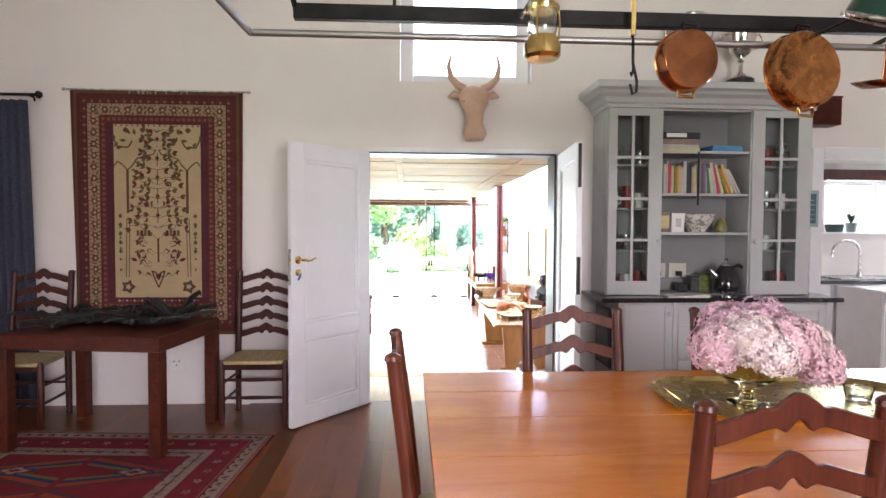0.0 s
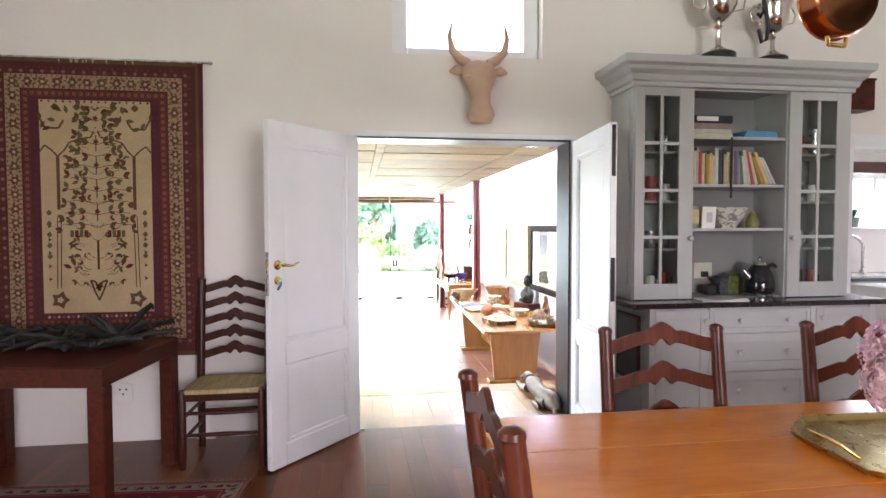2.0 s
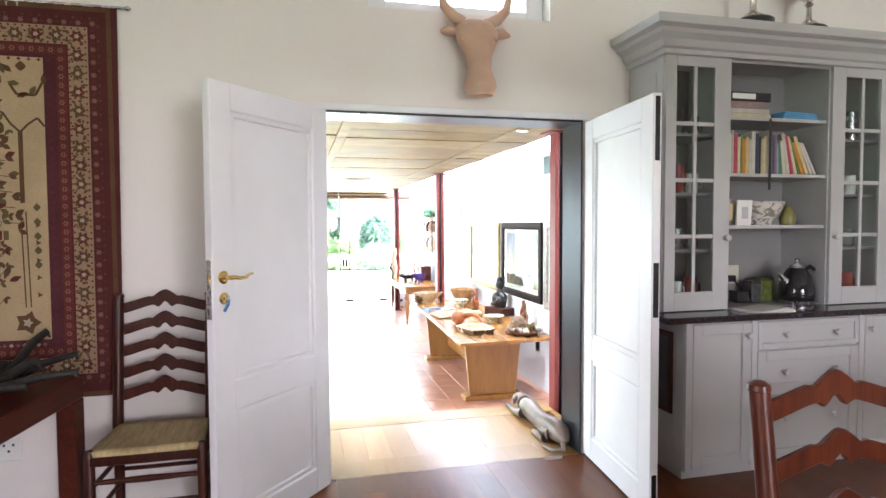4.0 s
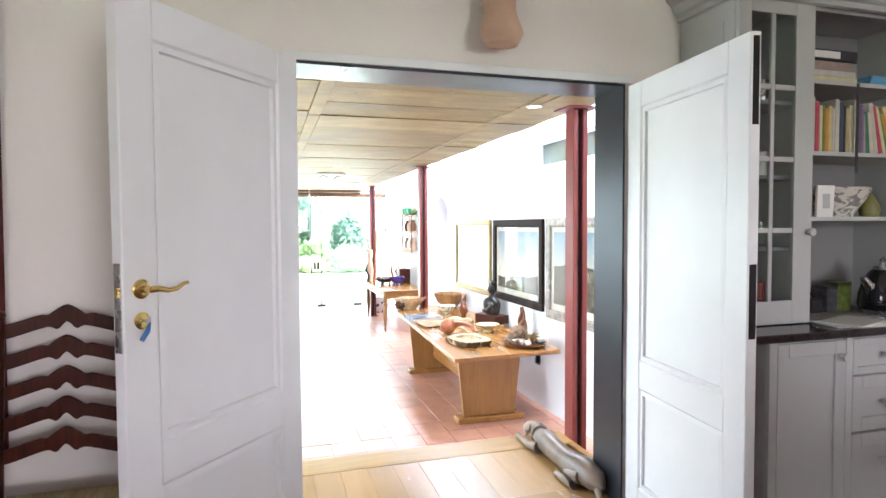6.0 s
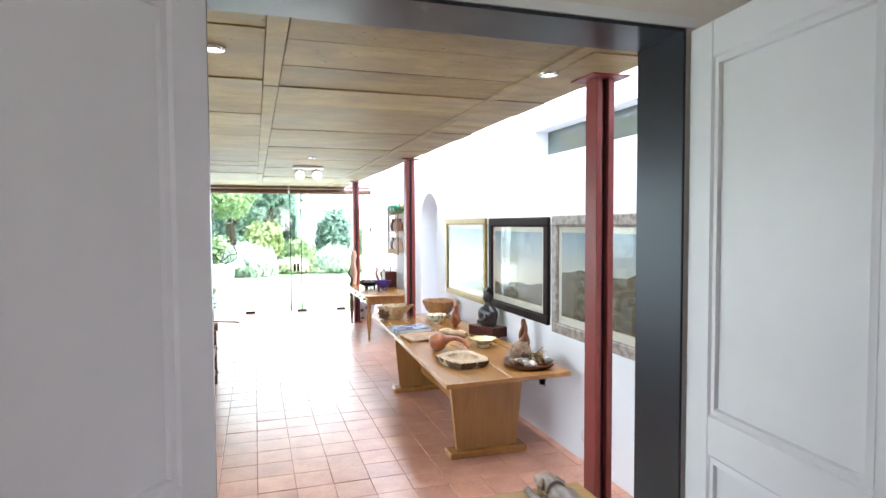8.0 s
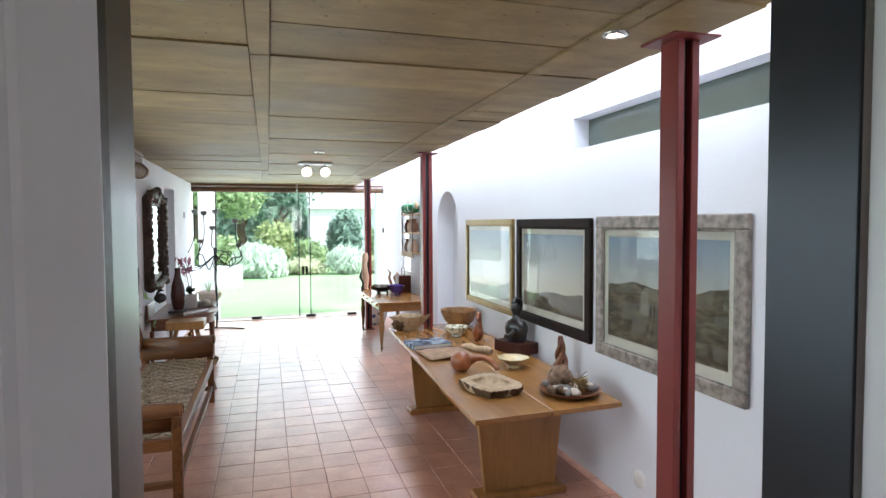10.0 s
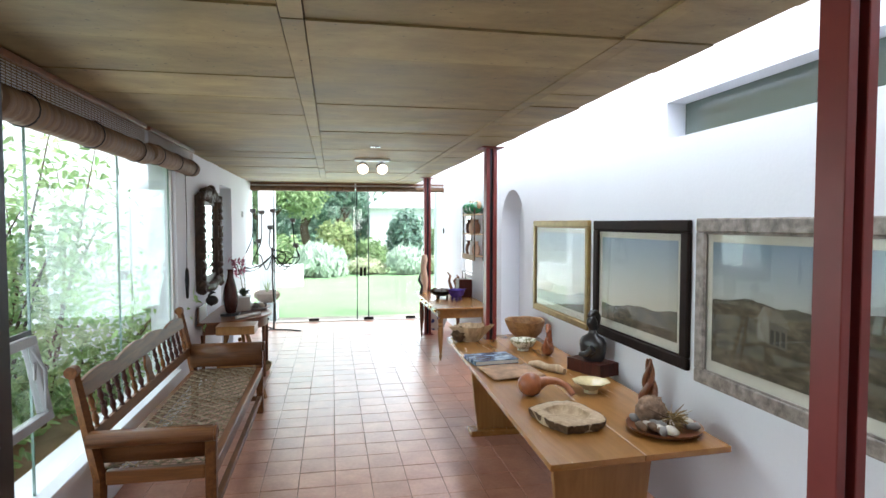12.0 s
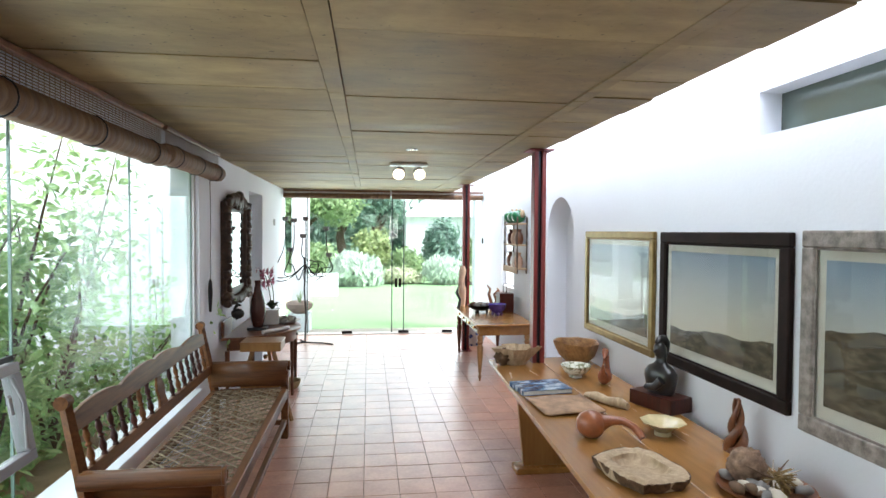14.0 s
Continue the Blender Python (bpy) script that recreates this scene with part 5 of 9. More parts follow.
for s in (-1, 1):
    bm = bmesh.new()
    for k in range(15):
        z = -MH / 2 + 0.05 + k * (MH - 0.08) / 14
        lumpy(0.055 + 0.014 * math.sin(k * 2.1), 0.05, 0.05, 0.5, 3, 2, k + s, bm, Matrix.Translation((s * (MW / 2 - 0.09 + 0.02 * math.sin(k * 1.7)), 0.055, z)))
    box(s * (MW / 2 - 0.17), s * (MW / 2 - 0.04), 0.0, 0.06, -MH / 2 + 0.03, MH / 2 - 0.02, 0.01, bm)
    part("carved_side", bm, CARVED, mi)
bm = bmesh.new()
for k in range(19):
    x = -MW / 2 + 0.10 + k * (MW - 0.2) / 18
    lumpy(0.05, 0.045, 0.055, 0.5, 3, 2, k, bm, Matrix.Translation((x, 0.05, -MH / 2 + 0.10 - 0.06 * math.sin(k / 18 * math.pi))))
part("carved_foot", bm, CARVED, mi)
bm = bmesh.new()
for k in range(13):
    u = k / 12 - 0.5
    lumpy(0.05, 0.045, 0.05 + 0.03 * math.cos(u * 3), 0.6, 3, 2, k, bm, Matrix.Translation((u * 0.8, 0.05, MH / 2 - 0.02 + 0.015 * math.cos(u * 3.1) + 0.02 * (k % 2))))
lumpy(0.05, 0.05, 0.06, 0.3, 3, 2, 3, bm, Matrix.Translation((-0.05, 0.06, MH / 2 + 0.06)))
part("carved_crest", bm, CARVED, mi)

# ---- wrought iron candelabra ----
ca = thing("candelabra", pose(-0.70, 15.35, FL2), "tall black wrought-iron floor candelabra with curling arms", "candelabra")
part("stem", tube([(0, 0, 0.01), (0.015, 0, 0.45), (-0.01, 0, 0.85), (0.0, 0, 1.15), (-0.015, 0, 1.40)], 0.014, 8), IRON, ca)
part("foot", tube([(-0.06, 0, 0.012), (0.25, -0.10, 0.012), (0.46, -0.22, 0.008)], 0.011, 6, tube([(0, 0, 0.012), (-0.18, -0.16, 0.012)], 0.011, 6, tube([(0, 0, 0.012), (-0.1, 0.22, 0.012)], 0.011, 6))), IRON, ca)
arms = [(-0.64, 1.72, -0.36, 1.12, -0.55), (-0.40, 1.98, -0.22, 1.38, -0.50), (-0.19, 1.95, -0.12, 1.25, -0.30), (0.01, 1.98, 0.0, 1.5, 0.0), (0.40, 1.82, 0.36, 1.30, 0.42), (0.48, 1.40, 0.42, 0.98, 0.3), (-0.30, 1.47, -0.30, 1.22, -0.2), (-0.05, 1.70, 0.12, 1.25, 0.2)]
for k, (ex, ez, mx, mz, bx) in enumerate(arms):
    ex, bx = ex * 0.82, bx * 0.9
    dy = 0.16 * math.sin(k * 2.2)
    P = [Vector((0, 0, 1.28)), Vector((bx * 0.6, dy * 0.5, 1.02 + 0.05 * (k % 3))), Vector((bx * 1.15, dy, 1.08 + 0.03 * k)), Vector((ex * 1.08, dy, (ez + 1.2) / 2 - 0.05)), Vector((ex, dy, ez))]
    pts = []
    for i in range(len(P) - 1):
        for j in range(6):
            u = j / 6
            p0, p1, p2, p3 = P[max(i - 1, 0)], P[i], P[i + 1], P[min(i + 2, len(P) - 1)]
            pts.append(0.5 * ((2 * p1) + (p2 - p0) * u + (2 * p0 - 5 * p1 + 4 * p2 - p3) * u * u + (3 * p1 - p0 - 3 * p2 + p3) * u ** 3))
    pts.append(P[-1])
    arm = part("arm", tube(pts, 0.009, 6), IRON, ca)
    part("candle_cup", lathe([(0, 0), (0.035, 0.005), (0.05, 0.03), (0.05, 0.075), (0.042, 0.075), (0.035, 0.03), (0, 0.02)], 14, None, Matrix.Translation((ex, dy, ez))), plain("smoky_glass_cup", (0.16, 0.16, 0.155), 0.25), ca, "grey glass candle cup")
for k in range(3):
    part("curl", tube([(0.10 + 0.13 * math.cos(a) + 0.05 * k, 0.03 * k, 1.10 + 0.05 * k + 0.13 * math.sin(a)) for a in np.linspace(0, 6.28, 22)[:-1]], 0.006, 6, None, True), IRON, ca)

# ---- side table with turned legs ----
SZ = 0.315
st = thing("writing_table", pose(0, 0, FL2), "honey-coloured wooden table with turned legs and drawers", "table")
h = SZ - FL2
part("tabletop", box(1.60, 2.34, 12.50, 14.42, h - 0.025, h, 0.006), OAK, st)
for a, b, c, d in ((1.66, 2.28, 12.58, 12.605), (1.66, 2.28, 14.30, 14.325), (2.275, 2.30, 12.61, 14.29)):
    part("apron", box(a, b, c, d, h - 0.145, h - 0.0255, 0.003), OAK, st)
for k in range(2):
    dr = part("drawer", box(1.655, 1.68, 12.66 + k * 0.83, 13.44 + k * 0.83, h - 0.14, h - 0.03, 0.004), OAK, st)
    for q in (0.2, 0.58):
        part("knob", lathe([(0, 0), (0.014, 0.0), (0.02, 0.018), (0, 0.028)], 12, None, pose(1.655, 12.66 + k * 0.83 + q, h - 0.085, 0, -90, 0)), BRASS, dr)
for x, y in ((1.68, 12.62), (2.27, 12.62), (1.68, 14.28), (2.27, 14.28)):
    bm = lathe([(0.006, 0.0), (0.012, 0.03), (0.022, 0.06), (0.014, 0.08), (0.02, 0.12), (0.034, 0.30), (0.040, 0.42), (0.026, 0.45), (0.040, 0.475), (0.026, 0.50), (0.036, 0.52), (0.036, h - 0.146)], 14, None, Matrix.Translation((x, y, 0)))
    part("leg", bm, OAKV if y < 13 else BROWNWOOD, st)


def on_side(name, x, y, label, category, turn=0):
    return thing(name, pose(x, y, SZ + 0.0005, 0, 0, turn), label, category)


d = on_side("footed_bowl", 2.04, 13.30, "small purple-blue glazed bowl on feet", "bowl")
PURPLE = plain("purple_glaze", (0.06, 0.035, 0.22), 0.15, 0.5, 0.4, 14, 0.02)
part("bowl", lathe([(0, 0.03), (0.06, 0.035), (0.11, 0.08), (0.125, 0.135), (0.14, 0.15), (0.118, 0.145), (0.09, 0.07), (0, 0.045)], 24), PURPLE, d)
for k in range(4):
    part("foot", lathe([(0, 0), (0.014, 0.0), (0.018, 0.02), (0.012, 0.05), (0, 0.055)], 8, None, Matrix.Translation((0.06 * math.cos(k * 1.57), 0.06 * math.sin(k * 1.57), 0))), PURPLE, d)
d = on_side("iron_bowl", 1.86, 13.55, "dark footed bowl heaped with dried pods", "bowl")
part("bowl", lathe([(0, 0.03), (0.08, 0.035), (0.15, 0.07), (0.18, 0.11), (0.165, 0.105), (0.1, 0.05), (0, 0.045)], 24), IRON, d)
for k in range(3):
    part("foot", lathe([(0, 0), (0.014, 0.0), (0.016, 0.045), (0, 0.05)], 8, None, Matrix.Translation((0.09 * math.cos(k * 2.09), 0.09 * math.sin(k * 2.09), 0))), IRON, d)
rnd = random.Random(3)
for k in range(9):
    o = thing("dried_pod", pose(1.86 + rnd.uniform(-0.09, 0.09), 13.55 + rnd.uniform(-0.09, 0.09), SZ + 0.085), "dry brown seed pod in the dark bowl", "pod", "dried pods")
    part("pod", lumpy(0.05, 0.035, 0.035, 0.4, 2.5, 2, k, None, pose(0, 0, 0.025, 0, 0, k * 50)), PEB[2 if k % 2 else 0], o)
d = on_side("tall_carving", 1.72, 14.30, "tall pale carved wooden figure", "carving")
part("figure", tube([(0, 0, 0), (0.01, 0, 0.2), (-0.01, 0, 0.4), (0.01, 0, 0.52), (0.01, 0, 0.60)], [0.05, 0.06, 0.045, 0.055, 0.035], 10), OX, d)
d = on_side("dark_figure", 1.64, 14.10, "thin dark carved antelope-like shape", "carving")
part("figure", tube([(0, 0, 0), (0.02, 0, 0.12), (-0.03, 0, 0.22), (0.0, 0, 0.34)], [0.03, 0.02, 0.025, 0.004], 8), EBONY, d)
d = on_side("twisted_root", 2.14, 14.05, "twisted dark root carving with two prongs", "carving")
part("root", tube([(0, 0, 0), (-0.03, 0, 0.1), (-0.06, 0, 0.2), (-0.04, 0, 0.28), (-0.09, 0, 0.34)], [0.03, 0.025, 0.022, 0.018, 0.006], 8, tube([(0, 0, 0), (0.06, 0, 0.1), (0.02, 0, 0.2), (0.09, 0, 0.26), (0.06, 0, 0.29)], [0.03, 0.028, 0.02, 0.024, 0.01], 8)), BROWNWOOD, d)
d = on_side("wooden_caddy", 2.22, 13.62, "reddish-brown wooden box with a metal carrying handle", "box")
part("box_body", box(-0.10, 0.10, -0.12, 0.12, 0, 0.27, 0.005), REDWOOD, d)
part("handle", tube([(0, -0.10, 0.27), (0, -0.10, 0.37), (0, -0.06, 0.385), (0, 0.06, 0.385), (0, 0.10, 0.37), (0, 0.10, 0.27)], 0.006, 8), IRON, d)
d = thing("patterned_pot", pose(2.02, 14.9, FL2), "blue and white patterned pot standing on the floor", "pot")
PP = Mat("blue_white_glaze", 0.2)
PP.colour(PP.ramp(PP.n("ShaderNodeTexVoronoi", Vector=PP.coords(), Scale=11.0).outputs["Distance"], (0.25, (0.05, 0.09, 0.25)), (0.4, (0.6, 0.62, 0.62))))
part("pot", lathe([(0, 0), (0.12, 0), (0.18, 0.14), (0.21, 0.30), (0.19, 0.34), (0.17, 0.33), (0, 0.28)], 24), PP.m, d)

# hanging shelf with green glass floats
hs = thing("hanging_shelf", pose(WR, 13.38, 1.27, 0, 0, 90), "small carved wall shelf holding green glass floats and jars", "shelf")
for z in (-0.33, -0.02, 0.26):
    part("shelf", box(-0.36, 0.36, 0.0, 0.15, z, z + 0.02, 0.004), PALEWOOD, hs)
for x in (-0.35, 0.35):
    for y in (0.012, 0.138):
        part("post", lathe([(0.010, -0.38), (0.013, -0.34), (0.008, -0.26), (0.012, -0.16), (0.008, -0.04), (0.013, 0.0), (0.008, 0.06), (0.012, 0.15), (0.008, 0.24), (0.013, 0.28), (0.009, 0.36)], 10, None, Matrix.Translation((x, y, 0))), CARVED, hs)
part("front_rail", box(-0.36, 0.36, 0.14, 0.155, -0.38, -0.30, 0.004), PALEWOOD, hs)
bm = bmesh.new()
for k in range(7):
    lumpy(0.05, 0.03, 0.05 + 0.03 * (k % 2), 0.5, 3, 2, k, bm, Matrix.Translation((-0.3 + k * 0.1, 0.06, 0.40)))
part("carved_crest", bm, PALEWOOD, hs)
GREENG = plain("green_glass_float", (0.02, 0.16, 0.07), 0.1, 0.6, 0.3, 6, 0.02)
for k, x in enumerate((-0.20, 0.02, 0.24)):
    o = thing("glass_float", pose(WR - 0.085, 13.38 + x, 1.27 + 0.281), "round green glass float on the wall shelf", "float", "glass floats")
    part("float", lumpy(0.095, 0.095, 0.085, 0.02, 1, 3, k, None, Matrix.Translation((0, 0, 0.085))), GREENG, o)
for k, (x, z, mat) in enumerate(((-0.22, 0.0, BROWNWOOD), (0.0, 0.0, OX), (0.2, 0.0, REDWOOD), (-0.2, -0.31, OX), (0.02, -0.31, WHITE), (0.22, -0.31, BROWNWOOD))):
    o = thing("small_jar", pose(WR - 0.08, 13.38 + x, 1.27 + z + 0.0005), "small brown jar on the wall shelf", "jar", "jars on the wall shelf")
    part("jar", lathe([(0, 0), (0.045, 0), (0.06, 0.06), (0.05, 0.13), (0.028, 0.16), (0.035, 0.20), (0, 0.195)], 16), mat, o)

# carved dog lying on the landing
GREYSTONE = plain("grey_brown_stone", (0.19, 0.145, 0.115), 0.35, 0.5, 0.5, 5, 0.1)
bm = tube([(-0.46, 0.0, 0.05), (-0.40, 0.0, 0.085), (-0.28, 0.01, 0.098), (-0.12, 0.015, 0.082), (0.05, 0.01, 0.088), (0.18, 0.0, 0.10), (0.27, 0.0, 0.092)], [0.02, 0.075, 0.092, 0.074, 0.078, 0.085, 0.06], 16)
tube([(0.25, 0.0, 0.10), (0.31, 0.0, 0.115), (0.37, 0.0, 0.118), (0.42, -0.005, 0.10), (0.49, -0.01, 0.078), (0.52, -0.012, 0.072)], [0.055, 0.052, 0.06, 0.05, 0.033, 0.014], 14, bm)
tube([(0.30, 0.06 * math.cos(0.4), 0.10)] + [(0.285, 0.062 * math.cos(a_), 0.105 + 0.062 * math.sin(a_)) for a_ in np.linspace(0, 6.0, 17)], 0.010, 8, bm)
for s_ in (-1, 1):
    tube([(0.355, 0.045 * s_, 0.155), (0.335, 0.075 * s_, 0.125), (0.345, 0.078 * s_, 0.075)], [0.012, 0.024, 0.008], 8, bm)
    tube([(0.17, 0.07 * s_, 0.055), (0.30, 0.085 * s_, 0.026), (0.44, 0.075 * s_, 0.022), (0.48, 0.073 * s_, 0.02)], [0.045, 0.028, 0.022, 0.026], 10, bm)
    tube([(-0.33, 0.07 * s_, 0.08), (-0.22, 0.105 * s_, 0.06), (-0.32, 0.115 * s_, 0.03), (-0.14, 0.12 * s_, 0.022)], [0.045, 0.042, 0.03, 0.022], 10, bm)
tube([(-0.44, 0.02, 0.05), (-0.52, 0.06, 0.025), (-0.50, 0.14, 0.018), (-0.40, 0.17, 0.014)], [0.022, 0.018, 0.014, 0.008], 8, bm)
bmesh.ops.transform(bm, matrix=Matrix.Diagonal((0.96, 0.80, 0.80, 1)), verts=bm.verts)
dg = part("dog_carving", bm, GREYSTONE)
dg.matrix_world = pose(1.425, 6.10, 0.0005, 0, 0, 90)
tagged(dg, "grey-brown carved stone dog lying on the wooden landing", "sculpture")

# ---- dining room: painted dresser ----


def knob(x, y, z, parent):
    part("knob", lathe([(0, 0), (0.009, 0.0), (0.009, 0.014), (0.019, 0.024), (0.017, 0.034), (0, 0.038)], 14, None, pose(x, y, z, 90, 0, 0)), GREY, parent)


def framed_front(name, parent, x0, x1, y, z0, z1, rail=0.06):
    """A cupboard or drawer front with a sunken panel, its face towards -y."""
    p = part(name, box(x0 + 0.002, x1 - 0.002, y + 0.012, y + 0.022, z0 + 0.002, z1 - 0.002), GREY, parent)
    for a, b, c, d in ((x0 + 0.002, x0 + rail, z0 + 0.002, z1 - 0.002), (x1 - rail, x1 - 0.002, z0 + 0.002, z1 - 0.002), (x0 + rail + 0.0003, x1 - rail - 0.0003, z0 + 0.002, z0 + rail), (x0 + rail + 0.0003, x1 - rail - 0.0003, z1 - rail, z1 - 0.002)):
        part("frame_rail", box(a, b, y, y + 0.0118, c, d, 0.002), GREY, p)
    return p


def dresser_base():
    b = thing("drawer_cabinet", pose(0, 0, 0), "pale grey painted dresser base with drawers and cupboards", "cabinet")
    part("body", box(1.83, 3.50, 5.065, 5.574, 0.06, 0.884, 0.002), GREY, b)
    part("plinth", box(1.85, 3.48, 5.10, 5.57, 0.0, 0.0595), GREY, b)
    for a, c in ((1.83, 1.872), (2.252, 2.29), (3.0, 3.04), (3.455, 3.50)):
        part("upright", box(a, c, 5.042, 5.0645, 0.06, 0.884, 0.002), GREY, b)
    for a, c in ((1.8725, 2.2515), (3.0405, 3.4545)):
        f = framed_front("cupboard_door", b, a, c, 5.042, 0.075, 0.872)
        knob((c - 0.035) if a < 2 else (a + 0.035), 5.042, 0.80, f)
    for z0, z1 in ((0.715, 0.872), (0.455, 0.705), (0.075, 0.445)):
        f = framed_front("drawer", b, 2.2905, 2.9995, 5.042, z0, z1, 0.03 if z0 > 0.7 else 0.06)
        for x in (2.47, 2.82):
            knob(x, 5.042 if z0 > 0.7 else 5.046, (z0 + z1) / 2 + (0.06 if z0 < 0.2 else 0), f)
    part("side_panel", box(1.8225, 1.8295, 5.13, 5.50, 0.15, 0.80, 0.003), GREY, b)
    return b


dresser_base()
ct = thing("dresser_counter", pose(0, 0, 0), "polished black granite counter on the dresser base", "counter")
part("slab", box(1.70, 3.575, 5.012, 5.574, 0.885, 0.92, 0.005), GRANITE, ct)
fr = thing("framed_board", pose(1.815, 5.30, 0.36), "dark framed board leaning on the dresser's side", "picture")
part("frame", box(-0.016, 0.0, -0.17, 0.17, 0, 0.46, 0.004), DARKWOOD, fr)
part("board", box(-0.018, -0.0163, -0.14, 0.14, 0.03, 0.43), EBONY, fr)


def dresser_top():
    t = thing("glazed_cabinet", pose(0, 0, 0.9205), "pale grey painted dresser top with glazed doors and shelves", "cabinet")
    h = 1.46
    y0, y1 = 5.22, 5.573
    for a, b in ((1.79, 1.812), (2.205, 2.225), (2.93, 2.95), (3.398, 3.42)):
        part("side", box(a, b, y0, y1, 0, h, 0.002), GREY, t)
    part("side_moulding", box(1.7845, 1.7895, y0 + 0.06, y1 - 0.05, 0.10, h - 0.1, 0.002), GREY, t)
    # back, inner shelves and floors carry the inside shade in their colour
    part("back", box(1.8125, 3.3975, y1 - 0.012, y1, 0.0, h - 0.001), GREYSHADE, t)
    part("top_board", box(1.79, 3.42, y0, y1, h + 0.0005, h + 0.02), GREY, t)
    for z in (0.49, 0.795, 1.125):
        part("shelf", box(2.2255, 2.9295, y0 + 0.012, y1 - 0.0125, z - 0.02, z, 0.002), GREY, t)
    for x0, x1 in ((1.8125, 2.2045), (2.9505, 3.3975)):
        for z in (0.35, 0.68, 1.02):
            part("inner_shelf", box(x0, x1, y0 + 0.04, y1 - 0.0125, z - 0.016, z), GREYSHADE, t)
        part("floor", box(x0, x1, y0 + 0.03, y1 - 0.0125, 0.0, 0.03), GREYSHADE, t)
    part("floor", box(2.2255, 2.9295, y0 + 0.03, y1 - 0.0125, 0.0, 0.004), GREYSHADE, t)
    part("frieze", box(2.2255, 2.9295, y0, y0 + 0.022, h - 0.03, h, 0.002), GREY, t)
    for x0, x1, kx in ((1.795, 2.218, 2.192), (2.937, 3.415, 2.963)):
        d = part("glazed_door", bmesh.new(), GREY, t)
        yy = y0 - 0.022
        gx0, gx1, gz0, gz1 = (1.862, 2.112, 0.11, 1.385) if x0 < 2 else (3.035, 3.305, 0.11, 1.385)
        for a, b, c, e in ((x0, gx0, 0.004, h - 0.004), (gx1, x1, 0.004, h - 0.004), (gx0, gx1, 0.004, gz0), (gx0, gx1, gz1, h - 0.004)):
            part("door_rail", box(a, b, yy, y0 - 0.0005, c, e, 0.0015), GREY, d)
        mx = (gx0 + gx1) / 2
        part("glazing_bar", box(mx - 0.011, mx + 0.011, yy + 0.003, y0 - 0.003, gz0, gz1, 0.002), GREY, d)
        for k in range(1, 4):
            z = gz0 + (gz1 - gz0) * k / 4
            for a, b in ((gx0, mx - 0.0112), (mx + 0.0112, gx1)):
                part("glazing_bar", box(a, b, yy + 0.0035, y0 - 0.0035, z - 0.011, z + 0.011, 0.002), GREY, d)
        for k in range(4):
            for a, b in ((gx0, mx - 0.0112), (mx + 0.0112, gx1)):
                z0, z1 = gz0 + (gz1 - gz0) * k / 4 + 0.0112, gz0 + (gz1 - gz0) * (k + 1) / 4 - 0.0112
                g = part("pane", box(a, b, y0 - 0.012, y0 - 0.009, z0, z1), GLASS, d)
                g.visible_shadow = False
        knob(kx, yy, 0.42, d)
    # crown: a stepped, flaring cornice carried round three sides
    prof = [(0.0, 0.0), (0.018, 0.005), (0.018, 0.03), (0.035, 0.04), (0.05, 0.075), (0.085, 0.10), (0.095, 0.12), (0.125, 0.135), (0.13, 0.165), (0.13, 0.18), (0.0, 0.18)]
    own = bmesh.new()
    path = lambda o: [(1.79 - o, y1), (1.79 - o, y0 - 0.022 - o), (3.42 + o * 0.6, y0 - 0.022 - o), (3.42 + o * 0.6, y1)]
    rings = [[own.verts.new((x, y, h - 0.02 + z)) for x, y in path(o)] for o, z in prof]
    for a, b in zip(rings, rings[1:]):
        for k in range(3):
            own.faces.new((a[k], a[k + 1], b[k + 1], b[k]))
    bmesh.ops.recalc_face_normals(own, faces=own.faces)
    own.normal_update()
    part("cornice", own, GREY, t)
    part("cornice_top", box(1.68, 3.49, 5.08, y1, h + 0.161, h + 0.1655), GREY, t)
    return t


dresser_top()


def on_shelf(name, x, y, z, label, category, group=""):
    return thing(name, pose(x, y, 0.9205 + z + 0.0005), label, category, group)


# books
rnd = random.Random(21)
cols = [(0.05, 0.18, 0.13), (0.55, 0.50, 0.42), (0.48, 0.46, 0.40), (0.45, 0.05, 0.10), (0.55, 0.52, 0.3), (0.12, 0.22, 0.08), (0.5, 0.22, 0.03), (0.55, 0.42, 0.2), (0.5, 0.48, 0.45), (0.50, 0.48, 0.44), (0.04, 0.05, 0.09), (0.03, 0.03, 0.04), (0.45, 0.36, 0.2), (0.5, 0.45, 0.3), (0.5, 0.48, 0.42), (0.3, 0.22, 0.2), (0.12, 0.10, 0.16), (0.2, 0.15, 0.25), (0.35, 0.3, 0.28)]
BOOKM = [plain("book_cover", c, 0.5, 0.4, 0.15, 20) for c in cols]
PAGES = plain("book_pages", (0.6, 0.56, 0.48), 0.8, 0.2, 0.08, 60)


def book(m, w, h, d, mat, label):
    b = thing("book", m, label, "book", "books on the dresser")
    part("cover", box(0, w, 0, d, 0, h, 0.002), mat, b)
    part("pages", box(0.003, w - 0.003, 0.004, d + 0.0015, h, h + 0.0012), PAGES, b)
    return b


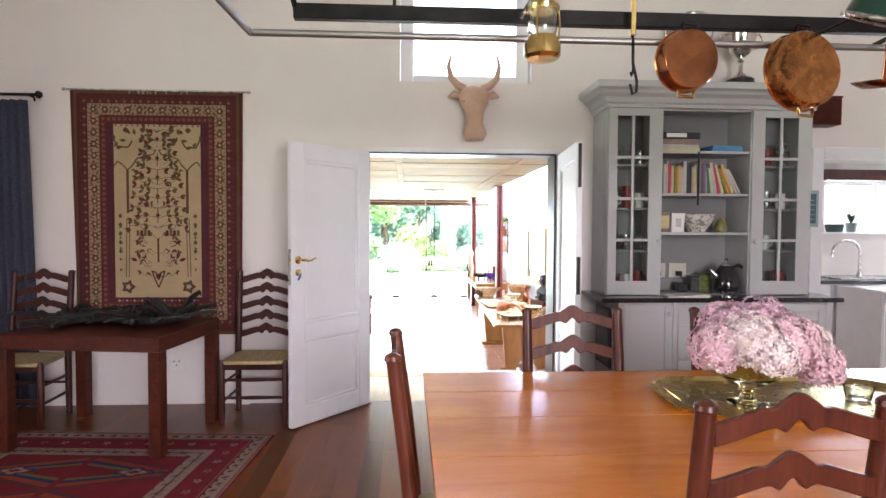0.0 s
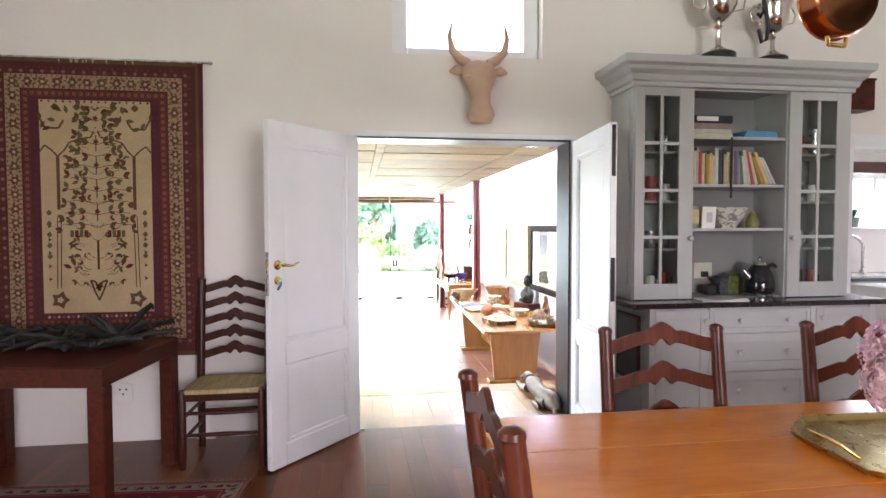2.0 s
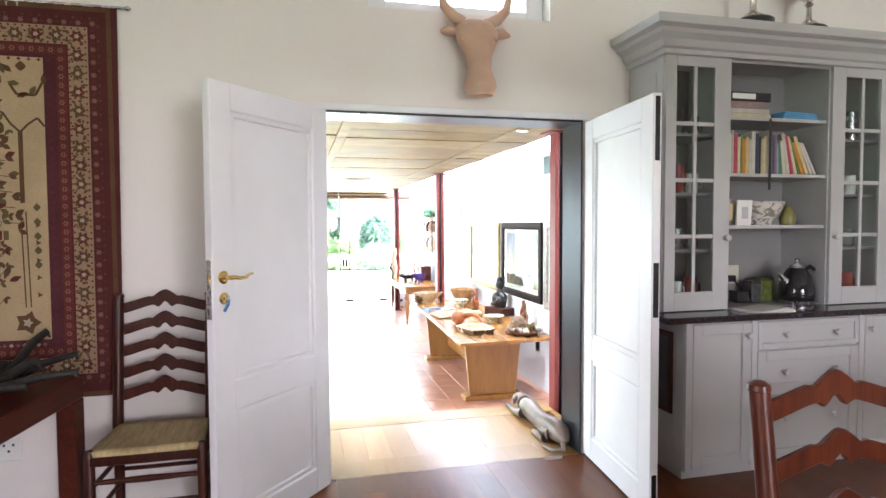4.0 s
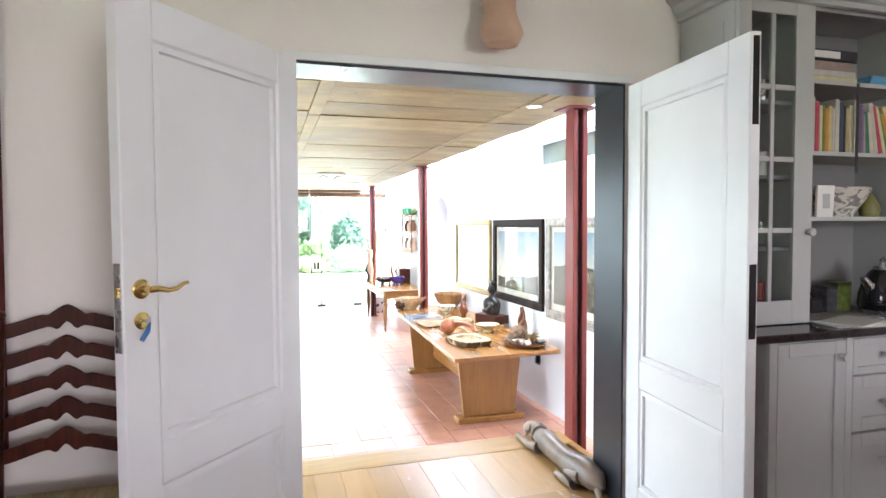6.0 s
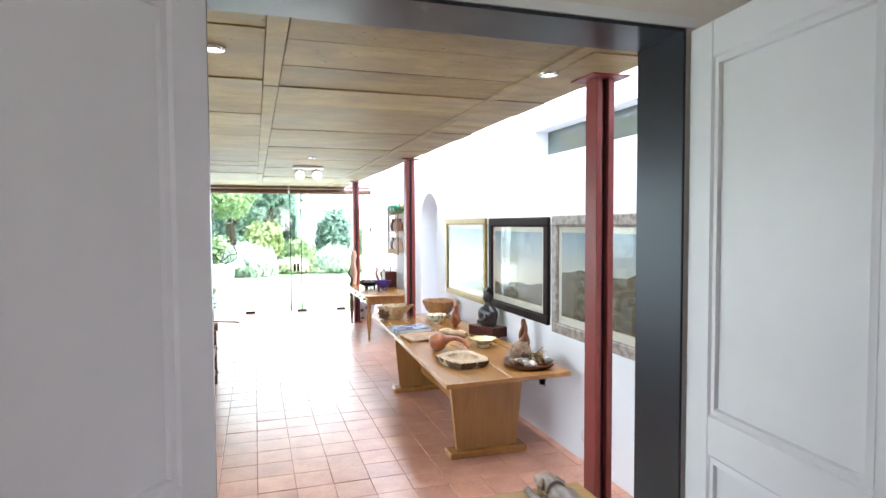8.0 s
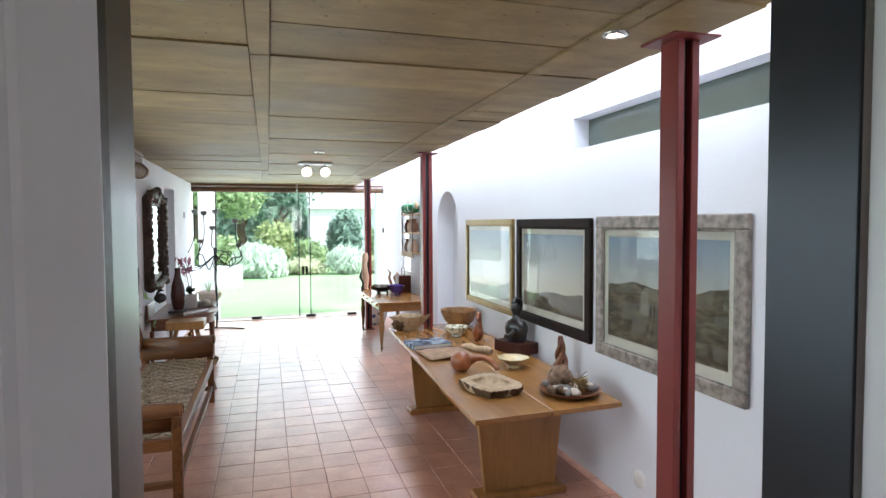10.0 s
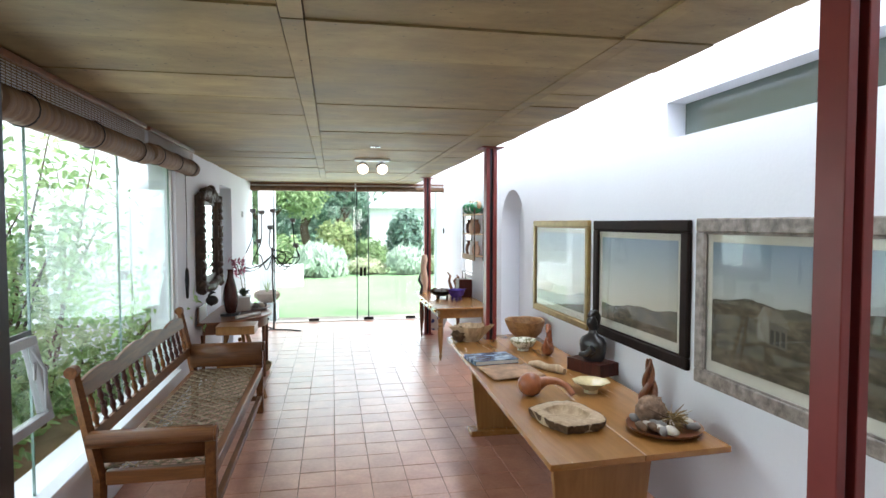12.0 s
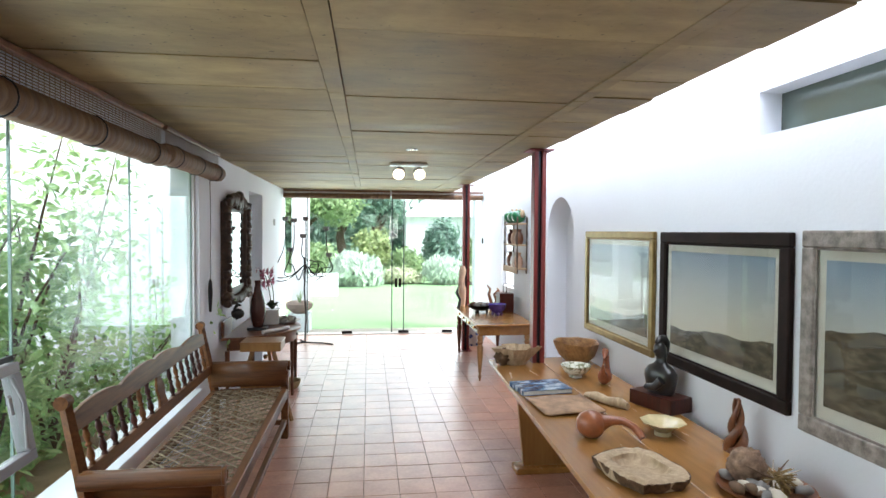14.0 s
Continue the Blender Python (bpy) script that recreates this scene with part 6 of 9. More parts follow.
x = 2.235
for k in range(34):
    w = rnd.uniform(0.011, 0.027)
    h = rnd.uniform(0.20, 0.265) - (0.015 if k > 17 else 0)
    lean = 0 if k < 18 else min(30, (k - 17) * 2.6)
    if x + w > 2.89:
        break
    book(pose(x, 5.25, 0.9205 + 0.7955, 0, 0, 0) @ pose(0, 0, 0, 0, -lean, 0), w, h, 0.17, BOOKM[k % len(BOOKM)], "upright book in a crowded row, leaning" if lean else "upright book in a crowded row")
    x += w * 1.02 + (0.011 * math.sin(radians(lean)) * 2 if lean else 0.001)
z = 1.1255
for k, (w, h, mat) in enumerate(((0.30, 0.022, BOOKM[4]), (0.29, 0.028, BOOKM[9]), (0.0, 0, None), (0.30, 0.05, BOOKM[11]))):
    if not mat:
        z += 0.045
        part("binder_edge", box(0, 0.28, 0, 0.2, 0, 0.044, 0.002), BOOKM[15], thing("file_box", pose(2.24, 5.26, 0.9205 + z - 0.045), "flat grey box file lying on the shelf", "file"))
        continue
    b = thing("book", pose(2.24, 5.25, 0.9205 + z), "thick book lying flat on the shelf", "book", "books on the dresser")
    part("cover", box(0, w, 0, 0.2, 0, h, 0.002), mat, b)
    if h > 0.04:
        part("spine_label", box(0.03, 0.19, -0.0012, 0, 0.01, 0.042), WHITE, b, "white spine label")
    z += h + 0.001
for k in range(3):
    b = thing("magazine", pose(2.635 + 0.008 * k, 5.26, 0.9205 + 1.1255 + k * 0.0165, 0, 0, 3 * k), "blue-covered magazine in a low pile", "magazine", "blue magazines")
    part("cover", box(0, 0.26, 0, 0.19, 0, 0.016, 0.002), plain("sky_blue_cover", (0.10, 0.30, 0.52), 0.4), b)
d = on_shelf("ribbon", 2.52, 5.231, 0.70, "dark ribbon hanging over the shelf edge", "ribbon")
part("ribbon", box(-0.008, 0.008, -0.003, 0.0, 0.0, 0.42), BLACK, d)
# shelf with frames and bowl
d = on_shelf("photo_frame", 2.285, 5.30, 0.49, "small silver photo frame", "photo frame")
part("frame", box(-0.06, 0.06, 0, 0.015, 0, 0.16, 0.004), SILVER, d)
part("photo", box(-0.04, 0.04, -0.0015, -0.0003, 0.03, 0.13), CREAM, d)
d = on_shelf("card_frame", 2.385, 5.27, 0.49, "small white card in a frame", "card")
part("card", prism([(-0.055, 0), (0.045, 0), (0.055, 0.15), (-0.05, 0.15)], 0.012), WHITE, d)
part("sketch", box(-0.02, 0.025, -0.001, 0, 0.04, 0.11), plain("faint_drawing", (0.45, 0.46, 0.46), 0.8), d)
d = on_shelf("patterned_bowl", 2.585, 5.38, 0.49, "white ceramic bowl with dark floral painting", "bowl")
FLORAL = Mat("dark_floral_glaze", 0.2)
FLORAL.colour(FLORAL.ramp(FLORAL.noise(FLORAL.coords((1, 1, 1.3)), 21, 3, 0.5, 1.5), (0.0, (0.16, 0.14, 0.13)), (0.43, (0.3, 0.28, 0.25)), (0.48, (0.66, 0.63, 0.57))))
part("bowl", lathe([(0, 0.0), (0.07, 0.0), (0.075, 0.02), (0.12, 0.08), (0.145, 0.14), (0.14, 0.145), (0.11, 0.08), (0.06, 0.03), (0, 0.03)], 28), FLORAL.m, d)
d = on_shelf("pear_jar", 2.78, 5.36, 0.49, "small olive-green pear-shaped jar", "jar")
part("jar", lathe([(0, 0), (0.04, 0.0), (0.05, 0.04), (0.03, 0.09), (0.012, 0.12), (0, 0.125)], 16), plain("olive_glaze", (0.20, 0.19, 0.06), 0.3), d)
# counter things
d = thing("kettle", pose(2.80, 5.30, 0.9255), "shiny black electric kettle with chrome trim", "kettle")
part("base_ring", lathe([(0, 0), (0.095, 0.0), (0.098, 0.02), (0, 0.02)], 24), STEEL, d)
part("body", lathe([(0.098, 0.0205), (0.104, 0.04), (0.10, 0.10), (0.08, 0.17), (0.055, 0.21), (0.045, 0.22), (0, 0.222)], 28), Mat("black_enamel", 0.08, 0, 0.6).colour((0.012, 0.012, 0.014)).m, d)
part("lid", lathe([(0.046, 0.2205), (0.04, 0.235), (0.015, 0.245), (0.01, 0.26), (0.017, 0.275), (0, 0.285)], 18), STEEL, d)
part("handle", tube([(0.05, 0, 0.20), (0.10, 0, 0.225), (0.145, 0, 0.20), (0.16, 0, 0.14), (0.155, 0, 0.09)], [0.012, 0.014, 0.014, 0.013, 0.010], 10), BLACK, d)
part("spout", tube([(-0.07, 0, 0.13), (-0.115, 0, 0.17), (-0.13, 0, 0.185)], [0.03, 0.018, 0.014], 10), STEEL, d)
d = thing("papers", pose(2.40, 5.13, 0.9205), "loose white papers on the counter", "paper")
for k in range(4):
    part("sheet", box(-0.16, 0.14, -0.09, 0.09, k * 0.004, k * 0.004 + 0.003), WHITE, d).matrix_basis = pose(0, 0, 0, 0, 0, (k - 1) * 9)
for k, (x, w, h, c) in enumerate(((2.255, 0.05, 0.20, (0.06, 0.09, 0.2)), (2.60, 0.07, 0.13, (0.05, 0.05, 0.055)), (2.68, 0.09, 0.15, (0.10, 0.13, 0.03)), (2.50, 0.08, 0.07, (0.02, 0.02, 0.02)))):
    d = thing(("tea_tin", "small_radio", "biscuit_tin", "charger")[k], pose(x, 5.44, 0.925), ("tall blue patterned tin", "small black radio", "green and black tin", "black plug charger")[k] + " at the back of the counter", ("tin", "radio", "tin", "charger")[k])
    part("body", box(-w / 2, w / 2, -0.04, 0.04, 0, h, 0.006), plain("tin_paint", c, 0.3, 0.5, 0.5, 30), d)
    part("lid", box(-w / 2 - 0.001, w / 2 + 0.001, -0.041, 0.041, h * 0.86, h + 0.002, 0.004), plain("tin_lid", tuple(v * 0.6 for v in c), 0.3), d)
for x in (2.34, 2.52):
    s = thing("wall_socket", pose(x, 5.56, 1.09), "cream wall socket behind the dresser shelves", "socket", "wall sockets")
    part("plate", box(-0.075, 0.075, -0.008, 0, -0.06, 0.06, 0.003), plain("cream_socket", (0.6, 0.58, 0.48), 0.4), s)
    part("plug", box(-0.02, 0.025, -0.045, -0.0082, -0.045, -0.005, 0.004), BLACK, s)
part("cable", tube([(2.52, 5.515, 1.06), (2.53, 5.45, 1.0), (2.56, 5.42, 0.94), (2.62, 5.40, 0.93)], 0.004, 6), BLACK, thing("cable", pose(0, 0, 0), "black power cable on the counter", "cable"))
# crockery behind the glass
rnd = random.Random(31)
for x0, x1 in ((1.85, 2.17), (2.99, 3.36)):
    for z, kind in ((0.03, 0), (0.35, 1), (0.68, 2), (1.02, 3)):
        for k in range(3):
            x = x0 + (k + 0.5) * (x1 - x0) / 3
            mat = (plain("red_glaze", (0.30, 0.03, 0.02), 0.3), CLEAR, WHITE, STEEL)[(kind + (k % 2) * (1 if x0 > 2.5 else 2)) % 4]
            h = rnd.uniform(0.11, 0.2)
            d = on_shelf("drinking_glass" if mat is CLEAR else "mug", x, 5.40, z, ("clear drinking glass" if mat is CLEAR else "glazed mug") + " behind the dresser's glass", "glass" if mat is CLEAR else "mug", "crockery in the dresser")
            r = 0.038
            part("body", lathe([(0, 0), (r * 0.85, 0), (r, 0.02), (r, h), (r - 0.004, h), (r - 0.005, 0.01), (0, 0.008)], 14), mat, d)
            if mat is not CLEAR:
                part("handle", tube([(r - 0.004, 0, h * 0.75), (r + 0.025, 0, h * 0.7), (r + 0.025, 0, h * 0.35), (r - 0.004, 0, h * 0.25)], 0.005, 6), mat, d)


def trophy(x, y, h, r, label):
    t = thing("trophy", pose(x, y, 2.5865), label, "trophy", "trophies on the dresser")
    part("base", lathe([(0, 0), (r * 0.95, 0.0), (r * 0.95, 0.045), (r * 0.85, 0.055), (0, 0.055)], 20), EBONY, t)
    part("cup", lathe([(r * 0.6, 0.0555), (r * 0.55, 0.07), (r * 0.16, 0.11), (r * 0.13, h * 0.42), (r * 0.25, h * 0.46), (r * 0.12, h * 0.5), (r * 0.6, h * 0.58), (r * 0.95, h * 0.72), (r * 1.0, h * 0.9), (r * 1.15, h), (r * 1.05, h * 0.985), (r * 0.85, h * 0.72), (0, h * 0.6)], 24), SILVER, t)
    for s in (-1, 1):
        part("handle", tube([(s * r * 0.9, 0, h * 0.68), (s * r * 1.5, 0, h * 0.72), (s * r * 1.65, 0, h * 0.86), (s * r * 1.35, 0, h * 0.97), (s * r * 1.0, 0, h * 0.92)], 0.007, 8), SILVER, t)


trophy(2.47, 5.33, 0.52, 0.125, "tall silver trophy cup on a black base")
trophy(2.92, 5.37, 0.43, 0.11, "silver trophy cup with two handles on a black base")

# ---- ladder-back chairs ----


def slat_outline(w, rise=0.05, depth=0.062):
    top, low = [], []
    n = 36
    for i in range(n + 1):
        u = -1 + 2 * i / n
        arch = rise * (math.cos(u * math.pi * 0.5) ** 1.4)
        bump = 0.022 * math.exp(-(u / 0.17) ** 2) - 0.008 * math.exp(-((abs(u) - 0.30) / 0.06) ** 2)
        top.append((u * w / 2, depth + arch * 0.75 + bump))
        notch = -0.020 * math.exp(-((abs(u) - 0.16) / 0.07) ** 2) + 0.014 * math.exp(-(u / 0.06) ** 2)
        low.append((u * w / 2, arch * 0.8 + notch * 0.8 + 0.012))
    return top + low[::-1]


def ladder_chair(name, slats, label, height=1.06, group="ladder-back dining chairs", seat_mat=RUSH, timber=DARKWOOD):
    """A chair facing +y with its back at y = 0."""
    c = thing(name, pose(0, 0, 0), label, "chair", group)
    w, dpt, sz = 0.42, 0.40, 0.46
    for s in (-1, 1):
        own = tube([(s * w / 2, 0.03, 0), (s * w / 2, 0.035, sz), (s * w / 2, 0.005, 0.75), (s * w / 2, -0.035, height - 0.005)], [0.021, 0.025, 0.024, 0.022], 12)
        lathe([(0.020, 0.0), (0.026, 0.006), (0.024, 0.018), (0.012, 0.026), (0, 0.028)], 10, own, Matrix.Translation((s * w / 2, -0.036, height - 0.012)))
        part("back_post", own, timber, c)
        part("front_leg", lathe([(0.016, 0), (0.022, 0.08), (0.022, sz - 0.01), (0.014, sz + 0.012), (0, sz + 0.014)], 12, None, Matrix.Translation((s * (w / 2 + 0.015), dpt, 0))), timber, c)
        for z in (0.17, 0.30):
            part("side_stretcher", tube([(s * w / 2, 0.05, z), (s * (w / 2 + 0.015), dpt - 0.02, z)], 0.011, 8), timber, c)
    for z in (0.2, 0.33):
        part("front_stretcher", tube([(-w / 2, dpt, z), (0, dpt, z), (w / 2, dpt, z)], [0.010, 0.015, 0.010], 8), timber, c)
    part("back_stretcher", tube([(-w / 2 + 0.02, 0.033, 0.24), (w / 2 - 0.02, 0.033, 0.24)], 0.010, 8), timber, c)
    z0, z1 = (sz + 0.10, height - 0.098)
    for k in range(slats):
        z = z0 + (z1 - z0) * k / (slats - 1)
        y = 0.03 - 0.075 * max(0, (z - sz)) / (height - sz)
        own = prism(slat_outline(w - 0.03, 0.055), 0.016, pose(0, y - 0.012, z), None, 0.003)
        part("slat", own, timber, c)
    own = bmesh.new()
    n = 8
    q = [(-w / 2 + 0.01, 0.03), (w / 2 - 0.01, 0.03), (w / 2 + 0.022, dpt + 0.012), (-w / 2 - 0.022, dpt + 0.012)]
    grid = [[own.verts.new((q[0][0] + (q[3][0] - q[0][0]) * j / n + ((q[1][0] - q[0][0]) + ((q[2][0] - q[3][0]) - (q[1][0] - q[0][0])) * j / n) * i / n, 0.03 + (dpt - 0.018) * j / n, sz + 0.008 - 0.018 * math.sin(i / n * math.pi) * math.sin(j / n * math.pi))) for i in range(n + 1)] for j in range(n + 1)]
    for j in range(n):
        for i in range(n):
            own.faces.new((grid[j][i], grid[j][i + 1], grid[j + 1][i + 1], grid[j + 1][i]))
    own.normal_update()
    smooth(own, 60)
    bmesh.ops.solidify(own, geom=own.faces[:], thickness=0.028)
    part("seat", own, seat_mat, c, "woven rush seat")
    part("seat_rail", box(-w / 2 - 0.01, w / 2 + 0.01, dpt + 0.006, dpt + 0.022, sz - 0.055, sz - 0.016, 0.004), timber, c)
    return c


wall_chair = ladder_chair("ladder_back_chair", 5, "dark wooden ladder-back chair with rush seat against the wall", 1.08, "ladder-back chairs by the wall")
wall_chair.matrix_world = pose(-0.855, 5.44, 0, 0, 0, 180)
copy_thing(wall_chair, pose(-2.55, 5.42, 0, 0, 0, 180))
dine = ladder_chair("ladder_back_chair", 4, "dark reddish ladder-back dining chair pushed under the table", 1.06, timber=CHAIRWOOD)
dine.matrix_world = pose(1.01, 3.36, 0, 0, 0, 180)
copy_thing(dine, pose(1.80, 3.37, 0, 0, 0, 180))
copy_thing(dine, pose(1.10, 2.0, 0, 0, 0, 2))
copy_thing(dine, pose(2.0, 2.0, 0, 0, 0, 0))
copy_thing(dine, pose(0.25, 2.66, 0, 0, 0, -90))

# ---- dining table ----
dt = thing("dining_table", pose(0, 0, 0), "long honey-red wooden dining table of wide planks", "table")
ys = [2.04, 2.36, 2.70, 3.01, 3.315]
for k, (a, b) in enumerate(zip(ys, ys[1:])):
    own = box(0.325, 3.10, a + 0.0013, b - 0.0013, 0.763, 0.80, 0.0012)
    part("plank", own, TABLEWOOD, dt)
part("apron", box(0.43, 3.0, 2.14, 2.165, 0.65, 0.7625, 0.002), TABLEWOOD, dt)
part("apron", box(0.43, 3.0, 3.19, 3.215, 0.65, 0.7625, 0.002), TABLEWOOD, dt)
part("apron", box(0.405, 0.4295, 2.166, 3.189, 0.65, 0.7625, 0.002), TABLEWOOD, dt)
for x in (0.45, 2.98):
    for y in (2.18, 3.17):
        part("leg", lathe([(0.03, 0), (0.035, 0.03), (0.025, 0.06), (0.045, 0.16), (0.05, 0.32), (0.03, 0.38), (0.05, 0.42), (0.035, 0.46), (0.05, 0.49), (0.05, 0.762)], 14, None, Matrix.Translation((x, y, 0))), TABLEWOOD, dt)

tr = thing("brass_tray", pose(1.70, 2.84, 0.8005, 0, 0, -3), "octagonal polished brass tray on the dining table", "tray")
a, b, c = 0.50, 0.27, 0.13
oc = [(-a, -b + c), (-a + c, -b), (a - c, -b), (a, -b + c), (a, b - c), (a - c, b), (-a + c, b), (-a, b - c)]
own = bmesh.new()
rings = []
for s, z in ((0.93, 0.004), (0.96, 0.004), (1.0, 0.022), (1.005, 0.022), (0.965, 0.0), (0.0, 0.0)):
    rings.append([own.verts.new((x * s, y * s, z)) for x, y in oc] if s else None)
own.faces.new(rings[0])
for p, q in zip(rings, rings[1:5]):
    for k in range(8):
        own.faces.new((p[k], p[(k + 1) % 8], q[(k + 1) % 8], q[k]))
own.faces.new(rings[4][::-1])
bmesh.ops.recalc_face_normals(own, faces=own.faces)
part("tray_body", own, metal("hammered_brass", (0.62, 0.50, 0.20), 0.26, 0.25, 0.35), tr)
for s in (-1, 1):
    part("tray_handle", tube([(s * 0.46, -0.07, 0.02), (s * 0.50, -0.06, 0.05), (s * 0.50, 0.06, 0.05), (s * 0.46, 0.07, 0.02)], 0.006, 8), BRASS, tr)
vs = thing("flower_bowl", pose(1.49, 2.80, 0.805), "footed amber glass bowl of pink hydrangeas on the tray", "flowers")
AMBER = glassy("amber_glass", (0.96, 0.87, 0.52))
part("bowl", lathe([(0, 0.0), (0.075, 0.0), (0.072, 0.008), (0.03, 0.018), (0.022, 0.035), (0.034, 0.05), (0.026, 0.06), (0.06, 0.074), (0.105, 0.105), (0.118, 0.145), (0.114, 0.18), (0.108, 0.18), (0.112, 0.145), (0.098, 0.11), (0.05, 0.084), (0, 0.08)], 28), AMBER, vs)
HYD = [plain("hydrangea_pink", (0.80, 0.56, 0.60), 0.6, 0.2, 0.25, 30), plain("hydrangea_blush", (0.86, 0.73, 0.70), 0.6, 0.2, 0.2, 30), plain("hydrangea_mauve", (0.76, 0.52, 0.60), 0.6, 0.2, 0.25, 30)]
rnd = random.Random(9)
heads = [((-0.21, -0.02, 0.20), 0.12), ((-0.07, -0.08, 0.25), 0.13), ((0.05, 0.03, 0.30), 0.14), ((0.10, -0.10, 0.24), 0.13), ((0.23, -0.03, 0.20), 0.13), ((-0.09, 0.09, 0.28), 0.13), ((0.27, -0.10, 0.12), 0.10), ((0.0, -0.14, 0.19), 0.10)]
for k, (cen, r) in enumerate(heads):
    own = bmesh.new()
    cen = Vector((cen[0] * 0.70 + 0.02, cen[1] * 0.85, cen[2] * 0.66 + 0.075))
    r *= 0.76
    for j in range(240):
        u, v = rnd.uniform(-0.75, 1), rnd.uniform(0, 6.283)
        nrm = Vector((math.sqrt(1 - u * u) * math.cos(v), math.sqrt(1 - u * u) * math.sin(v), u))
        p = cen + nrm * r * rnd.uniform(0.84, 1.10)
        t1 = nrm.orthogonal().normalized()
        t1 = Matrix.Rotation(rnd.uniform(0, 6.28), 3, nrm) @ t1
        t2 = nrm.cross(t1)
        s = rnd.uniform(0.010, 0.015)
        for e, f in ((t1, t2), (t2, -t1), (-t1, -t2), (-t2, t1)):
            q = [p + nrm * 0.001, p + (e * 1.1 + f * 0.55) * s + nrm * 0.004, p + (e * 1.45) * s, p + (e * 1.1 - f * 0.55) * s + nrm * 0.004]
            own.faces.new([own.verts.new(w) for w in q])
    lumpy(r * 0.8, r * 0.8, r * 0.75, 0.1, 2, 2, k, own, Matrix.Translation(cen))
    part("flower_head", own, HYD[k % 3], vs, "pink hydrangea head")
d = thing("glass_salt_dish", pose(1.93, 2.82, 0.805), "small clear glass dish on the tray", "dish")
part("dish", lathe([(0, 0.0), (0.04, 0), (0.05, 0.05), (0.046, 0.05), (0.036, 0.01), (0, 0.008)], 18), CLEAR, d)

# ---- low dark table with carved roots ----
ct2 = thing("square_table", pose(-1.73, 4.87, 0, 0, 0, -7.8), "heavy reddish-brown wooden table on square legs", "table")
part("tabletop", box(-0.54, 0.54, -0.40, 0.40, 0.665, 0.76, 0.005), REDWOOD, ct2)
for x in (-0.50, 0.50):
    for y in (-0.36, 0.36):
        part("leg", box(x - 0.04, x + 0.04, y - 0.04, y + 0.04, 0.012 if y < 0 else 0.0, 0.6645, 0.005), REDWOOD, ct2)
rnd = random.Random(17)
GNARL = plain("dark_grey_driftwood", (0.022, 0.021, 0.019), 0.6, 0.3, 0.5, 20, 0.5)
spots = [(0.30, 0.20, 20), (0.14, -0.02, 60), (0.05, 0.20, 150), (-0.12, 0.12, 110), (-0.30, -0.10, 10), (-0.42, 0.15, 75), (-0.25, 0.22, 40), (0.28, 0.02, 130)]
for k, (px, py, rot) in enumerate(spots):
    r0 = thing("driftwood", pose(-1.73, 4.87, 0.7605, 0, 0, -7.8) @ pose(px, py, 0, 0, 0, rot), "twisted dark piece of driftwood on the table", "driftwood", "driftwood on the table")
    for j in range(7):
        a = rnd.uniform(-1.4, 1.4)
        L = rnd.uniform(0.07, 0.20)
        hgt = rnd.uniform(0.01, 0.075) if k else rnd.uniform(0.05, 0.14)
        s = 1 if j % 2 else -1
        pts = [(0, 0, 0.03), (s * L * 0.35, a * 0.12, 0.03 + hgt * 0.3), (s * L * 0.7, a * 0.2, 0.03 + hgt * 0.8), (s * L, a * 0.3, 0.03 + hgt), (s * L * 1.05, a * 0.33 + 0.03, 0.02 + hgt * 0.8)]
        own = tube(pts, [0.026, 0.022, 0.017, 0.014, 0.006], 8)
        for v in own.verts:
            v.co += Vector((noise.noise(v.co * 30), noise.noise(v.co * 30 + Vector((5, 0, 0))), 0.5 * noise.noise(v.co * 25))) * 0.014
            v.co.z = max(v.co.z, 0.001)
        part("branch", own, GNARL, r0)

# ---- ox head above the doors ----
own = bmesh.new()
rings = []
sec = [(0.0, 0.072, 0.06, 0.10), (0.045, 0.094, 0.078, 0.112), (0.085, 0.086, 0.074, 0.106), (0.14, 0.066, 0.07, 0.10), (0.22, 0.075, 0.08, 0.09), (0.30, 0.115, 0.09, 0.08), (0.37, 0.125, 0.085, 0.07), (0.42, 0.10, 0.07, 0.055), (0.44, 0.05, 0.04, 0.05)]
for z, rx, ry, off in sec:
    rings.append([own.verts.new((rx * math.cos(t), -off - 0.35 * (0.44 - z) * 0.3 + ry * math.sin(t), z)) for t in np.linspace(0, 6.283, 21)[:-1]])
for p, q in zip(rings, rings[1:]):
    for k in range(20):
        own.faces.new((p[k], p[(k + 1) % 20], q[(k + 1) % 20], q[k]))
own.faces.new(rings[0][::-1])
own.faces.new(rings[-1])
bmesh.ops.recalc_face_normals(own, faces=own.faces)
own.normal_update()
smooth(own, 60)
for s in (-1, 1):
    tube([(s * 0.10, -0.06, 0.36), (s * 0.16, -0.06, 0.375), (s * 0.205, -0.07, 0.36)], [0.022, 0.034, 0.008], 10, own)
    tube([(s * 0.07, -0.06, 0.42), (s * 0.13, -0.06, 0.45), (s * 0.185, -0.06, 0.51), (s * 0.205, -0.06, 0.60), (s * 0.185, -0.06, 0.70)], [0.034, 0.032, 0.026, 0.018, 0.006], 10, own)
    lumpy(0.022, 0.018, 0.014, 0.05, 1, 2, 0, own, Matrix.Translation((s * 0.088, -0.145, 0.31)))
    lumpy(0.014, 0.010, 0.010, 0.05, 1, 2, 0, own, Matrix.Translation((s * 0.04, -0.205, 0.035)))
ox = part("ox_head_sculpture", own, OX)
ox.matrix_world = pose(0.785, YD, 2.135)
tagged(ox, "smooth clay-coloured ox head sculpture on the wall", "sculpture")

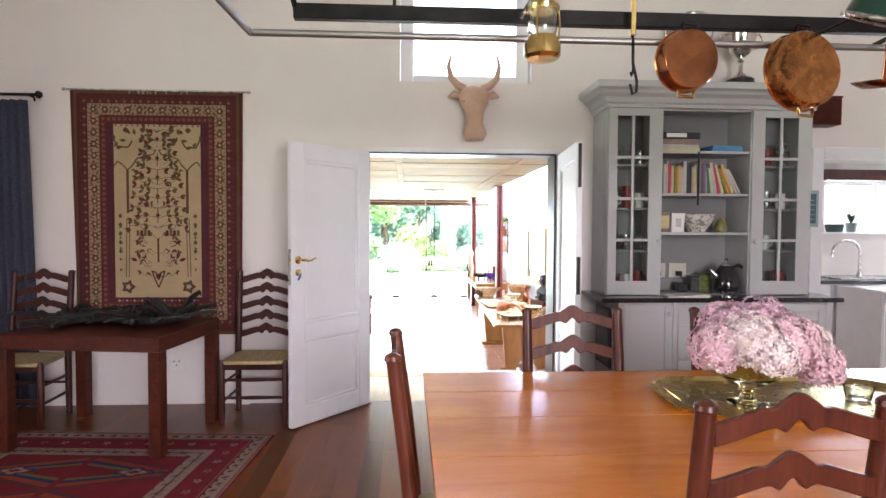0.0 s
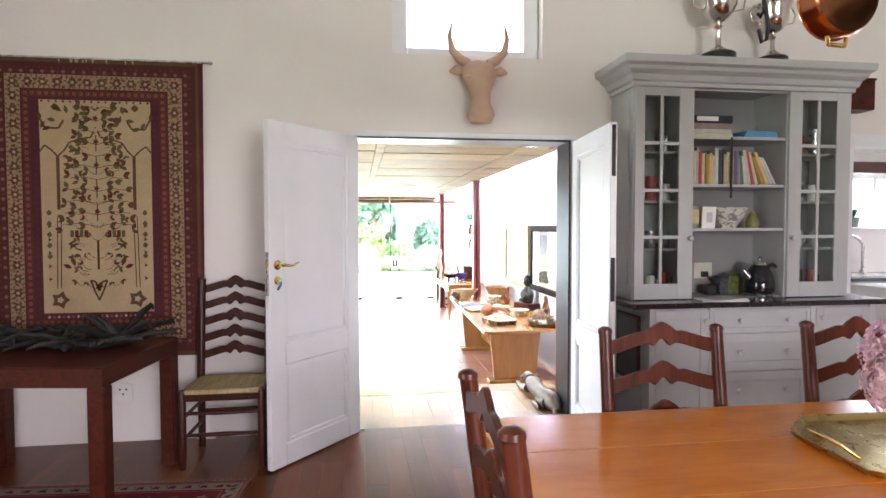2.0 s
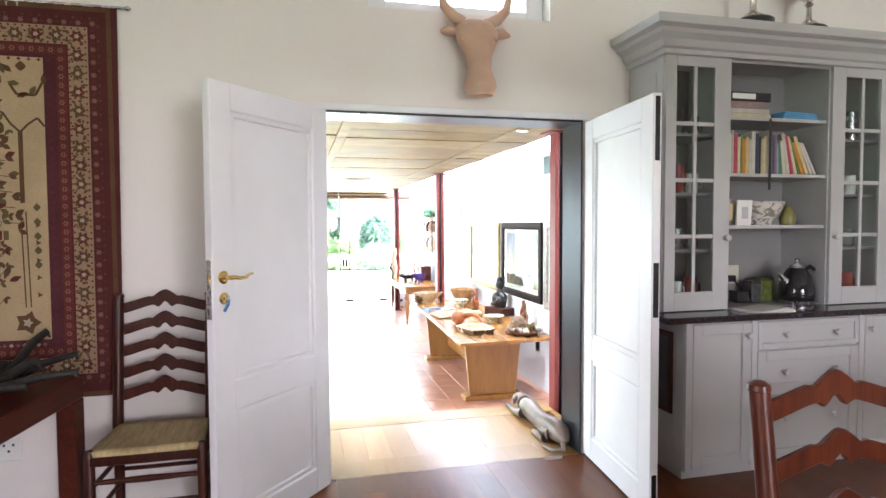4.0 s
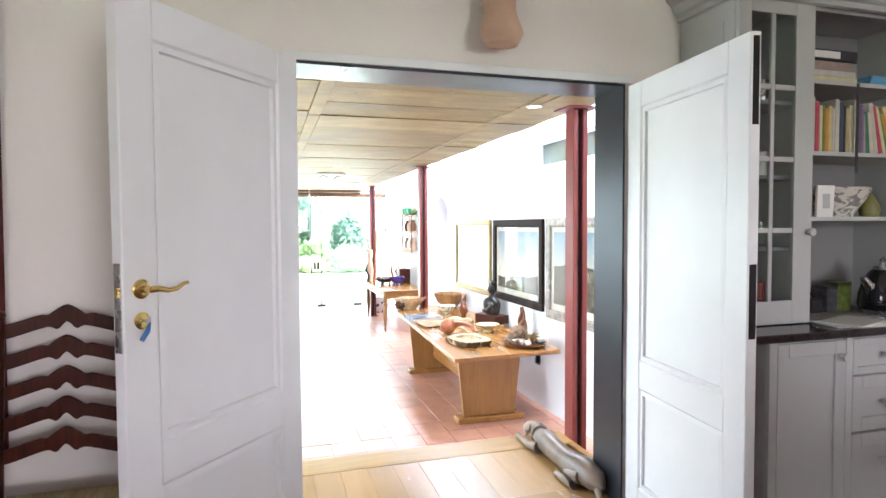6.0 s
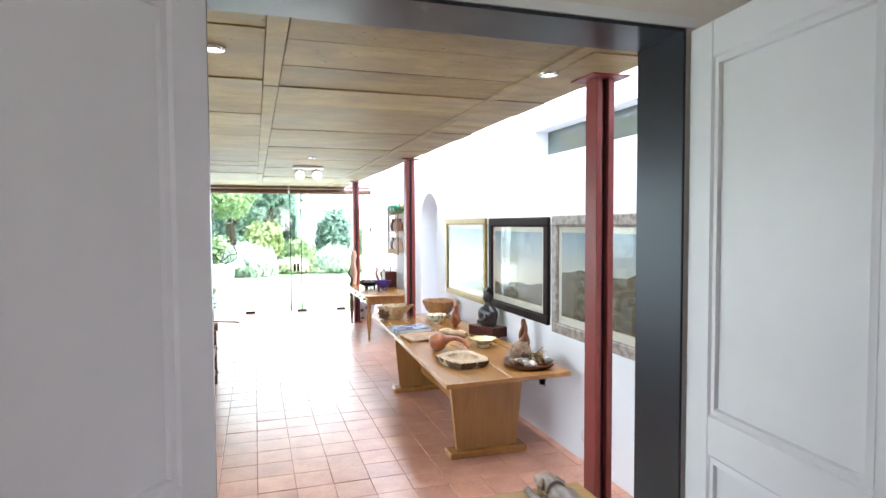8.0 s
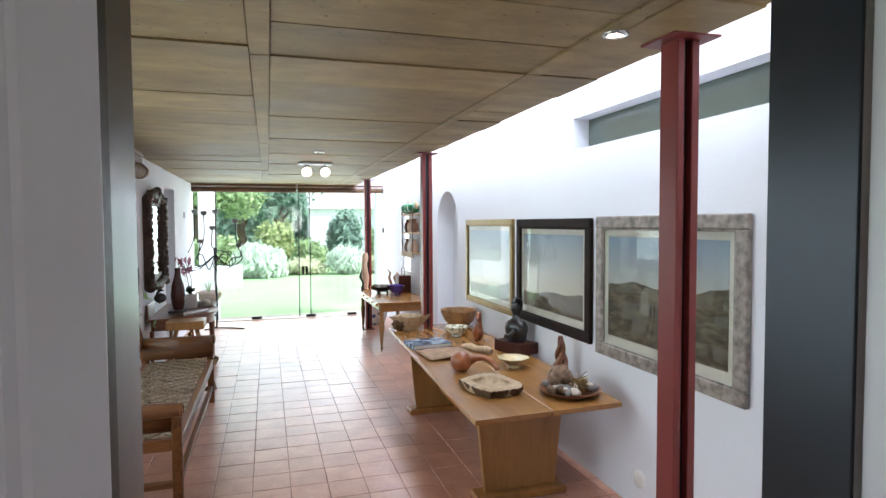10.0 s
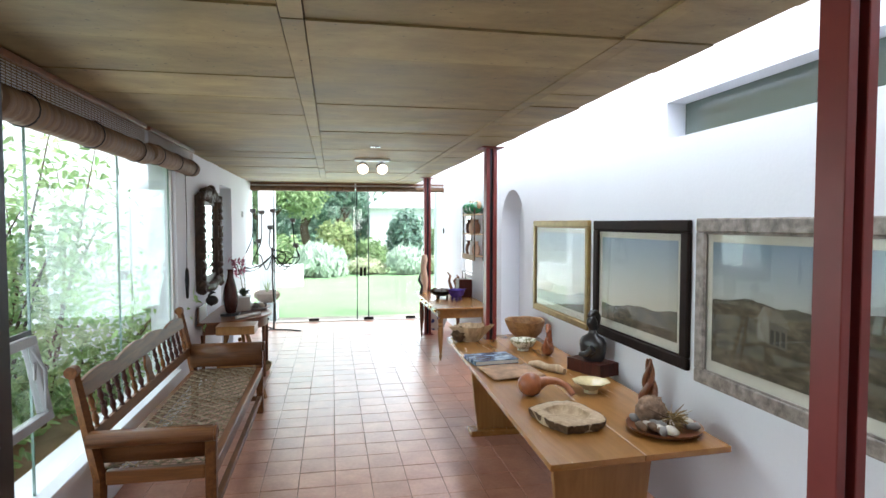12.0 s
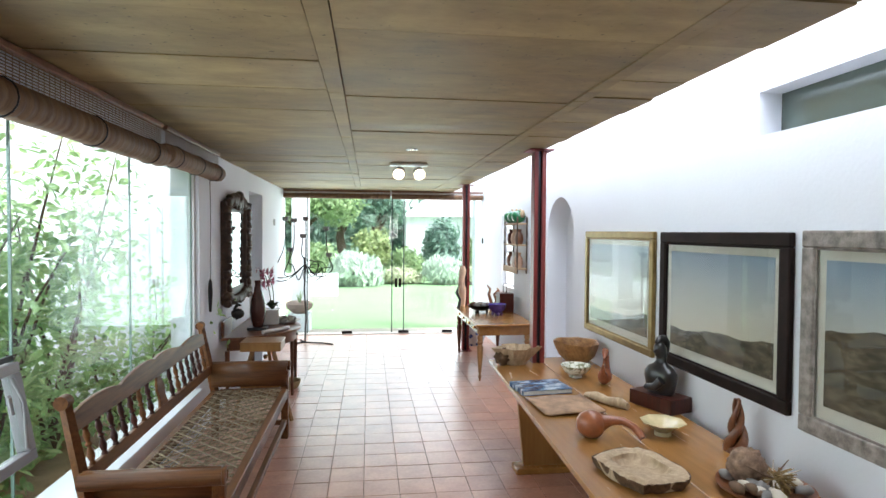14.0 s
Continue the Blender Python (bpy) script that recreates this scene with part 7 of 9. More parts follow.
# ---- curtain ----
cu = thing("curtain", pose(-2.66, 5.50, 0), "dark blue-grey curtain hanging from an iron rod", "curtain")
own = bmesh.new()
n, mrow = 60, 10
rows = []
for j in range(mrow + 1):
    z = 0.03 + (2.40 - 0.03) * j / mrow
    flare = 1 + 0.12 * (1 - j / mrow)
    rows.append([own.verts.new((-0.62 * i / n * flare + 0.05 * (1 - j / mrow), 0.035 * math.sin(i * 1.05) * (0.7 + 0.5 * (1 - j / mrow)) - 0.02, z)) for i in range(n + 1)])
for j in range(mrow):
    for i in range(n):
        own.faces.new((rows[j][i], rows[j][i + 1], rows[j + 1][i + 1], rows[j + 1][i]))
own.normal_update()
smooth(own, 80)
bmesh.ops.solidify(own, geom=own.faces[:], thickness=0.004)
part("cloth", own, plain("blue_grey_cloth", (0.055, 0.06, 0.085), 0.9, 0.1, 0.2, 60, 0.4), cu)
rod = thing("curtain_rod", pose(-2.66, 5.47, 2.44), "black iron curtain rod with a ball end", "curtain rod")
part("rod", tube([(-0.70, 0, 0), (0.06, 0, 0)], 0.011, 10), IRON, rod)
part("finial", lathe([(0, 0), (0.012, 0.0), (0.014, 0.012), (0.028, 0.02), (0.03, 0.035), (0.02, 0.05), (0, 0.056)], 14, None, pose(0.06, 0, 0, 0, 90, 0)), IRON, rod)
part("bracket", tube([(0.0, 0, 0), (0.0, 0.09, 0.0), (0.0, 0.10, -0.03)], 0.008, 8), IRON, rod)

# ---- hanging carpet on the wall ----


def cloth_mat(name, base, var=0.22):
    m = Mat(name, 0.95, 0, 0.1)
    v = m.coords()
    f = m.math("MULTIPLY_ADD", m.noise(v, 130, 3), 0.5, m.math("MULTIPLY", m.noise(v, 5, 4), 0.5))
    m.colour(m.ramp(f, (0.3, tuple(c * (1 - var) for c in base)), (0.7, tuple(c * (1 + var) for c in base))))
    return m.bump(m.noise(m.coords((1, 1, 3)), 220, 2), 0.5, 0.004).m


CREAMC = cloth_mat("cream_wool", (0.42, 0.315, 0.185), 0.15)
MAROON = cloth_mat("maroon_wool", (0.088, 0.027, 0.026))
REDW = cloth_mat("red_wool", (0.12, 0.032, 0.026))
PURP = cloth_mat("aubergine_wool", (0.085, 0.028, 0.034))
BROWNW = cloth_mat("brown_wool", (0.11, 0.060, 0.032))
OLIVE = cloth_mat("olive_wool", (0.115, 0.095, 0.045))
TANW = cloth_mat("tan_wool", (0.30, 0.205, 0.125))
ROSEW = cloth_mat("rose_wool", (0.20, 0.095, 0.078))
BLUEW = cloth_mat("blue_wool", (0.022, 0.035, 0.085))
IVORYW = cloth_mat("ivory_wool", (0.38, 0.31, 0.23))


RUGRED = cloth_mat("crimson_wool", (0.15, 0.017, 0.023))
RUGORANGE = cloth_mat("orange_red_wool", (0.22, 0.042, 0.022))
RUGIVORY = cloth_mat("faded_ivory_wool", (0.23, 0.17, 0.13))


def flat(bm, pts, lift):
    """A flat motif of yarn, in x and z, standing off the weave by lift along -y."""
    bm.faces.new([bm.verts.new((x, -lift, z)) for x, z in pts])


def rosette(bm, x, z, r, lift, n=8, inner=0.55):
    flat(bm, [(x + (r if k % 2 == 0 else r * inner) * math.cos(math.pi * k / n), z + (r if k % 2 == 0 else r * inner) * math.sin(math.pi * k / n)) for k in range(2 * n)], lift)


def leaf(bm, x, z, ang, L, w, lift):
    c, s = math.cos(ang), math.sin(ang)
    pts = [(0, 0), (L * 0.3, w * 0.8), (L * 0.55, w), (L, 0), (L * 0.55, -w), (L * 0.3, -w * 0.8)]
    flat(bm, [(x + a * c - b * s, z + a * s + b * c) for a, b in pts], lift)


def stroke(bm, pts, w, lift):
    for (x0, z0), (x1, z1) in zip(pts, pts[1:]):
        d = Vector((x1 - x0, z1 - z0))
        if d.length < 1e-6:
            continue
        nx, nz = -d.y / d.length * w / 2, d.x / d.length * w / 2
        flat(bm, [(x0 + nx, z0 + nz), (x1 + nx, z1 + nz), (x1 - nx, z1 - nz), (x0 - nx, z0 - nz)], lift)


def ring_band(bm, x0, x1, z0, z1, w, lift):
    for a, b, c, d in ((x0, x1, z1 - w, z1), (x0, x1, z0, z0 + w), (x0, x0 + w, z0 + w, z1 - w), (x1 - w, x1, z0 + w, z1 - w)):
        flat(bm, [(a, c), (b, c), (b, d), (a, d)], lift)


def tapestry():
    W, H = 1.325, 1.93
    t = thing("wall_carpet", pose(-1.722, YD - 0.024, 1.535), "maroon and cream prayer carpet hung from a rod", "carpet")
    own = bmesh.new()
    n = 40
    rows = []
    for j in range(9):
        z = -H / 2 + H * j / 8
        tap = 1 - 0.04 * (1 - j / 8)
        rows.append([own.verts.new((W / 2 * tap * (-1 + 2 * i / n) + 0.01 * (1 - j / 8), 0.0, z)) for i in range(n + 1)])
    for j in range(8):
        for i in range(n):
            own.faces.new((rows[j][i], rows[j][i + 1], rows[j + 1][i + 1], rows[j + 1][i]))
    own.normal_update()
    bmesh.ops.solidify(own, geom=own.faces[:], thickness=0.008)
    part("carpet_ground", own, MAROON, t)
    h, w = H / 2, W / 2 * 0.965
    L = 0.0035
    bm = bmesh.new()
    ring_band(bm, -w + 0.004, w - 0.004, -h + 0.004, h - 0.004, 0.022, L - 0.001)
    part("guard_stripe", bm, BROWNW, t)
    bm = bmesh.new()
    ring_band(bm, -w + 0.108, w - 0.108, -h + 0.118, h - 0.103, 0.088, L)
    part("main_border", bm, TANW, t)
    bm = bmesh.new()
    ring_band(bm, -w + 0.205, w - 0.205, -h + 0.215, h - 0.20, 0.045, L)
    part("inner_border", bm, REDW, t)
    bm = bmesh.new()
    ring_band(bm, -w + 0.255, w - 0.255, -h + 0.262, h - 0.247, 0.05, L)
    part("dark_inner_border", bm, PURP, t)
    fx, fz0, fz1 = w - 0.305, -h + 0.30, h - 0.262
    bm = bmesh.new()
    flat(bm, [(-fx, fz0), (fx, fz0), (fx, fz1), (-fx, fz1)], L + 0.001)
    part("cream_field", bm, CREAMC, t)
    # borders' motifs
    a, b, c, d, e = bmesh.new(), bmesh.new(), bmesh.new(), bmesh.new(), bmesh.new()
    L2 = L + 0.0025

    def around(off_x, off_z0, off_z1, step, fn):
        x0, x1, z0, z1 = -w + off_x, w - off_x, -h + off_z0, h - off_z1
        nx, nz = max(2, round((x1 - x0) / step)), max(2, round((z1 - z0) / step))
        for k in range(nx + 1):
            fn(x0 + (x1 - x0) * k / nx, z1, k)
            fn(x0 + (x1 - x0) * k / nx, z0, k)
        for k in range(1, nz):
            fn(x0, z0 + (z1 - z0) * k / nz, k)
            fn(x1, z0 + (z1 - z0) * k / nz, k)

    around(0.085, 0.10, 0.085, 0.062, lambda x, z, k: rosette(a, x, z, 0.016, L2, 6))
    around(0.155, 0.165, 0.15, 0.088, lambda x, z, k: (rosette(c if k % 2 else d, x, z, 0.034, L2, 6, 0.6), rosette(b, x, z, 0.014, L2 + 0.001, 5)))
    around(0.155, 0.165, 0.15, 0.044, lambda x, z, k: (leaf(d, x + 0.012, z + 0.02, 0.9 + k, 0.026, 0.007, L2 + 0.0006), leaf(d, x - 0.012, z - 0.02, 3.9 + k, 0.026, 0.007, L2 + 0.0006)))
    around(0.06, 0.075, 0.06, 0.036, lambda x, z, k: rosette(d if k % 2 else c, x, z, 0.009, L2, 4))
    around(0.118, 0.128, 0.113, 0.03, lambda x, z, k: rosette(c, x, z, 0.007, L2, 4))
    around(0.190, 0.20, 0.185, 0.03, lambda x, z, k: rosette(c, x, z, 0.007, L2, 4))
    around(0.228, 0.238, 0.222, 0.042, lambda x, z, k: (rosette(a, x, z, 0.016, L2, 6), rosette(c, x, z, 0.007, L2 + 0.001, 4)))
    around(0.085, 0.10, 0.085, 0.031, lambda x, z, k: rosette(c if k % 2 else a, x, z, 0.011, L2 - 0.0006, 5))
    around(0.14, 0.15, 0.135, 0.022, lambda x, z, k: leaf(d if k % 3 else c, x, z, k * 1.1, 0.018, 0.005, L2 + 0.0003))
    around(0.175, 0.185, 0.17, 0.022, lambda x, z, k: leaf(d if k % 3 else e, x, z, k * 1.7 + 1, 0.018, 0.005, L2 + 0.0003))
    around(0.28, 0.288, 0.272, 0.043, lambda x, z, k: rosette(c, x, z, 0.010, L2, 4))
    # niche: columns, cusped arch, spandrels
    L3 = L + 0.004
    for s in (-1, 1):
        cx = s * (fx - 0.105)
        stroke(d, [(cx, fz1 - 0.36), (cx, fz1 - 0.70)], 0.020, L3)
        stroke(d, [(cx - 0.01, fz1 - 0.74), (cx - 0.01 + s * 0.01, fz0 + 0.16)], 0.006, L3)
        stroke(d, [(cx + 0.012, fz1 - 0.74), (cx + 0.012 + s * 0.01, fz0 + 0.16)], 0.006, L3)
        stroke(d, [(s * fx, fz1 - 0.33), (s * (fx - 0.03), fz1 - 0.29), (s * (fx - 0.07), fz1 - 0.32), (cx, fz1 - 0.36), (cx - s * 0.04, fz1 - 0.32), (cx - s * 0.07, fz1 - 0.27), (cx - s * 0.14, fz1 - 0.245), (cx - s * 0.20, fz1 - 0.235), (0, fz1 - 0.17)], 0.010, L3)
        # birds and leaves in the spandrels
        for k in range(9):
            leaf(e if k % 2 else d, s * (0.07 + 0.033 * k), fz1 - 0.12 - 0.05 * math.sin(k * 1.3), 0.6 * k, 0.055, 0.013, L3)
        stroke(d, [(s * 0.19, fz1 - 0.13), (s * 0.22, fz1 - 0.18), (s * 0.30, fz1 - 0.18), (s * 0.33, fz1 - 0.12)], 0.012, L3)
        # urns at the foot
        rosette(d, s * (fx - 0.10), fz0 + 0.085, 0.06, L3, 5, 0.62)
        rosette(b, s * (fx - 0.10), fz0 + 0.085, 0.025, L3 + 0.001, 5)
        for k in range(5):
            rosette(d, s * (fx - 0.045), fz0 + 0.22 + 0.085 * k, 0.016, L3, 3, 0.4)
            leaf(e, s * (fx - 0.045), fz1 - 0.74 - 0.07 * k, 1.57, 0.04, 0.016, L3)
    for x in (-0.24, -0.11, 0.0, 0.11, 0.24):
        rosette(d if abs(x) != 0.11 else e, x, fz1 - 0.045, 0.024, L3, 4, 0.8)
    # the tree of flowers
    stroke(d, [(0, fz0 + 0.28), (0, fz0 + 0.47)], 0.014, L3)
    stroke(d, [(0, fz0 + 0.56), (0, fz1 - 0.22)], 0.007, L3)
    rnd = random.Random(6)
    for k in range(11):
        z = fz0 + 0.56 + k * 0.075
        spread = 0.21 - 0.012 * k
        for s in (-1, 1):
            for q in range(3):
                x = s * spread * (0.35 + 0.32 * q)
                zz = z + 0.03 * math.sin(q * 2 + k)
                mesh = (d, e, c, d)[(k + q) % 4]
                leaf(mesh, x, zz, (0.6 if s > 0 else 2.5) + 0.5 * math.sin(k + q), 0.052, 0.014, L3)
                leaf(e if q % 2 else d, x, zz, (-0.5 if s > 0 else 3.6), 0.045, 0.012, L3 + 0.0005)
            stroke(d, [(0, z), (s * spread * 0.5, z + 0.02), (s * spread, z + 0.01)], 0.004, L3)
        rosette(c if k % 2 else b, 0, z + 0.02, 0.022, L3 + 0.001, 5, 0.5)
    for s in (-1, 1):
        for k in range(4):
            flat(e if k % 2 else c, [(s * (0.06 + 0.028 * k), fz0 + 0.49), (s * (0.082 + 0.028 * k), fz0 + 0.49), (s * (0.082 + 0.028 * k), fz0 + 0.535), (s * (0.06 + 0.028 * k), fz0 + 0.535)], L3)
        leaf(d, s * 0.14, fz0 + 0.30, 1.2 if s > 0 else 1.9, 0.08, 0.014, L3)
        leaf(c, s * 0.16, fz0 + 0.29, 0.4 if s > 0 else 2.7, 0.06, 0.014, L3)
        stroke(d, [(0, fz0 + 0.08), (s * 0.03, fz0 + 0.15), (s * 0.05, fz0 + 0.21), (s * 0.02, fz0 + 0.20), (0, fz0 + 0.14)], 0.012, L3)
    rosette(c, 0, fz0 + 0.17, 0.03, L3, 5)
    for k in range(34):
        x, z = rnd.uniform(0.04, fx - 0.15), rnd.uniform(fz0 + 0.2, fz1 - 0.25)
        q, g_ = rnd.uniform(0, 6.28), (d, e, d, c, b)[k % 5]
        for s in (-1, 1):
            ang_ = q if s > 0 else math.pi - q
            leaf(g_, s * x, z, ang_, 0.034, 0.009, L3 - 0.0004)
            leaf(g_, s * x, z, ang_ + 1.3 * s, 0.026, 0.008, L3 - 0.0006)
            stroke(d, [(s * x, z), (s * (x - 0.02), z - 0.03), (s * (x - 0.05), z - 0.04)], 0.003, L3 - 0.0008)
    for k in range(22):
        rosette(a if k % 2 else b, -fx + 0.03 + k * (2 * fx - 0.06) / 21, fz0 - 0.025, 0.012, L2, 4)
    for bm, mat, nm in ((a, ROSEW, "rose_motif"), (b, IVORYW, "ivory_motif"), (c, REDW, "red_motif"), (d, BROWNW, "brown_motif"), (e, OLIVE, "olive_motif")):
        tagged(part(nm, bm, mat, t), "", "", "", "stuff")
    bm = bmesh.new()
    for k in range(12):
        x = rnd.uniform(-0.3, 0.3)
        flat(bm, [(x, h - 0.005), (x + 0.012, h - 0.005), (x + 0.008, h - 0.03)], L2)
    tagged(part("worn_edge", bm, IVORYW, t), "", "", "", "stuff")
    rod_ = thing("carpet_rod", pose(-1.722, YD - 0.018, 2.505), "thin steel rod with small knobs above the carpet", "rod")
    part("rod", tube([(-0.69, 0, 0), (0.70, 0, 0)], 0.008, 8), STEEL, rod_)
    for s in (-1, 1):
        part("knob", lathe([(0, 0), (0.012, 0.004), (0.014, 0.018), (0, 0.028)], 12, None, pose(s * 0.70, 0, 0, 0, s * 90, 0)), STEEL, rod_)
    return t


tapestry()


def floor_rug():
    """A red woven rug; built upright in x and z, then laid down."""
    W, H = 1.95, 2.75
    t = thing("floor_rug", pose(-1.735, 3.52, 0.004, -90, 0, -4.5) @ pose(0, 0, 0, 0, 0, 0), "crimson woven rug with a slanting lattice and patterned borders", "rug")
    part("rug_ground", box(-W / 2, W / 2, -0.004, 0.003, -H / 2, H / 2, 0.002), RUGRED, t)
    h, w, L = H / 2, W / 2, 0.0046
    a, b, c, d, e, g = (bmesh.new() for _ in range(6))
    # outer band of dark leaves on ivory, a red band of small flowers, an inner ivory band
    ring_band(a, -w + 0.03, w - 0.03, -h + 0.03, h - 0.03, 0.075, L)
    ring_band(d, -w + 0.008, w - 0.008, -h + 0.008, h - 0.008, 0.018, L)
    ring_band(d, -w + 0.118, w - 0.118, -h + 0.118, h - 0.118, 0.008, L)
    ring_band(a, -w + 0.295, w - 0.295, -h + 0.295, h - 0.295, 0.11, L)
    ring_band(c, -w + 0.345, w - 0.345, -h + 0.345, h - 0.345, 0.010, L + 0.0006)

    def along(off, step, fn):
        for n, ext, put in ((round((H - 2 * off) / step), h - off, lambda q, s: (s * (w - off), q)), (round((W - 2 * off) / step), w - off, lambda q, s: (q, s * (h - off)))):
            for k in range(n + 1):
                for s in (-1, 1):
                    fn(*put(-ext + 2 * ext * k / n, s), k)

    along(0.068, 0.042, lambda x, z, k: (leaf(c, x - 0.02, z - 0.02, 0.8 if k % 2 else 2.3, 0.05, 0.013, L + 0.001), rosette(b if k % 3 else d, x + 0.012, z + 0.01, 0.010, L + 0.0014, 4)))
    along(0.205, 0.14, lambda x, z, k: (rosette(a if k % 2 else d, x, z, 0.034, L + 0.001, 5, 0.45), rosette(c, x, z, 0.012, L + 0.0016, 4)))
    along(0.205, 0.07, lambda x, z, k: rosette(c, x, z + 0.035, 0.013, L + 0.0005, 4))
    along(0.350, 0.055, lambda x, z, k: (leaf(c, x - 0.035, z - 0.03, 0.75 if k % 2 else 2.4, 0.075, 0.008, L + 0.001), leaf(d, x + 0.01, z + 0.02, 0.9, 0.03, 0.010, L + 0.0012)))
    # field: a slanting lattice of red, blue and green bars, with stepped medallions
    fx, fz = w - 0.41, h - 0.41
    nz = int(2 * fz / 0.42)
    for k in range(nz):
        z = -fz + (k + 0.5) * 2 * fz / nz
        r = fz / nz
        for s in (-1, 1):
            for mesh, off, wd in ((c, 0.0, 0.035), (g, 0.045, 0.045), (b, 0.09, 0.03), (e, 0.125, 0.028)):
                if fx - off * 1.6 > 0.05:
                    stroke(mesh, [(s * 0.02, z + r * 0.96 - off), (s * (fx - 0.03), z + r * 0.2 - off * 0.6)], wd, L + 0.0006)
                    stroke(mesh, [(s * 0.02, z - r * 0.96 + off), (s * (fx - 0.03), z - r * 0.2 + off * 0.6)], wd, L + 0.0006)
            x = s * fx * 0.62
            for mesh, q, up in ((b, 0.10, 0.001), (g, 0.075, 0.0014), (a, 0.06, 0.0018), (c, 0.034, 0.0022)):
                flat(mesh, [(x - q * 1.3, z), (x - q * 0.9, z + q * 0.35), (x - q * 0.45, z + q * 0.35), (x - q * 0.3, z + q * 0.7), (x + q * 0.3, z + q * 0.7), (x + q * 0.45, z + q * 0.35), (x + q * 0.9, z + q * 0.35), (x + q * 1.3, z), (x + q * 0.9, z - q * 0.35), (x + q * 0.45, z - q * 0.35), (x + q * 0.3, z - q * 0.7), (x - q * 0.3, z - q * 0.7), (x - q * 0.45, z - q * 0.35), (x - q * 0.9, z - q * 0.35)], L + up)
    for bm, mat, nm in ((a, RUGIVORY, "ivory_motif"), (b, BLUEW, "blue_motif"), (c, PURP, "dark_motif"), (d, ROSEW, "rose_motif"), (e, OLIVE, "olive_motif"), (g, RUGORANGE, "orange_motif")):
        tagged(part(nm, bm, mat, t), "", "", "", "stuff")
    fr_ = bmesh.new()
    rnd = random.Random(4)
    for k in range(90):
        x = -w + 0.01 + k * (W - 0.02) / 89
        for s in (-1, 1):
            flat(fr_, [(x, s * h), (x + 0.006, s * h), (x + 0.004 + rnd.uniform(-0.01, 0.01), s * (h + 0.05))], 0.001)
    tagged(part("fringe", fr_, IVORYW, t), "", "", "", "stuff")
    return t


floor_rug()

# ---- hanging pot rack ----
pr = thing("pot_rack", pose(0, 0, 0), "hanging steel and black iron pot rack over the table", "pot rack")
DULLSTEEL = metal("dull_grey_steel", (0.40, 0.40, 0.40), 0.42, 0.08, 0.0)
part("front_tube", tube([(-0.355, 3.1, 2.19), (2.9, 3.1, 2.19)], 0.014, 10), DULLSTEEL, pr)
part("side_tube", tube([(-0.355, 3.1, 2.19), (-0.36, 3.06, 2.192), (-0.40, 2.1, 2.2)], 0.014, 10), DULLSTEEL, pr)
part("back_tube", tube([(-0.40, 2.1, 2.2), (2.9, 2.1, 2.2)], 0.014, 10), STEEL, pr)
part("beam", box(-0.20, 2.9, 3.14, 3.18, 2.265, 2.325, 0.003), IRON, pr)
part("beam_hanger", tube([(-0.19, 3.16, 2.30), (-0.26, 2.9, 2.62)], 0.012, 8), IRON, pr)
for x in (0.2, 2.2):
    part("hanging_rod", tube([(x, 3.16, 2.32), (x, 3.16, 3.895)], 0.008, 8), IRON, pr)
part("cross_bar", tube([(2.18, 3.12, 2.20), (2.32, 3.02, 2.28)], 0.01, 8), IRON, pr)
part("cross_wire", tube([(1.87, 3.1, 2.206), (1.87, 2.1, 2.215)], 0.005, 8), IRON, pr)


def hook(x, y=3.1, top=2.19, low=0.12):
    h_ = thing("pot_hook", pose(x, y, top), "small black iron hook on the rack", "hook", "pot hooks")
    part("hook", tube([(0, 0.016, -0.01), (0, 0.012, 0.016), (0, -0.012, 0.018), (0, -0.017, -0.01), (0, -0.014, -low), (0, 0.0, -low - 0.015), (0, 0.012, -low)], 0.0045, 8), IRON, h_)


def copper_pan(x, y, z, r, depth, turn, mat, inner, label, lean=8):
    p = thing("copper_pan", pose(x, y, z, -90 + lean, 0, turn), label, "pan", "copper pans on the rack")
    part("pan_body", lathe([(0, 0.0), (r * 0.93, 0.0), (r, 0.012), (r * 1.0, depth - 0.008), (r * 1.03, depth), (r * 0.985, depth), (r * 0.97, 0.014), (0, 0.008)], 40), mat, p)
    part("rim", tube([(r * 1.02 * math.cos(a), r * 1.02 * math.sin(a), depth) for a in np.linspace(0, 6.283, 41)[:-1]], 0.005, 6, None, True), mat, p)
    part("lug", tube([(-0.035, -r * 1.0, depth * 0.5), (-0.03, -r * 1.18, depth * 0.5), (0.03, -r * 1.18, depth * 0.5), (0.035, -r * 1.0, depth * 0.5)], 0.007, 8), IRON, p)
    part("lug", tube([(-0.035, r * 1.0, depth * 0.5), (-0.03, r * 1.2, depth * 0.5), (0.03, r * 1.2, depth * 0.5), (0.035, r * 1.0, depth * 0.5)], 0.007, 8), BRASS, p)
    return p


copper_pan(1.35, 2.985, 2.095, 0.117, 0.06, 6, COPPER, COPPER, "round polished copper pan hanging from the rack", 4)
HAMMER = metal("brassy_worn_copper", (0.66, 0.29, 0.10), 0.24, 0.45, 0.3)
copper_pan(1.812, 2.965, 2.065, 0.150, 0.065, 9, HAMMER, COPPER, "large worn copper pan hanging from the rack", -4)
GREENE = Mat("green_enamel", 0.12, 0, 0.6).colour((0.008, 0.05, 0.035)).m
p = thing("enamel_pan", pose(1.87, 2.66, 2.13, 24, 12, 0), "dark green enamel pan with a steel rim on the rack", "pan")
part("pan_body", lathe([(0, 0.11), (0.10, 0.11), (0.13, 0.09), (0.145, 0.0), (0.14, 0.0), (0.125, 0.085), (0, 0.1)], 32), GREENE, p)
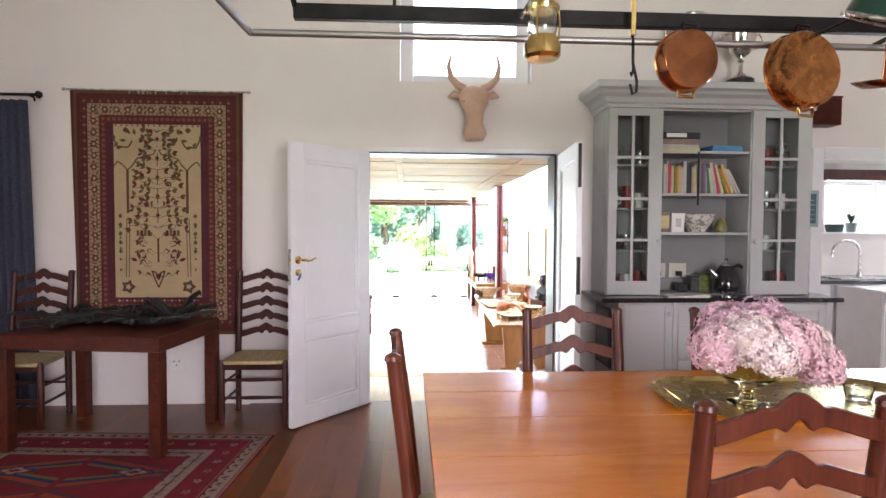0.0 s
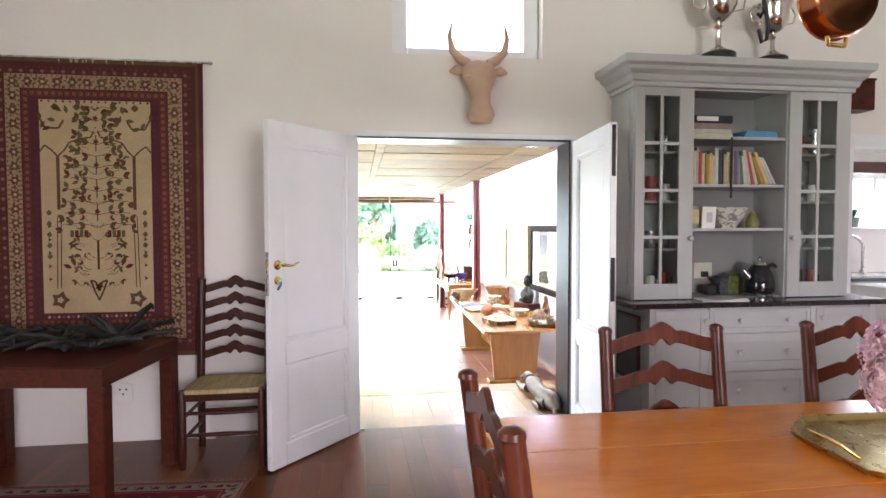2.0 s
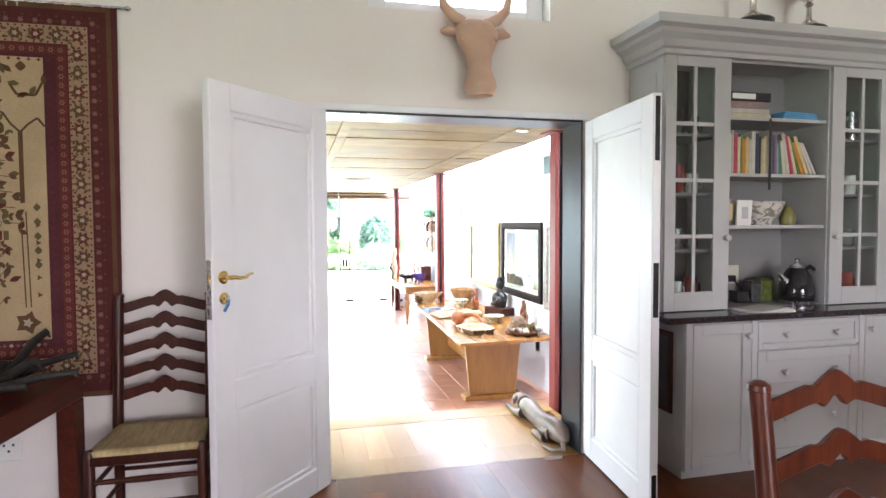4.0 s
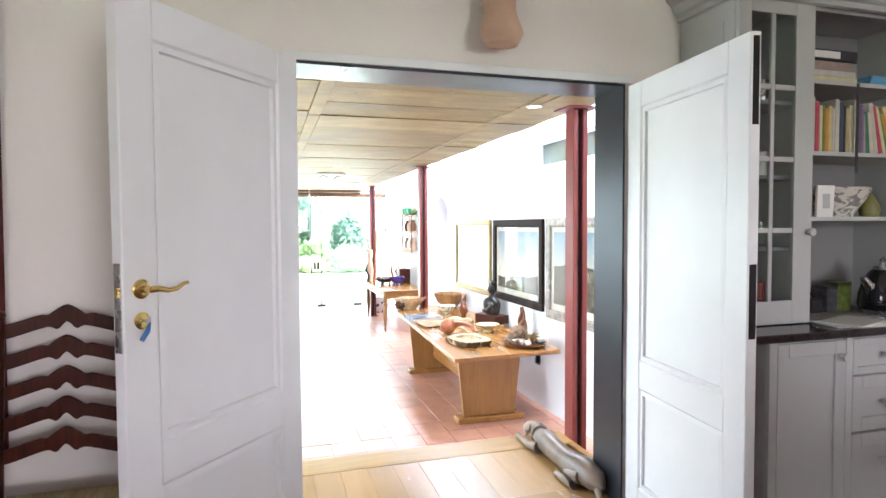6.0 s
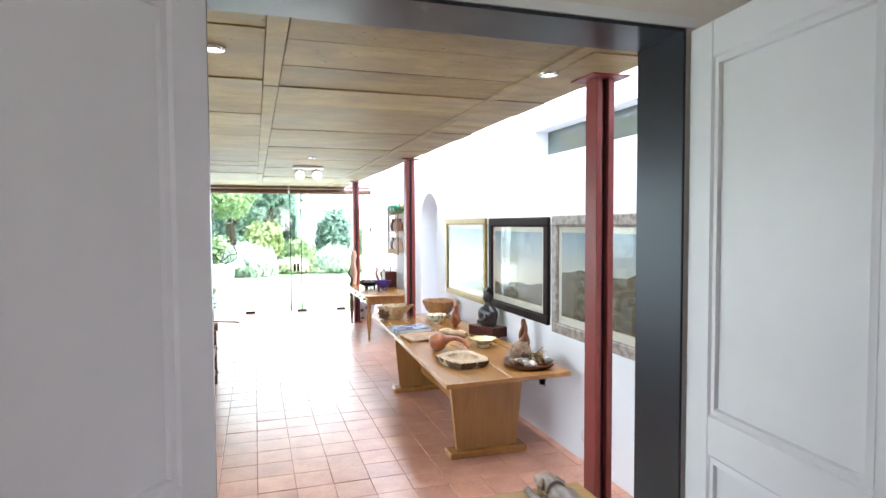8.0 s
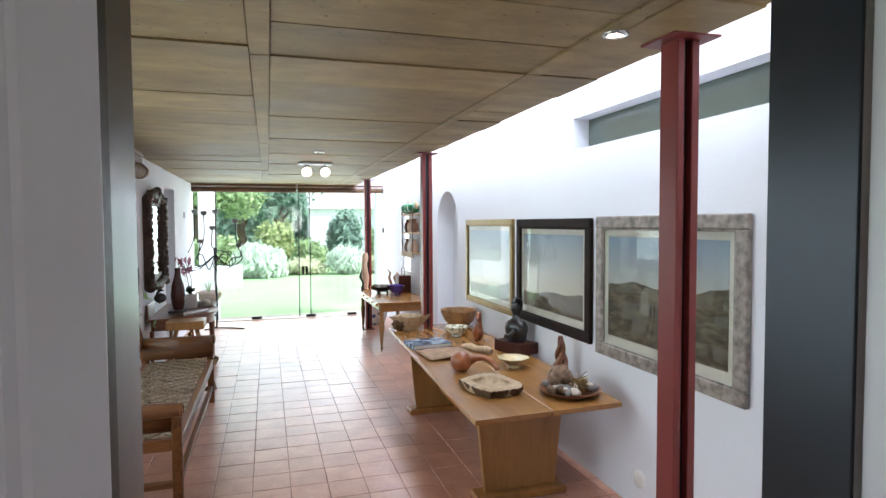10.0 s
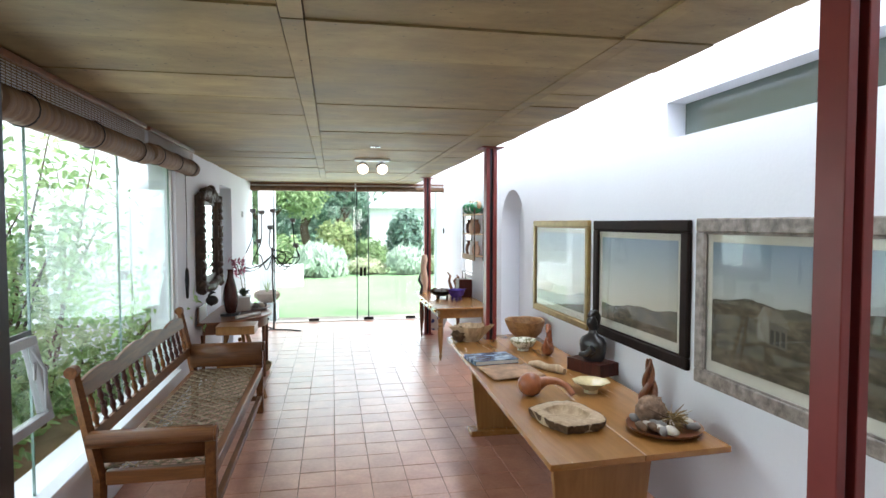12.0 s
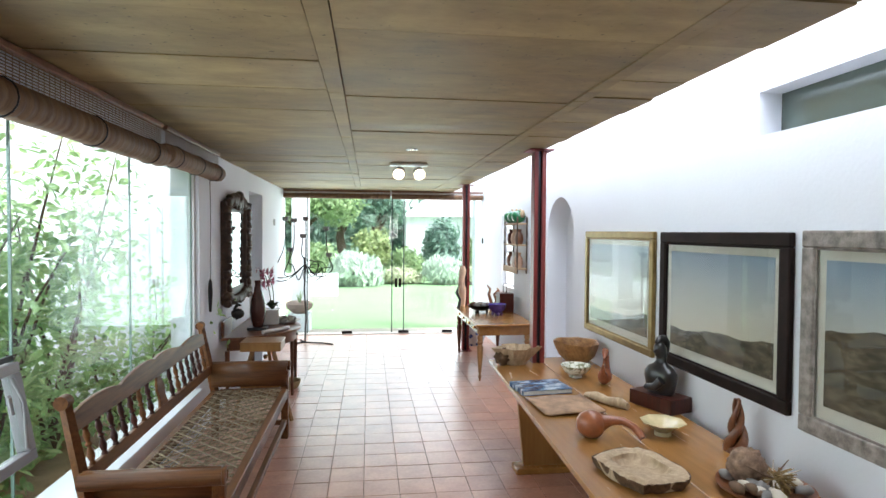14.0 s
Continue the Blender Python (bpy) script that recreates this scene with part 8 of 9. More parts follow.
part("rim", tube([(0.146 * math.cos(a), 0.146 * math.sin(a), 0) for a in np.linspace(0, 6.283, 33)[:-1]], 0.008, 8, None, True), STEEL, p)
p = thing("copper_ladle", pose(2.16, 3.0, 1.98), "long-handled copper skimmer hanging from the rack", "ladle")
part("handle", tube([(0.02, 0, 0.45), (0.0, 0, 0.2), (-0.01, 0, 0.05)], [0.011, 0.014, 0.016], 8), COPPER, p)
part("bowl", lathe([(0, 0.0), (0.08, 0.006), (0.115, 0.03), (0.12, 0.036), (0.08, 0.014), (0, 0.008)], 32, None, pose(-0.01, 0, 0.02, 10, -8, 0)), COPPER, p)
copper_pan(2.36, 3.0, 1.90, 0.12, 0.09, -10, COPPER, COPPER, "deep copper pan hanging from the rack", -10)
part("cross_tube", tube([(0.71, 3.142, 2.285), (0.71, 2.7, 2.285), (0.71, 2.2, 2.25), (0.71, 2.1, 2.212)], 0.010, 8), STEEL, pr)
lt = thing("brass_lantern", pose(0.71, 2.75, 2.01), "small brass and glass lantern hanging from the rack", "lantern")
part("oil_base", lathe([(0, 0), (0.052, 0.0), (0.062, 0.012), (0.062, 0.05), (0.055, 0.06), (0.05, 0.075), (0, 0.075)], 24), BRASS, lt)
part("glass_chimney", lathe([(0.042, 0.0755), (0.05, 0.10), (0.048, 0.16), (0.044, 0.16), (0.046, 0.10), (0.038, 0.0765)], 20), CLEAR, lt)
part("cap", lathe([(0.055, 0.1605), (0.058, 0.175), (0.03, 0.20), (0.02, 0.23), (0, 0.232)], 20), BRASS, lt)
for k in range(3):
    part("guard_wire", tube([(0.055 * math.cos(k * 2.09), 0.055 * math.sin(k * 2.09), 0.06), (0.06 * math.cos(k * 2.09), 0.06 * math.sin(k * 2.09), 0.12), (0.055 * math.cos(k * 2.09), 0.055 * math.sin(k * 2.09), 0.17)], 0.003, 6), BRASS, lt)
part("bail", tube([(-0.02, 0, 0.23), (-0.018, 0, 0.275), (0, 0.0, 0.291), (0.018, 0, 0.275), (0.02, 0, 0.23)], 0.003, 6), IRON, lt)
for x in (1.155, 1.35, 1.812, 2.36):
    hook(x)
cp = thing("clip_chain", pose(1.155, 3.1, 2.05), "brass and iron clip hanging from the rack", "clip")
part("clip", tube([(0, -0.012, 0.14), (0.0, -0.014, 0.05), (0.018, -0.012, -0.02), (0.022, 0, -0.06), (0.006, 0, -0.07), (-0.005, 0, -0.03)], 0.006, 8), IRON, cp)
part("strap", box(-0.010, 0.010, -0.02, 0.0, 0.16, 0.34, 0.003), BRASS, cp)
bx = thing("wall_box", pose(3.66, YD, 2.30), "small dark red box fixed to the wall", "box")
part("box_body", box(-0.16, 0.16, -0.16, -0.0, 0.0, 0.22, 0.006), REDWOOD, bx)
part("box_lid", box(-0.165, 0.165, -0.166, -0.0, 0.2205, 0.235, 0.004), REDWOOD, bx)
sg = thing("wall_notice", pose(3.655, YD - 0.023, 1.46), "small blue-green notice in a pale frame", "sign")
part("frame", box(-0.075, 0.075, -0.015, 0, 0, 0.31, 0.003), plain("pale_blue_frame", (0.30, 0.42, 0.44), 0.5), sg)
part("sheet", box(-0.05, 0.05, -0.017, -0.0152, 0.03, 0.28), plain("blue_green_sheet", (0.06, 0.14, 0.17), 0.4), sg)
for k in range(5):
    part("text_bar", box(-0.04, 0.03 + 0.005 * (k % 2), -0.0185, -0.0172, 0.06 + 0.04 * k, 0.07 + 0.04 * k), IVORYW, sg)

# ---- kitchen beyond the opening ----
kc = thing("kitchen_units", pose(0, 0, 0), "white kitchen base cupboards with dark plinth", "cabinet")
for k in range(5):
    f = part("cupboard_door", box(4.1 + k * 0.62, 4.705 + k * 0.62, 6.66, 6.68, 0.12, 0.86, 0.004), DOORPAINT, kc)
    part("pull", box(4.32 + k * 0.62, 4.46 + k * 0.62, 6.645, 6.66, 0.78, 0.79, 0.002), STEEL, f)
part("body", box(4.09, 7.19, 6.681, 7.295, 0.1, 0.868), DOORPAINT, kc)
part("plinth", box(4.1, 7.18, 6.73, 7.28, 0.0, 0.0995), EBONY, kc)
kt = thing("kitchen_worktop", pose(0, 0, 0), "dark grey kitchen worktop with a steel sink", "counter")
part("slab", box(4.08, 7.195, 6.63, 7.297, 0.869, 0.905, 0.004), plain("dark_grey_worktop", (0.07, 0.075, 0.085), 0.2), kt)
part("sink", box(4.9, 5.5, 6.74, 7.1, 0.9055, 0.915, 0.006), STEEL, kt)
tp = thing("kitchen_tap", pose(5.38, 7.12, 0.9055), "tall curved chrome kitchen tap", "tap")
part("spout", tube([(0, 0, 0)] + [(0, 0, 0.28)] + [(-0.16 + 0.16 * math.cos(a), 0, 0.28 + 0.13 * math.sin(a)) for a in np.linspace(0.2, 3.0, 14)] + [(-0.325, 0, 0.22)], 0.016, 10), STEEL, tp)
part("base", lathe([(0.03, 0), (0.03, 0.03), (0.018, 0.05), (0, 0.05)], 14), STEEL, tp)
part("lever", tube([(0, -0.02, 0.07), (-0.06, -0.06, 0.11)], 0.008, 8), STEEL, tp)
dw = thing("dishwasher", pose(5.02, 6.30, 0), "white dishwasher standing in the kitchen", "dishwasher")
part("body", box(-0.3, 0.3, -0.3, 0.3, 0.0, 0.86, 0.008), WHITE, dw)
part("door", box(-0.295, 0.295, -0.318, -0.3005, 0.08, 0.74, 0.006), WHITE, dw)
part("control_strip", box(-0.295, 0.295, -0.318, -0.3005, 0.75, 0.85, 0.006), plain("pale_grey_panel", (0.5, 0.52, 0.55), 0.3), dw)
sl = thing("window_sill", pose(0, 0, 0), "white kitchen window sill", "sill", "", "structure")
part("board", box(5.02, 7.15, 7.18, 7.299, 1.385, 1.409, 0.003), DOORPAINT, sl)
d = thing("sill_plant", pose(5.36, 7.24, 1.4095), "small potted plant on the kitchen sill", "plant")
part("pot", lathe([(0, 0), (0.05, 0), (0.065, 0.11), (0.055, 0.11), (0, 0.09)], 16), plain("grey_green_pot", (0.18, 0.24, 0.22), 0.5), d)
bm = bmesh.new()
for k in range(9):
    leaf_blade(bm, (0, 0, 0.1), (0.09 * math.cos(k * 0.7), 0.06 * math.sin(k * 0.7), 0.2 + 0.02 * (k % 3)), 0.04, 0.02)
part("leaves", bm, LEAF, d)
d = thing("sill_bowl", pose(5.16, 7.24, 1.4095), "dark bowl on the kitchen sill", "bowl")
part("bowl", lathe([(0, 0), (0.08, 0), (0.10, 0.09), (0.095, 0.09), (0.07, 0.01), (0, 0.01)], 18), plain("teal_dark_glaze", (0.05, 0.08, 0.085), 0.3), d)

# ---- garden and courtyard ----


def leaf_mat(name, dark, light):
    m = Mat(name, 0.5, 0, 0.35)
    rnd_ = m.n("ShaderNodeNewGeometry").outputs["Random Per Island"]
    f = m.math("MULTIPLY_ADD", m.noise(m.coords(world=True), 1.3, 3), 0.5, m.math("MULTIPLY", rnd_, 0.5))
    m.colour(m.ramp(f, (0.2, dark), (0.75, light)))
    lit = m.n("ShaderNodeBsdfTranslucent", Color=m.ramp(f, (0.2, tuple(min(1, c * 1.5) for c in dark)), (0.75, tuple(min(1, c * 1.3) for c in light))))
    mixer = m.n("ShaderNodeMixShader", Fac=0.38)
    m.t.links.new(m.b.outputs[0], mixer.inputs[1])
    m.t.links.new(lit.outputs[0], mixer.inputs[2])
    m.t.links.new(mixer.outputs[0], m.t.nodes["Material Output"].inputs[0])
    return m.m


GREEN1 = leaf_mat("bright_leaves", (0.13, 0.21, 0.10), (0.33, 0.45, 0.22))
GREEN2 = leaf_mat("blue_green_leaves", (0.08, 0.16, 0.125), (0.26, 0.39, 0.32))
GREEN3 = leaf_mat("pale_grey_green_leaves", (0.34, 0.43, 0.35), (0.66, 0.74, 0.66))
GREEN4 = leaf_mat("yellow_green_leaves", (0.16, 0.22, 0.08), (0.40, 0.47, 0.23))
MEADOW = leaf_mat("pale_meadow_plants", (0.30, 0.36, 0.20), (0.62, 0.62, 0.48))
BARKM = plain("tree_bark", (0.09, 0.065, 0.045), 0.9, 0.2, 0.4, 12, 0.8)


def grass_mat():
    m = Mat("lawn_grass", 0.8, 0, 0.2)
    v = m.coords(world=True)
    f = m.math("MULTIPLY_ADD", m.noise(v, 60, 4), 0.5, m.math("MULTIPLY", m.noise(v, 0.6, 4), 0.5))
    m.colour(m.ramp(f, (0.3, (0.18, 0.31, 0.155)), (0.7, (0.30, 0.46, 0.245))))
    return m.bump(m.noise(v, 120, 3), 0.6, 0.02).m


structure("ground", box(-400, 400, -300, 500, -1.0, -0.62), grass_mat(), "green mown lawn", "ground")
structure("garden_path", box(-1.6, 3.2, 16.24, 17.2, -0.70, -0.48, 0.01), plain("pale_paving", (0.45, 0.40, 0.34), 0.8, 0.3, 0.15, 6), "pale stone step outside the garden doors", "pavement")


def scatter(bm, centre, radii, count, size, seed, shell=0.55, droop=0.0):
    """Leaves strewn through the outer part of an uneven lump."""
    r = random.Random(seed)
    c = Vector(centre)
    vs, fs = [], []
    for _ in range(count):
        u, v = r.uniform(-1, 1), r.uniform(0, 6.283)
        d = Vector((math.sqrt(1 - u * u) * math.cos(v), math.sqrt(1 - u * u) * math.sin(v), u))
        k = 1 + 0.38 * noise.noise(d * 1.9 + Vector((seed, 0, 0))) + 0.16 * noise.noise(d * 5 + Vector((0, seed, 0)))
        q = (shell + (1 - shell) * r.random() ** 0.6) * k
        p = c + Vector((d.x * radii[0], d.y * radii[1], d.z * radii[2])) * q
        n = (d + Vector((r.uniform(-0.8, 0.8), r.uniform(-0.8, 0.8), r.uniform(-0.5, 0.9)))).normalized()
        t = n.orthogonal().normalized()
        t = Matrix.Rotation(r.uniform(0, 6.283), 3, n) @ t
        t = (t + Vector((0, 0, -droop))).normalized()
        w = n.cross(t)
        s = size * r.uniform(0.6, 1.4)
        i = len(vs)
        vs += [p - t * s, p + w * s * 0.42 + n * s * 0.1, p + t * s, p - w * s * 0.42 + n * s * 0.1]
        fs.append((i, i + 1, i + 2, i + 3))
    return vs, fs


def leaf_mesh(name, chunks, material, parent):
    vs, fs = [], []
    for a, b in chunks:
        o = len(vs)
        vs += a
        fs += [tuple(k + o for k in f) for f in b]
    me = bpy.data.meshes.new(name)
    me.from_pydata([tuple(v) for v in vs], [], fs)
    ob = new(name, me)
    me.materials.append(material)
    ob.parent = parent
    return ob


def shrub(x, y, r, h, mat, seed, size, count, label, droop=0.0):
    s = thing("shrub", pose(x, y, -0.62), label, "shrub", "garden shrubs")
    rnd = random.Random(seed)
    ch = [scatter(None, (rnd.uniform(-0.45, 0.45) * r, rnd.uniform(-0.4, 0.4) * r, h * rnd.uniform(0.38, 0.62)), (r * 0.75, r * 0.7, h * 0.5), count // 4, size, seed + k, 0.3, droop) for k in range(4)]
    leaf_mesh("foliage", ch, mat, s)
    bm = bmesh.new()
    for k in range(5):
        a = k * 1.3
        tube([(0, 0, 0), (0.25 * r * math.cos(a), 0.25 * r * math.sin(a), h * 0.3), (0.5 * r * math.cos(a), 0.5 * r * math.sin(a), h * 0.6)], [0.03, 0.022, 0.01], 6, bm)
    part("stems", bm, BARKM, s)
    return s


def tree(x, y, h, r, mat, seed, count, label, size=0.16):
    t = thing("tree", pose(x, y, -0.62), label, "tree", "garden trees")
    rnd = random.Random(seed)
    bm = tube([(0, 0, 0), (0.06 * h * rnd.uniform(-1, 1), 0, h * 0.25), (0.05 * h * rnd.uniform(-1, 1), 0.03 * h, h * 0.55), (0, 0, h * 0.8)], [0.045 * h, 0.034 * h, 0.022 * h, 0.008 * h], 10)
    ch = []
    for k in range(11):
        a = k * 2.4
        z = h * rnd.uniform(0.35, 0.92)
        q = r * (0.35 + 0.45 * rnd.random()) * (1.15 - 0.6 * max(0, z / h - 0.6))
        e = (q * math.cos(a), q * math.sin(a), z)
        tube([(0, 0, z * 0.62), (e[0] * 0.5, e[1] * 0.5, z * 0.85), e], [0.016 * h, 0.009 * h, 0.003 * h], 6, bm)
        ch.append(scatter(None, e, (r * 0.46, r * 0.46, h * 0.13), count // 11, size, seed * 31 + k, 0.15))
    part("trunk", bm, BARKM, t)
    leaf_mesh("crown", ch, mat, t)
    return t


shrub(0.02, 27.6, 0.98, 1.22, GREEN3, 1, 0.13, 7000, "large rounded weeping grass clump beyond the lawn", 1.4)
shrub(3.2, 28.2, 0.75, 1.05, GREEN3, 2, 0.11, 3600, "rounded pale weeping shrub beyond the lawn", 1.2)
shrub(1.75, 28.6, 0.85, 0.62, MEADOW, 3, 0.10, 3200, "low pale flowering plants beyond the lawn", 0.4)
shrub(4.9, 28.6, 0.95, 0.8, MEADOW, 4, 0.10, 3200, "low pale flowering plants beyond the lawn", 0.4)
shrub(0.5, 32.0, 0.78, 1.95, GREEN4, 5, 0.13, 3600, "bright yellow-green bush before the trees")
shrub(-1.9, 30.0, 1.1, 1.5, GREEN1, 6, 0.13, 3000, "dense green shrub at the garden's edge")
shrub(2.1, 31.0, 0.8, 1.35, GREEN1, 7, 0.12, 2600, "green shrub behind the flower bed")
shrub(3.55, 32.5, 0.78, 2.65, GREEN2, 8, 0.13, 5200, "tall blue-green clipped bush")
shrub(5.6, 32.0, 1.2, 1.9, GREEN1, 17, 0.13, 2600, "green shrub behind the flower bed")
shrub(-6.5, 25.0, 2.0, 3.0, GREEN1, 9, 0.15, 2400, "green shrub beside the lawn")
shrub(9.8, 29.5, 2.2, 2.6, GREEN1, 10, 0.15, 2200, "green shrub beside the lawn")
tree(-2.9, 34, 8.0, 2.6, GREEN1, 11, 17000, "broad green garden tree behind the lawn", 0.12)
tree(0.75, 38, 8.0, 1.45, GREEN2, 12, 14000, "dark blue-green garden tree behind the lawn", 0.12)
tree(-1.0, 39, 7.0, 1.7, GREEN2, 18, 11000, "dark garden tree behind the lawn", 0.12)
tree(-8.5, 33, 9.0, 4.2, GREEN1, 13, 6000, "green garden tree at the lawn's edge", 0.22)
tree(-5.2, 42, 10.0, 4.0, GREEN2, 14, 6000, "tall dark garden tree in the distance", 0.25)
tree(10.5, 40, 6.5, 3.0, GREEN1, 15, 5000, "green garden tree in the distance", 0.24)
tree(-4.2, 20.5, 5.2, 2.0, GREEN1, 16, 5000, "small leafy tree near the house", 0.12)
gh = thing("garden_house", pose(5.6, 45, -0.62), "distant white house with a pale hipped roof", "house")
part("wall", box(-2.9, 2.9, -2, 2, 0, 3.05), WALL2, gh)
rf = bmesh.new()
lo_ = [rf.verts.new(c) for c in ((-3.2, -2.4, 3.0), (3.2, -2.4, 3.0), (3.2, 2.4, 3.0), (-3.2, 2.4, 3.0))]
hi_ = [rf.verts.new(c) for c in ((-1.2, 0, 4.4), (1.2, 0, 4.4))]
for f_ in ((lo_[0], lo_[1], hi_[1], hi_[0]), (lo_[1], lo_[2], hi_[1]), (lo_[2], lo_[3], hi_[0], hi_[1]), (lo_[3], lo_[0], hi_[0]), tuple(lo_[::-1])):
    rf.faces.new(f_)
part("roof", rf, plain("pale_roof_sheet", (0.66, 0.66, 0.68), 0.5), gh)
hd = thing("far_hedge", pose(0, 46, -0.62), "distant dark green hedge closing the garden", "hedge", "", "stuff")
leaf_mesh("foliage", [scatter(None, (-26 + 6.5 * k, 0, 1.8), (4.6, 1.5, 2.6), 1500, 0.35, 60 + k, 0.2) for k in range(9)], GREEN2, hd)
gw = thing("garden_wall", pose(0, 0, 0), "low white plastered garden wall beside the lawn", "wall")
part("wall", box(-3.2, -0.64, 24.4, 24.7, -0.64, 0.08, 0.02), WALL2, gw)
part("return_wall", box(-3.2, -2.9, 18.5, 24.39, -0.64, 0.08, 0.02), WALL2, gw)
pp = thing("porch_pillar", pose(-1.02, 17.6, -0.63), "white plastered pillar outside the garden doors", "pillar")
part("shaft", box(-0.16, 0.16, -0.16, 0.16, 0.0, 3.4, 0.012), WALL2, pp)
part("plinth", box(-0.20, 0.20, -0.20, 0.20, 0.0, 0.12, 0.01), WALL2, pp)
pp = thing("porch_pillar", pose(2.75, 17.4, -0.63), "white plastered pillar outside the garden doors", "pillar")
part("shaft", box(-0.30, 0.30, -0.16, 0.16, 0.0, 3.4, 0.012), WALL2, pp)
part("plinth", box(-0.34, 0.34, -0.20, 0.20, 0.0, 0.12, 0.01), WALL2, pp)
d = thing("clay_bowl_planter", pose(-0.98, 17.05, -0.4795), "wide weathered clay bowl with a small dry plant", "planter")
part("stand", box(-0.2, 0.2, -0.2, 0.2, 0.0, 0.34, 0.01), WALL2, d)
part("bowl", lathe([(0, 0.3405), (0.12, 0.3405), (0.24, 0.44), (0.25, 0.52), (0.2, 0.56), (0.17, 0.55), (0, 0.5)], 24), plain("weathered_clay", (0.24, 0.17, 0.14), 0.8), d)
bm = bmesh.new()
for k in range(9):
    leaf_blade(bm, (0, 0, 0.5), (0.12 * math.cos(k * 0.7), 0.12 * math.sin(k * 0.7), 0.78 + 0.05 * (k % 3)), 0.02, 0.0)
part("plant", bm, GREEN1, d)
d = thing("garden_ornament", pose(-1.9, 22.0, -0.62), "low pale stone on the lawn", "stone")
part("stone", lumpy(0.28, 0.22, 0.2, 0.2, 1.5, 3, 2, None, Matrix.Translation((0, 0, 0.12))), PEB[1], d)

# courtyard beside the bench
structure("courtyard_paving", box(-2.35, WL - 0.241, 5.9, 11.6, -0.66, -0.36, 0.005), plain("ochre_paving", (0.42, 0.27, 0.17), 0.85, 0.2, 0.2, 5), "ochre paving outside the glass wall", "pavement")
structure("courtyard_bed", box(-6.0, -2.351, 5.2, 16.0, -0.66, -0.40), plain("dark_soil", (0.05, 0.035, 0.025), 0.95, 0.1, 0.4, 9, 0.8), "dark planting bed beside the paving", "ground")
structure("courtyard_end_wall", box(-6.0, WL - 0.2405, 12.2, 12.45, -0.66, 2.75, 0.01), WALL2, "white courtyard wall", "wall")
structure("courtyard_side_wall", box(-6.2, -5.95, 5.2, 12.19, -0.66, 1.3, 0.01), WALL2, "white courtyard wall behind the plants", "wall")
gc = thing("ground_cover", pose(-2.55, 8.4, -0.40), "dense low broad-leaved green plants in the bed", "plants", "", "stuff")


def round_leaves(count, seed):
    """Round upward-facing leaves heaped over the bed."""
    r = random.Random(seed)
    vs, fs = [], []
    for _ in range(count):
        x, y = r.uniform(-1.1, 0.42), r.uniform(-2.9, 2.9)
        z = (0.10 + 0.42 * r.random() ** 0.5) * (0.75 + 0.45 * noise.noise(Vector((x * 1.6, y * 1.3, 3.0)))) * min(1.0, (0.5 - x) * 2.2 + 0.25)
        n = Vector((r.gauss(0.25, 0.35), r.gauss(0, 0.35), 1)).normalized()
        t = n.orthogonal().normalized()
        t = Matrix.Rotation(r.uniform(0, 6.283), 3, n) @ t
        w = n.cross(t)
        s = r.uniform(0.035, 0.075)
        i = len(vs)
        c = Vector((x, y, z))
        vs.append(c - n * s * 0.15)
        vs += [c + s * (math.cos(a) * t + math.sin(a) * w) for a in (0, 0.9, 1.8, 2.7, 3.6, 4.5, 5.4)]
        fs += [(i, i + 1 + k, i + 1 + (k + 1) % 7) for k in range(7)]
    return vs, fs


leaf_mesh("foliage", [round_leaves(5200, 90)], leaf_mat("broad_leaves", (0.14, 0.33, 0.09), (0.40, 0.66, 0.25)), gc)


LUSH = leaf_mat("glossy_courtyard_leaves", (0.13, 0.26, 0.09), (0.45, 0.63, 0.28))


def climber(x, y, h, seed, n, mat, label):
    c = thing("climbing_shrub", pose(x, y, -0.40), label, "shrub", "courtyard climbers")
    rnd = random.Random(seed)
    bm = bmesh.new()
    vs, fs = [], []
    for k in range(n):
        a = rnd.uniform(0, 6.28)
        top = h * rnd.uniform(0.55, 1.0)
        P = [Vector((0, 0, 0)), Vector((0.15 * math.cos(a), 0.22 * math.sin(a), top * 0.35)), Vector((0.30 * math.cos(a + 0.6), 0.55 * math.sin(a + 0.6), top * 0.75)), Vector((0.45 * math.cos(a + 1), 0.85 * math.sin(a + 1), top))]
        tube(P, [0.022, 0.016, 0.009, 0.004], 6, bm)
        for j in range(300):
            u = rnd.uniform(0.15, 1)
            i = min(2, int(u * 3))
            p = P[i].lerp(P[i + 1], u * 3 - i) + Vector((rnd.gauss(0, 0.17), rnd.gauss(0, 0.20), rnd.gauss(0, 0.16)))
            d = Vector((rnd.uniform(-1, 1), rnd.uniform(-1, 1), rnd.uniform(-0.9, 0.3))).normalized()
            nrm = Vector((rnd.uniform(0, 1), rnd.uniform(-0.5, 0.5), rnd.uniform(0, 1))).normalized()
            w = d.cross(nrm)
            w = w.normalized() if w.length > 0.1 else Vector((1, 0, 0))
            s = rnd.uniform(0.05, 0.095)
            q = len(vs)
            up = nrm * s * 0.09
            vs += [p, p + d * s * 0.3 + w * s * 0.24 + up, p + d * s * 0.75 + w * s * 0.2 + up, p + d * s * 1.15, p + d * s * 0.75 - w * s * 0.2 + up, p + d * s * 0.3 - w * s * 0.24 + up]
            fs += [(q, q + 1, q + 2, q + 3), (q, q + 3, q + 4, q + 5)]
    part("stems", bm, BARKM, c)
    leaf_mesh("leaves", [(vs, fs)], mat, c)


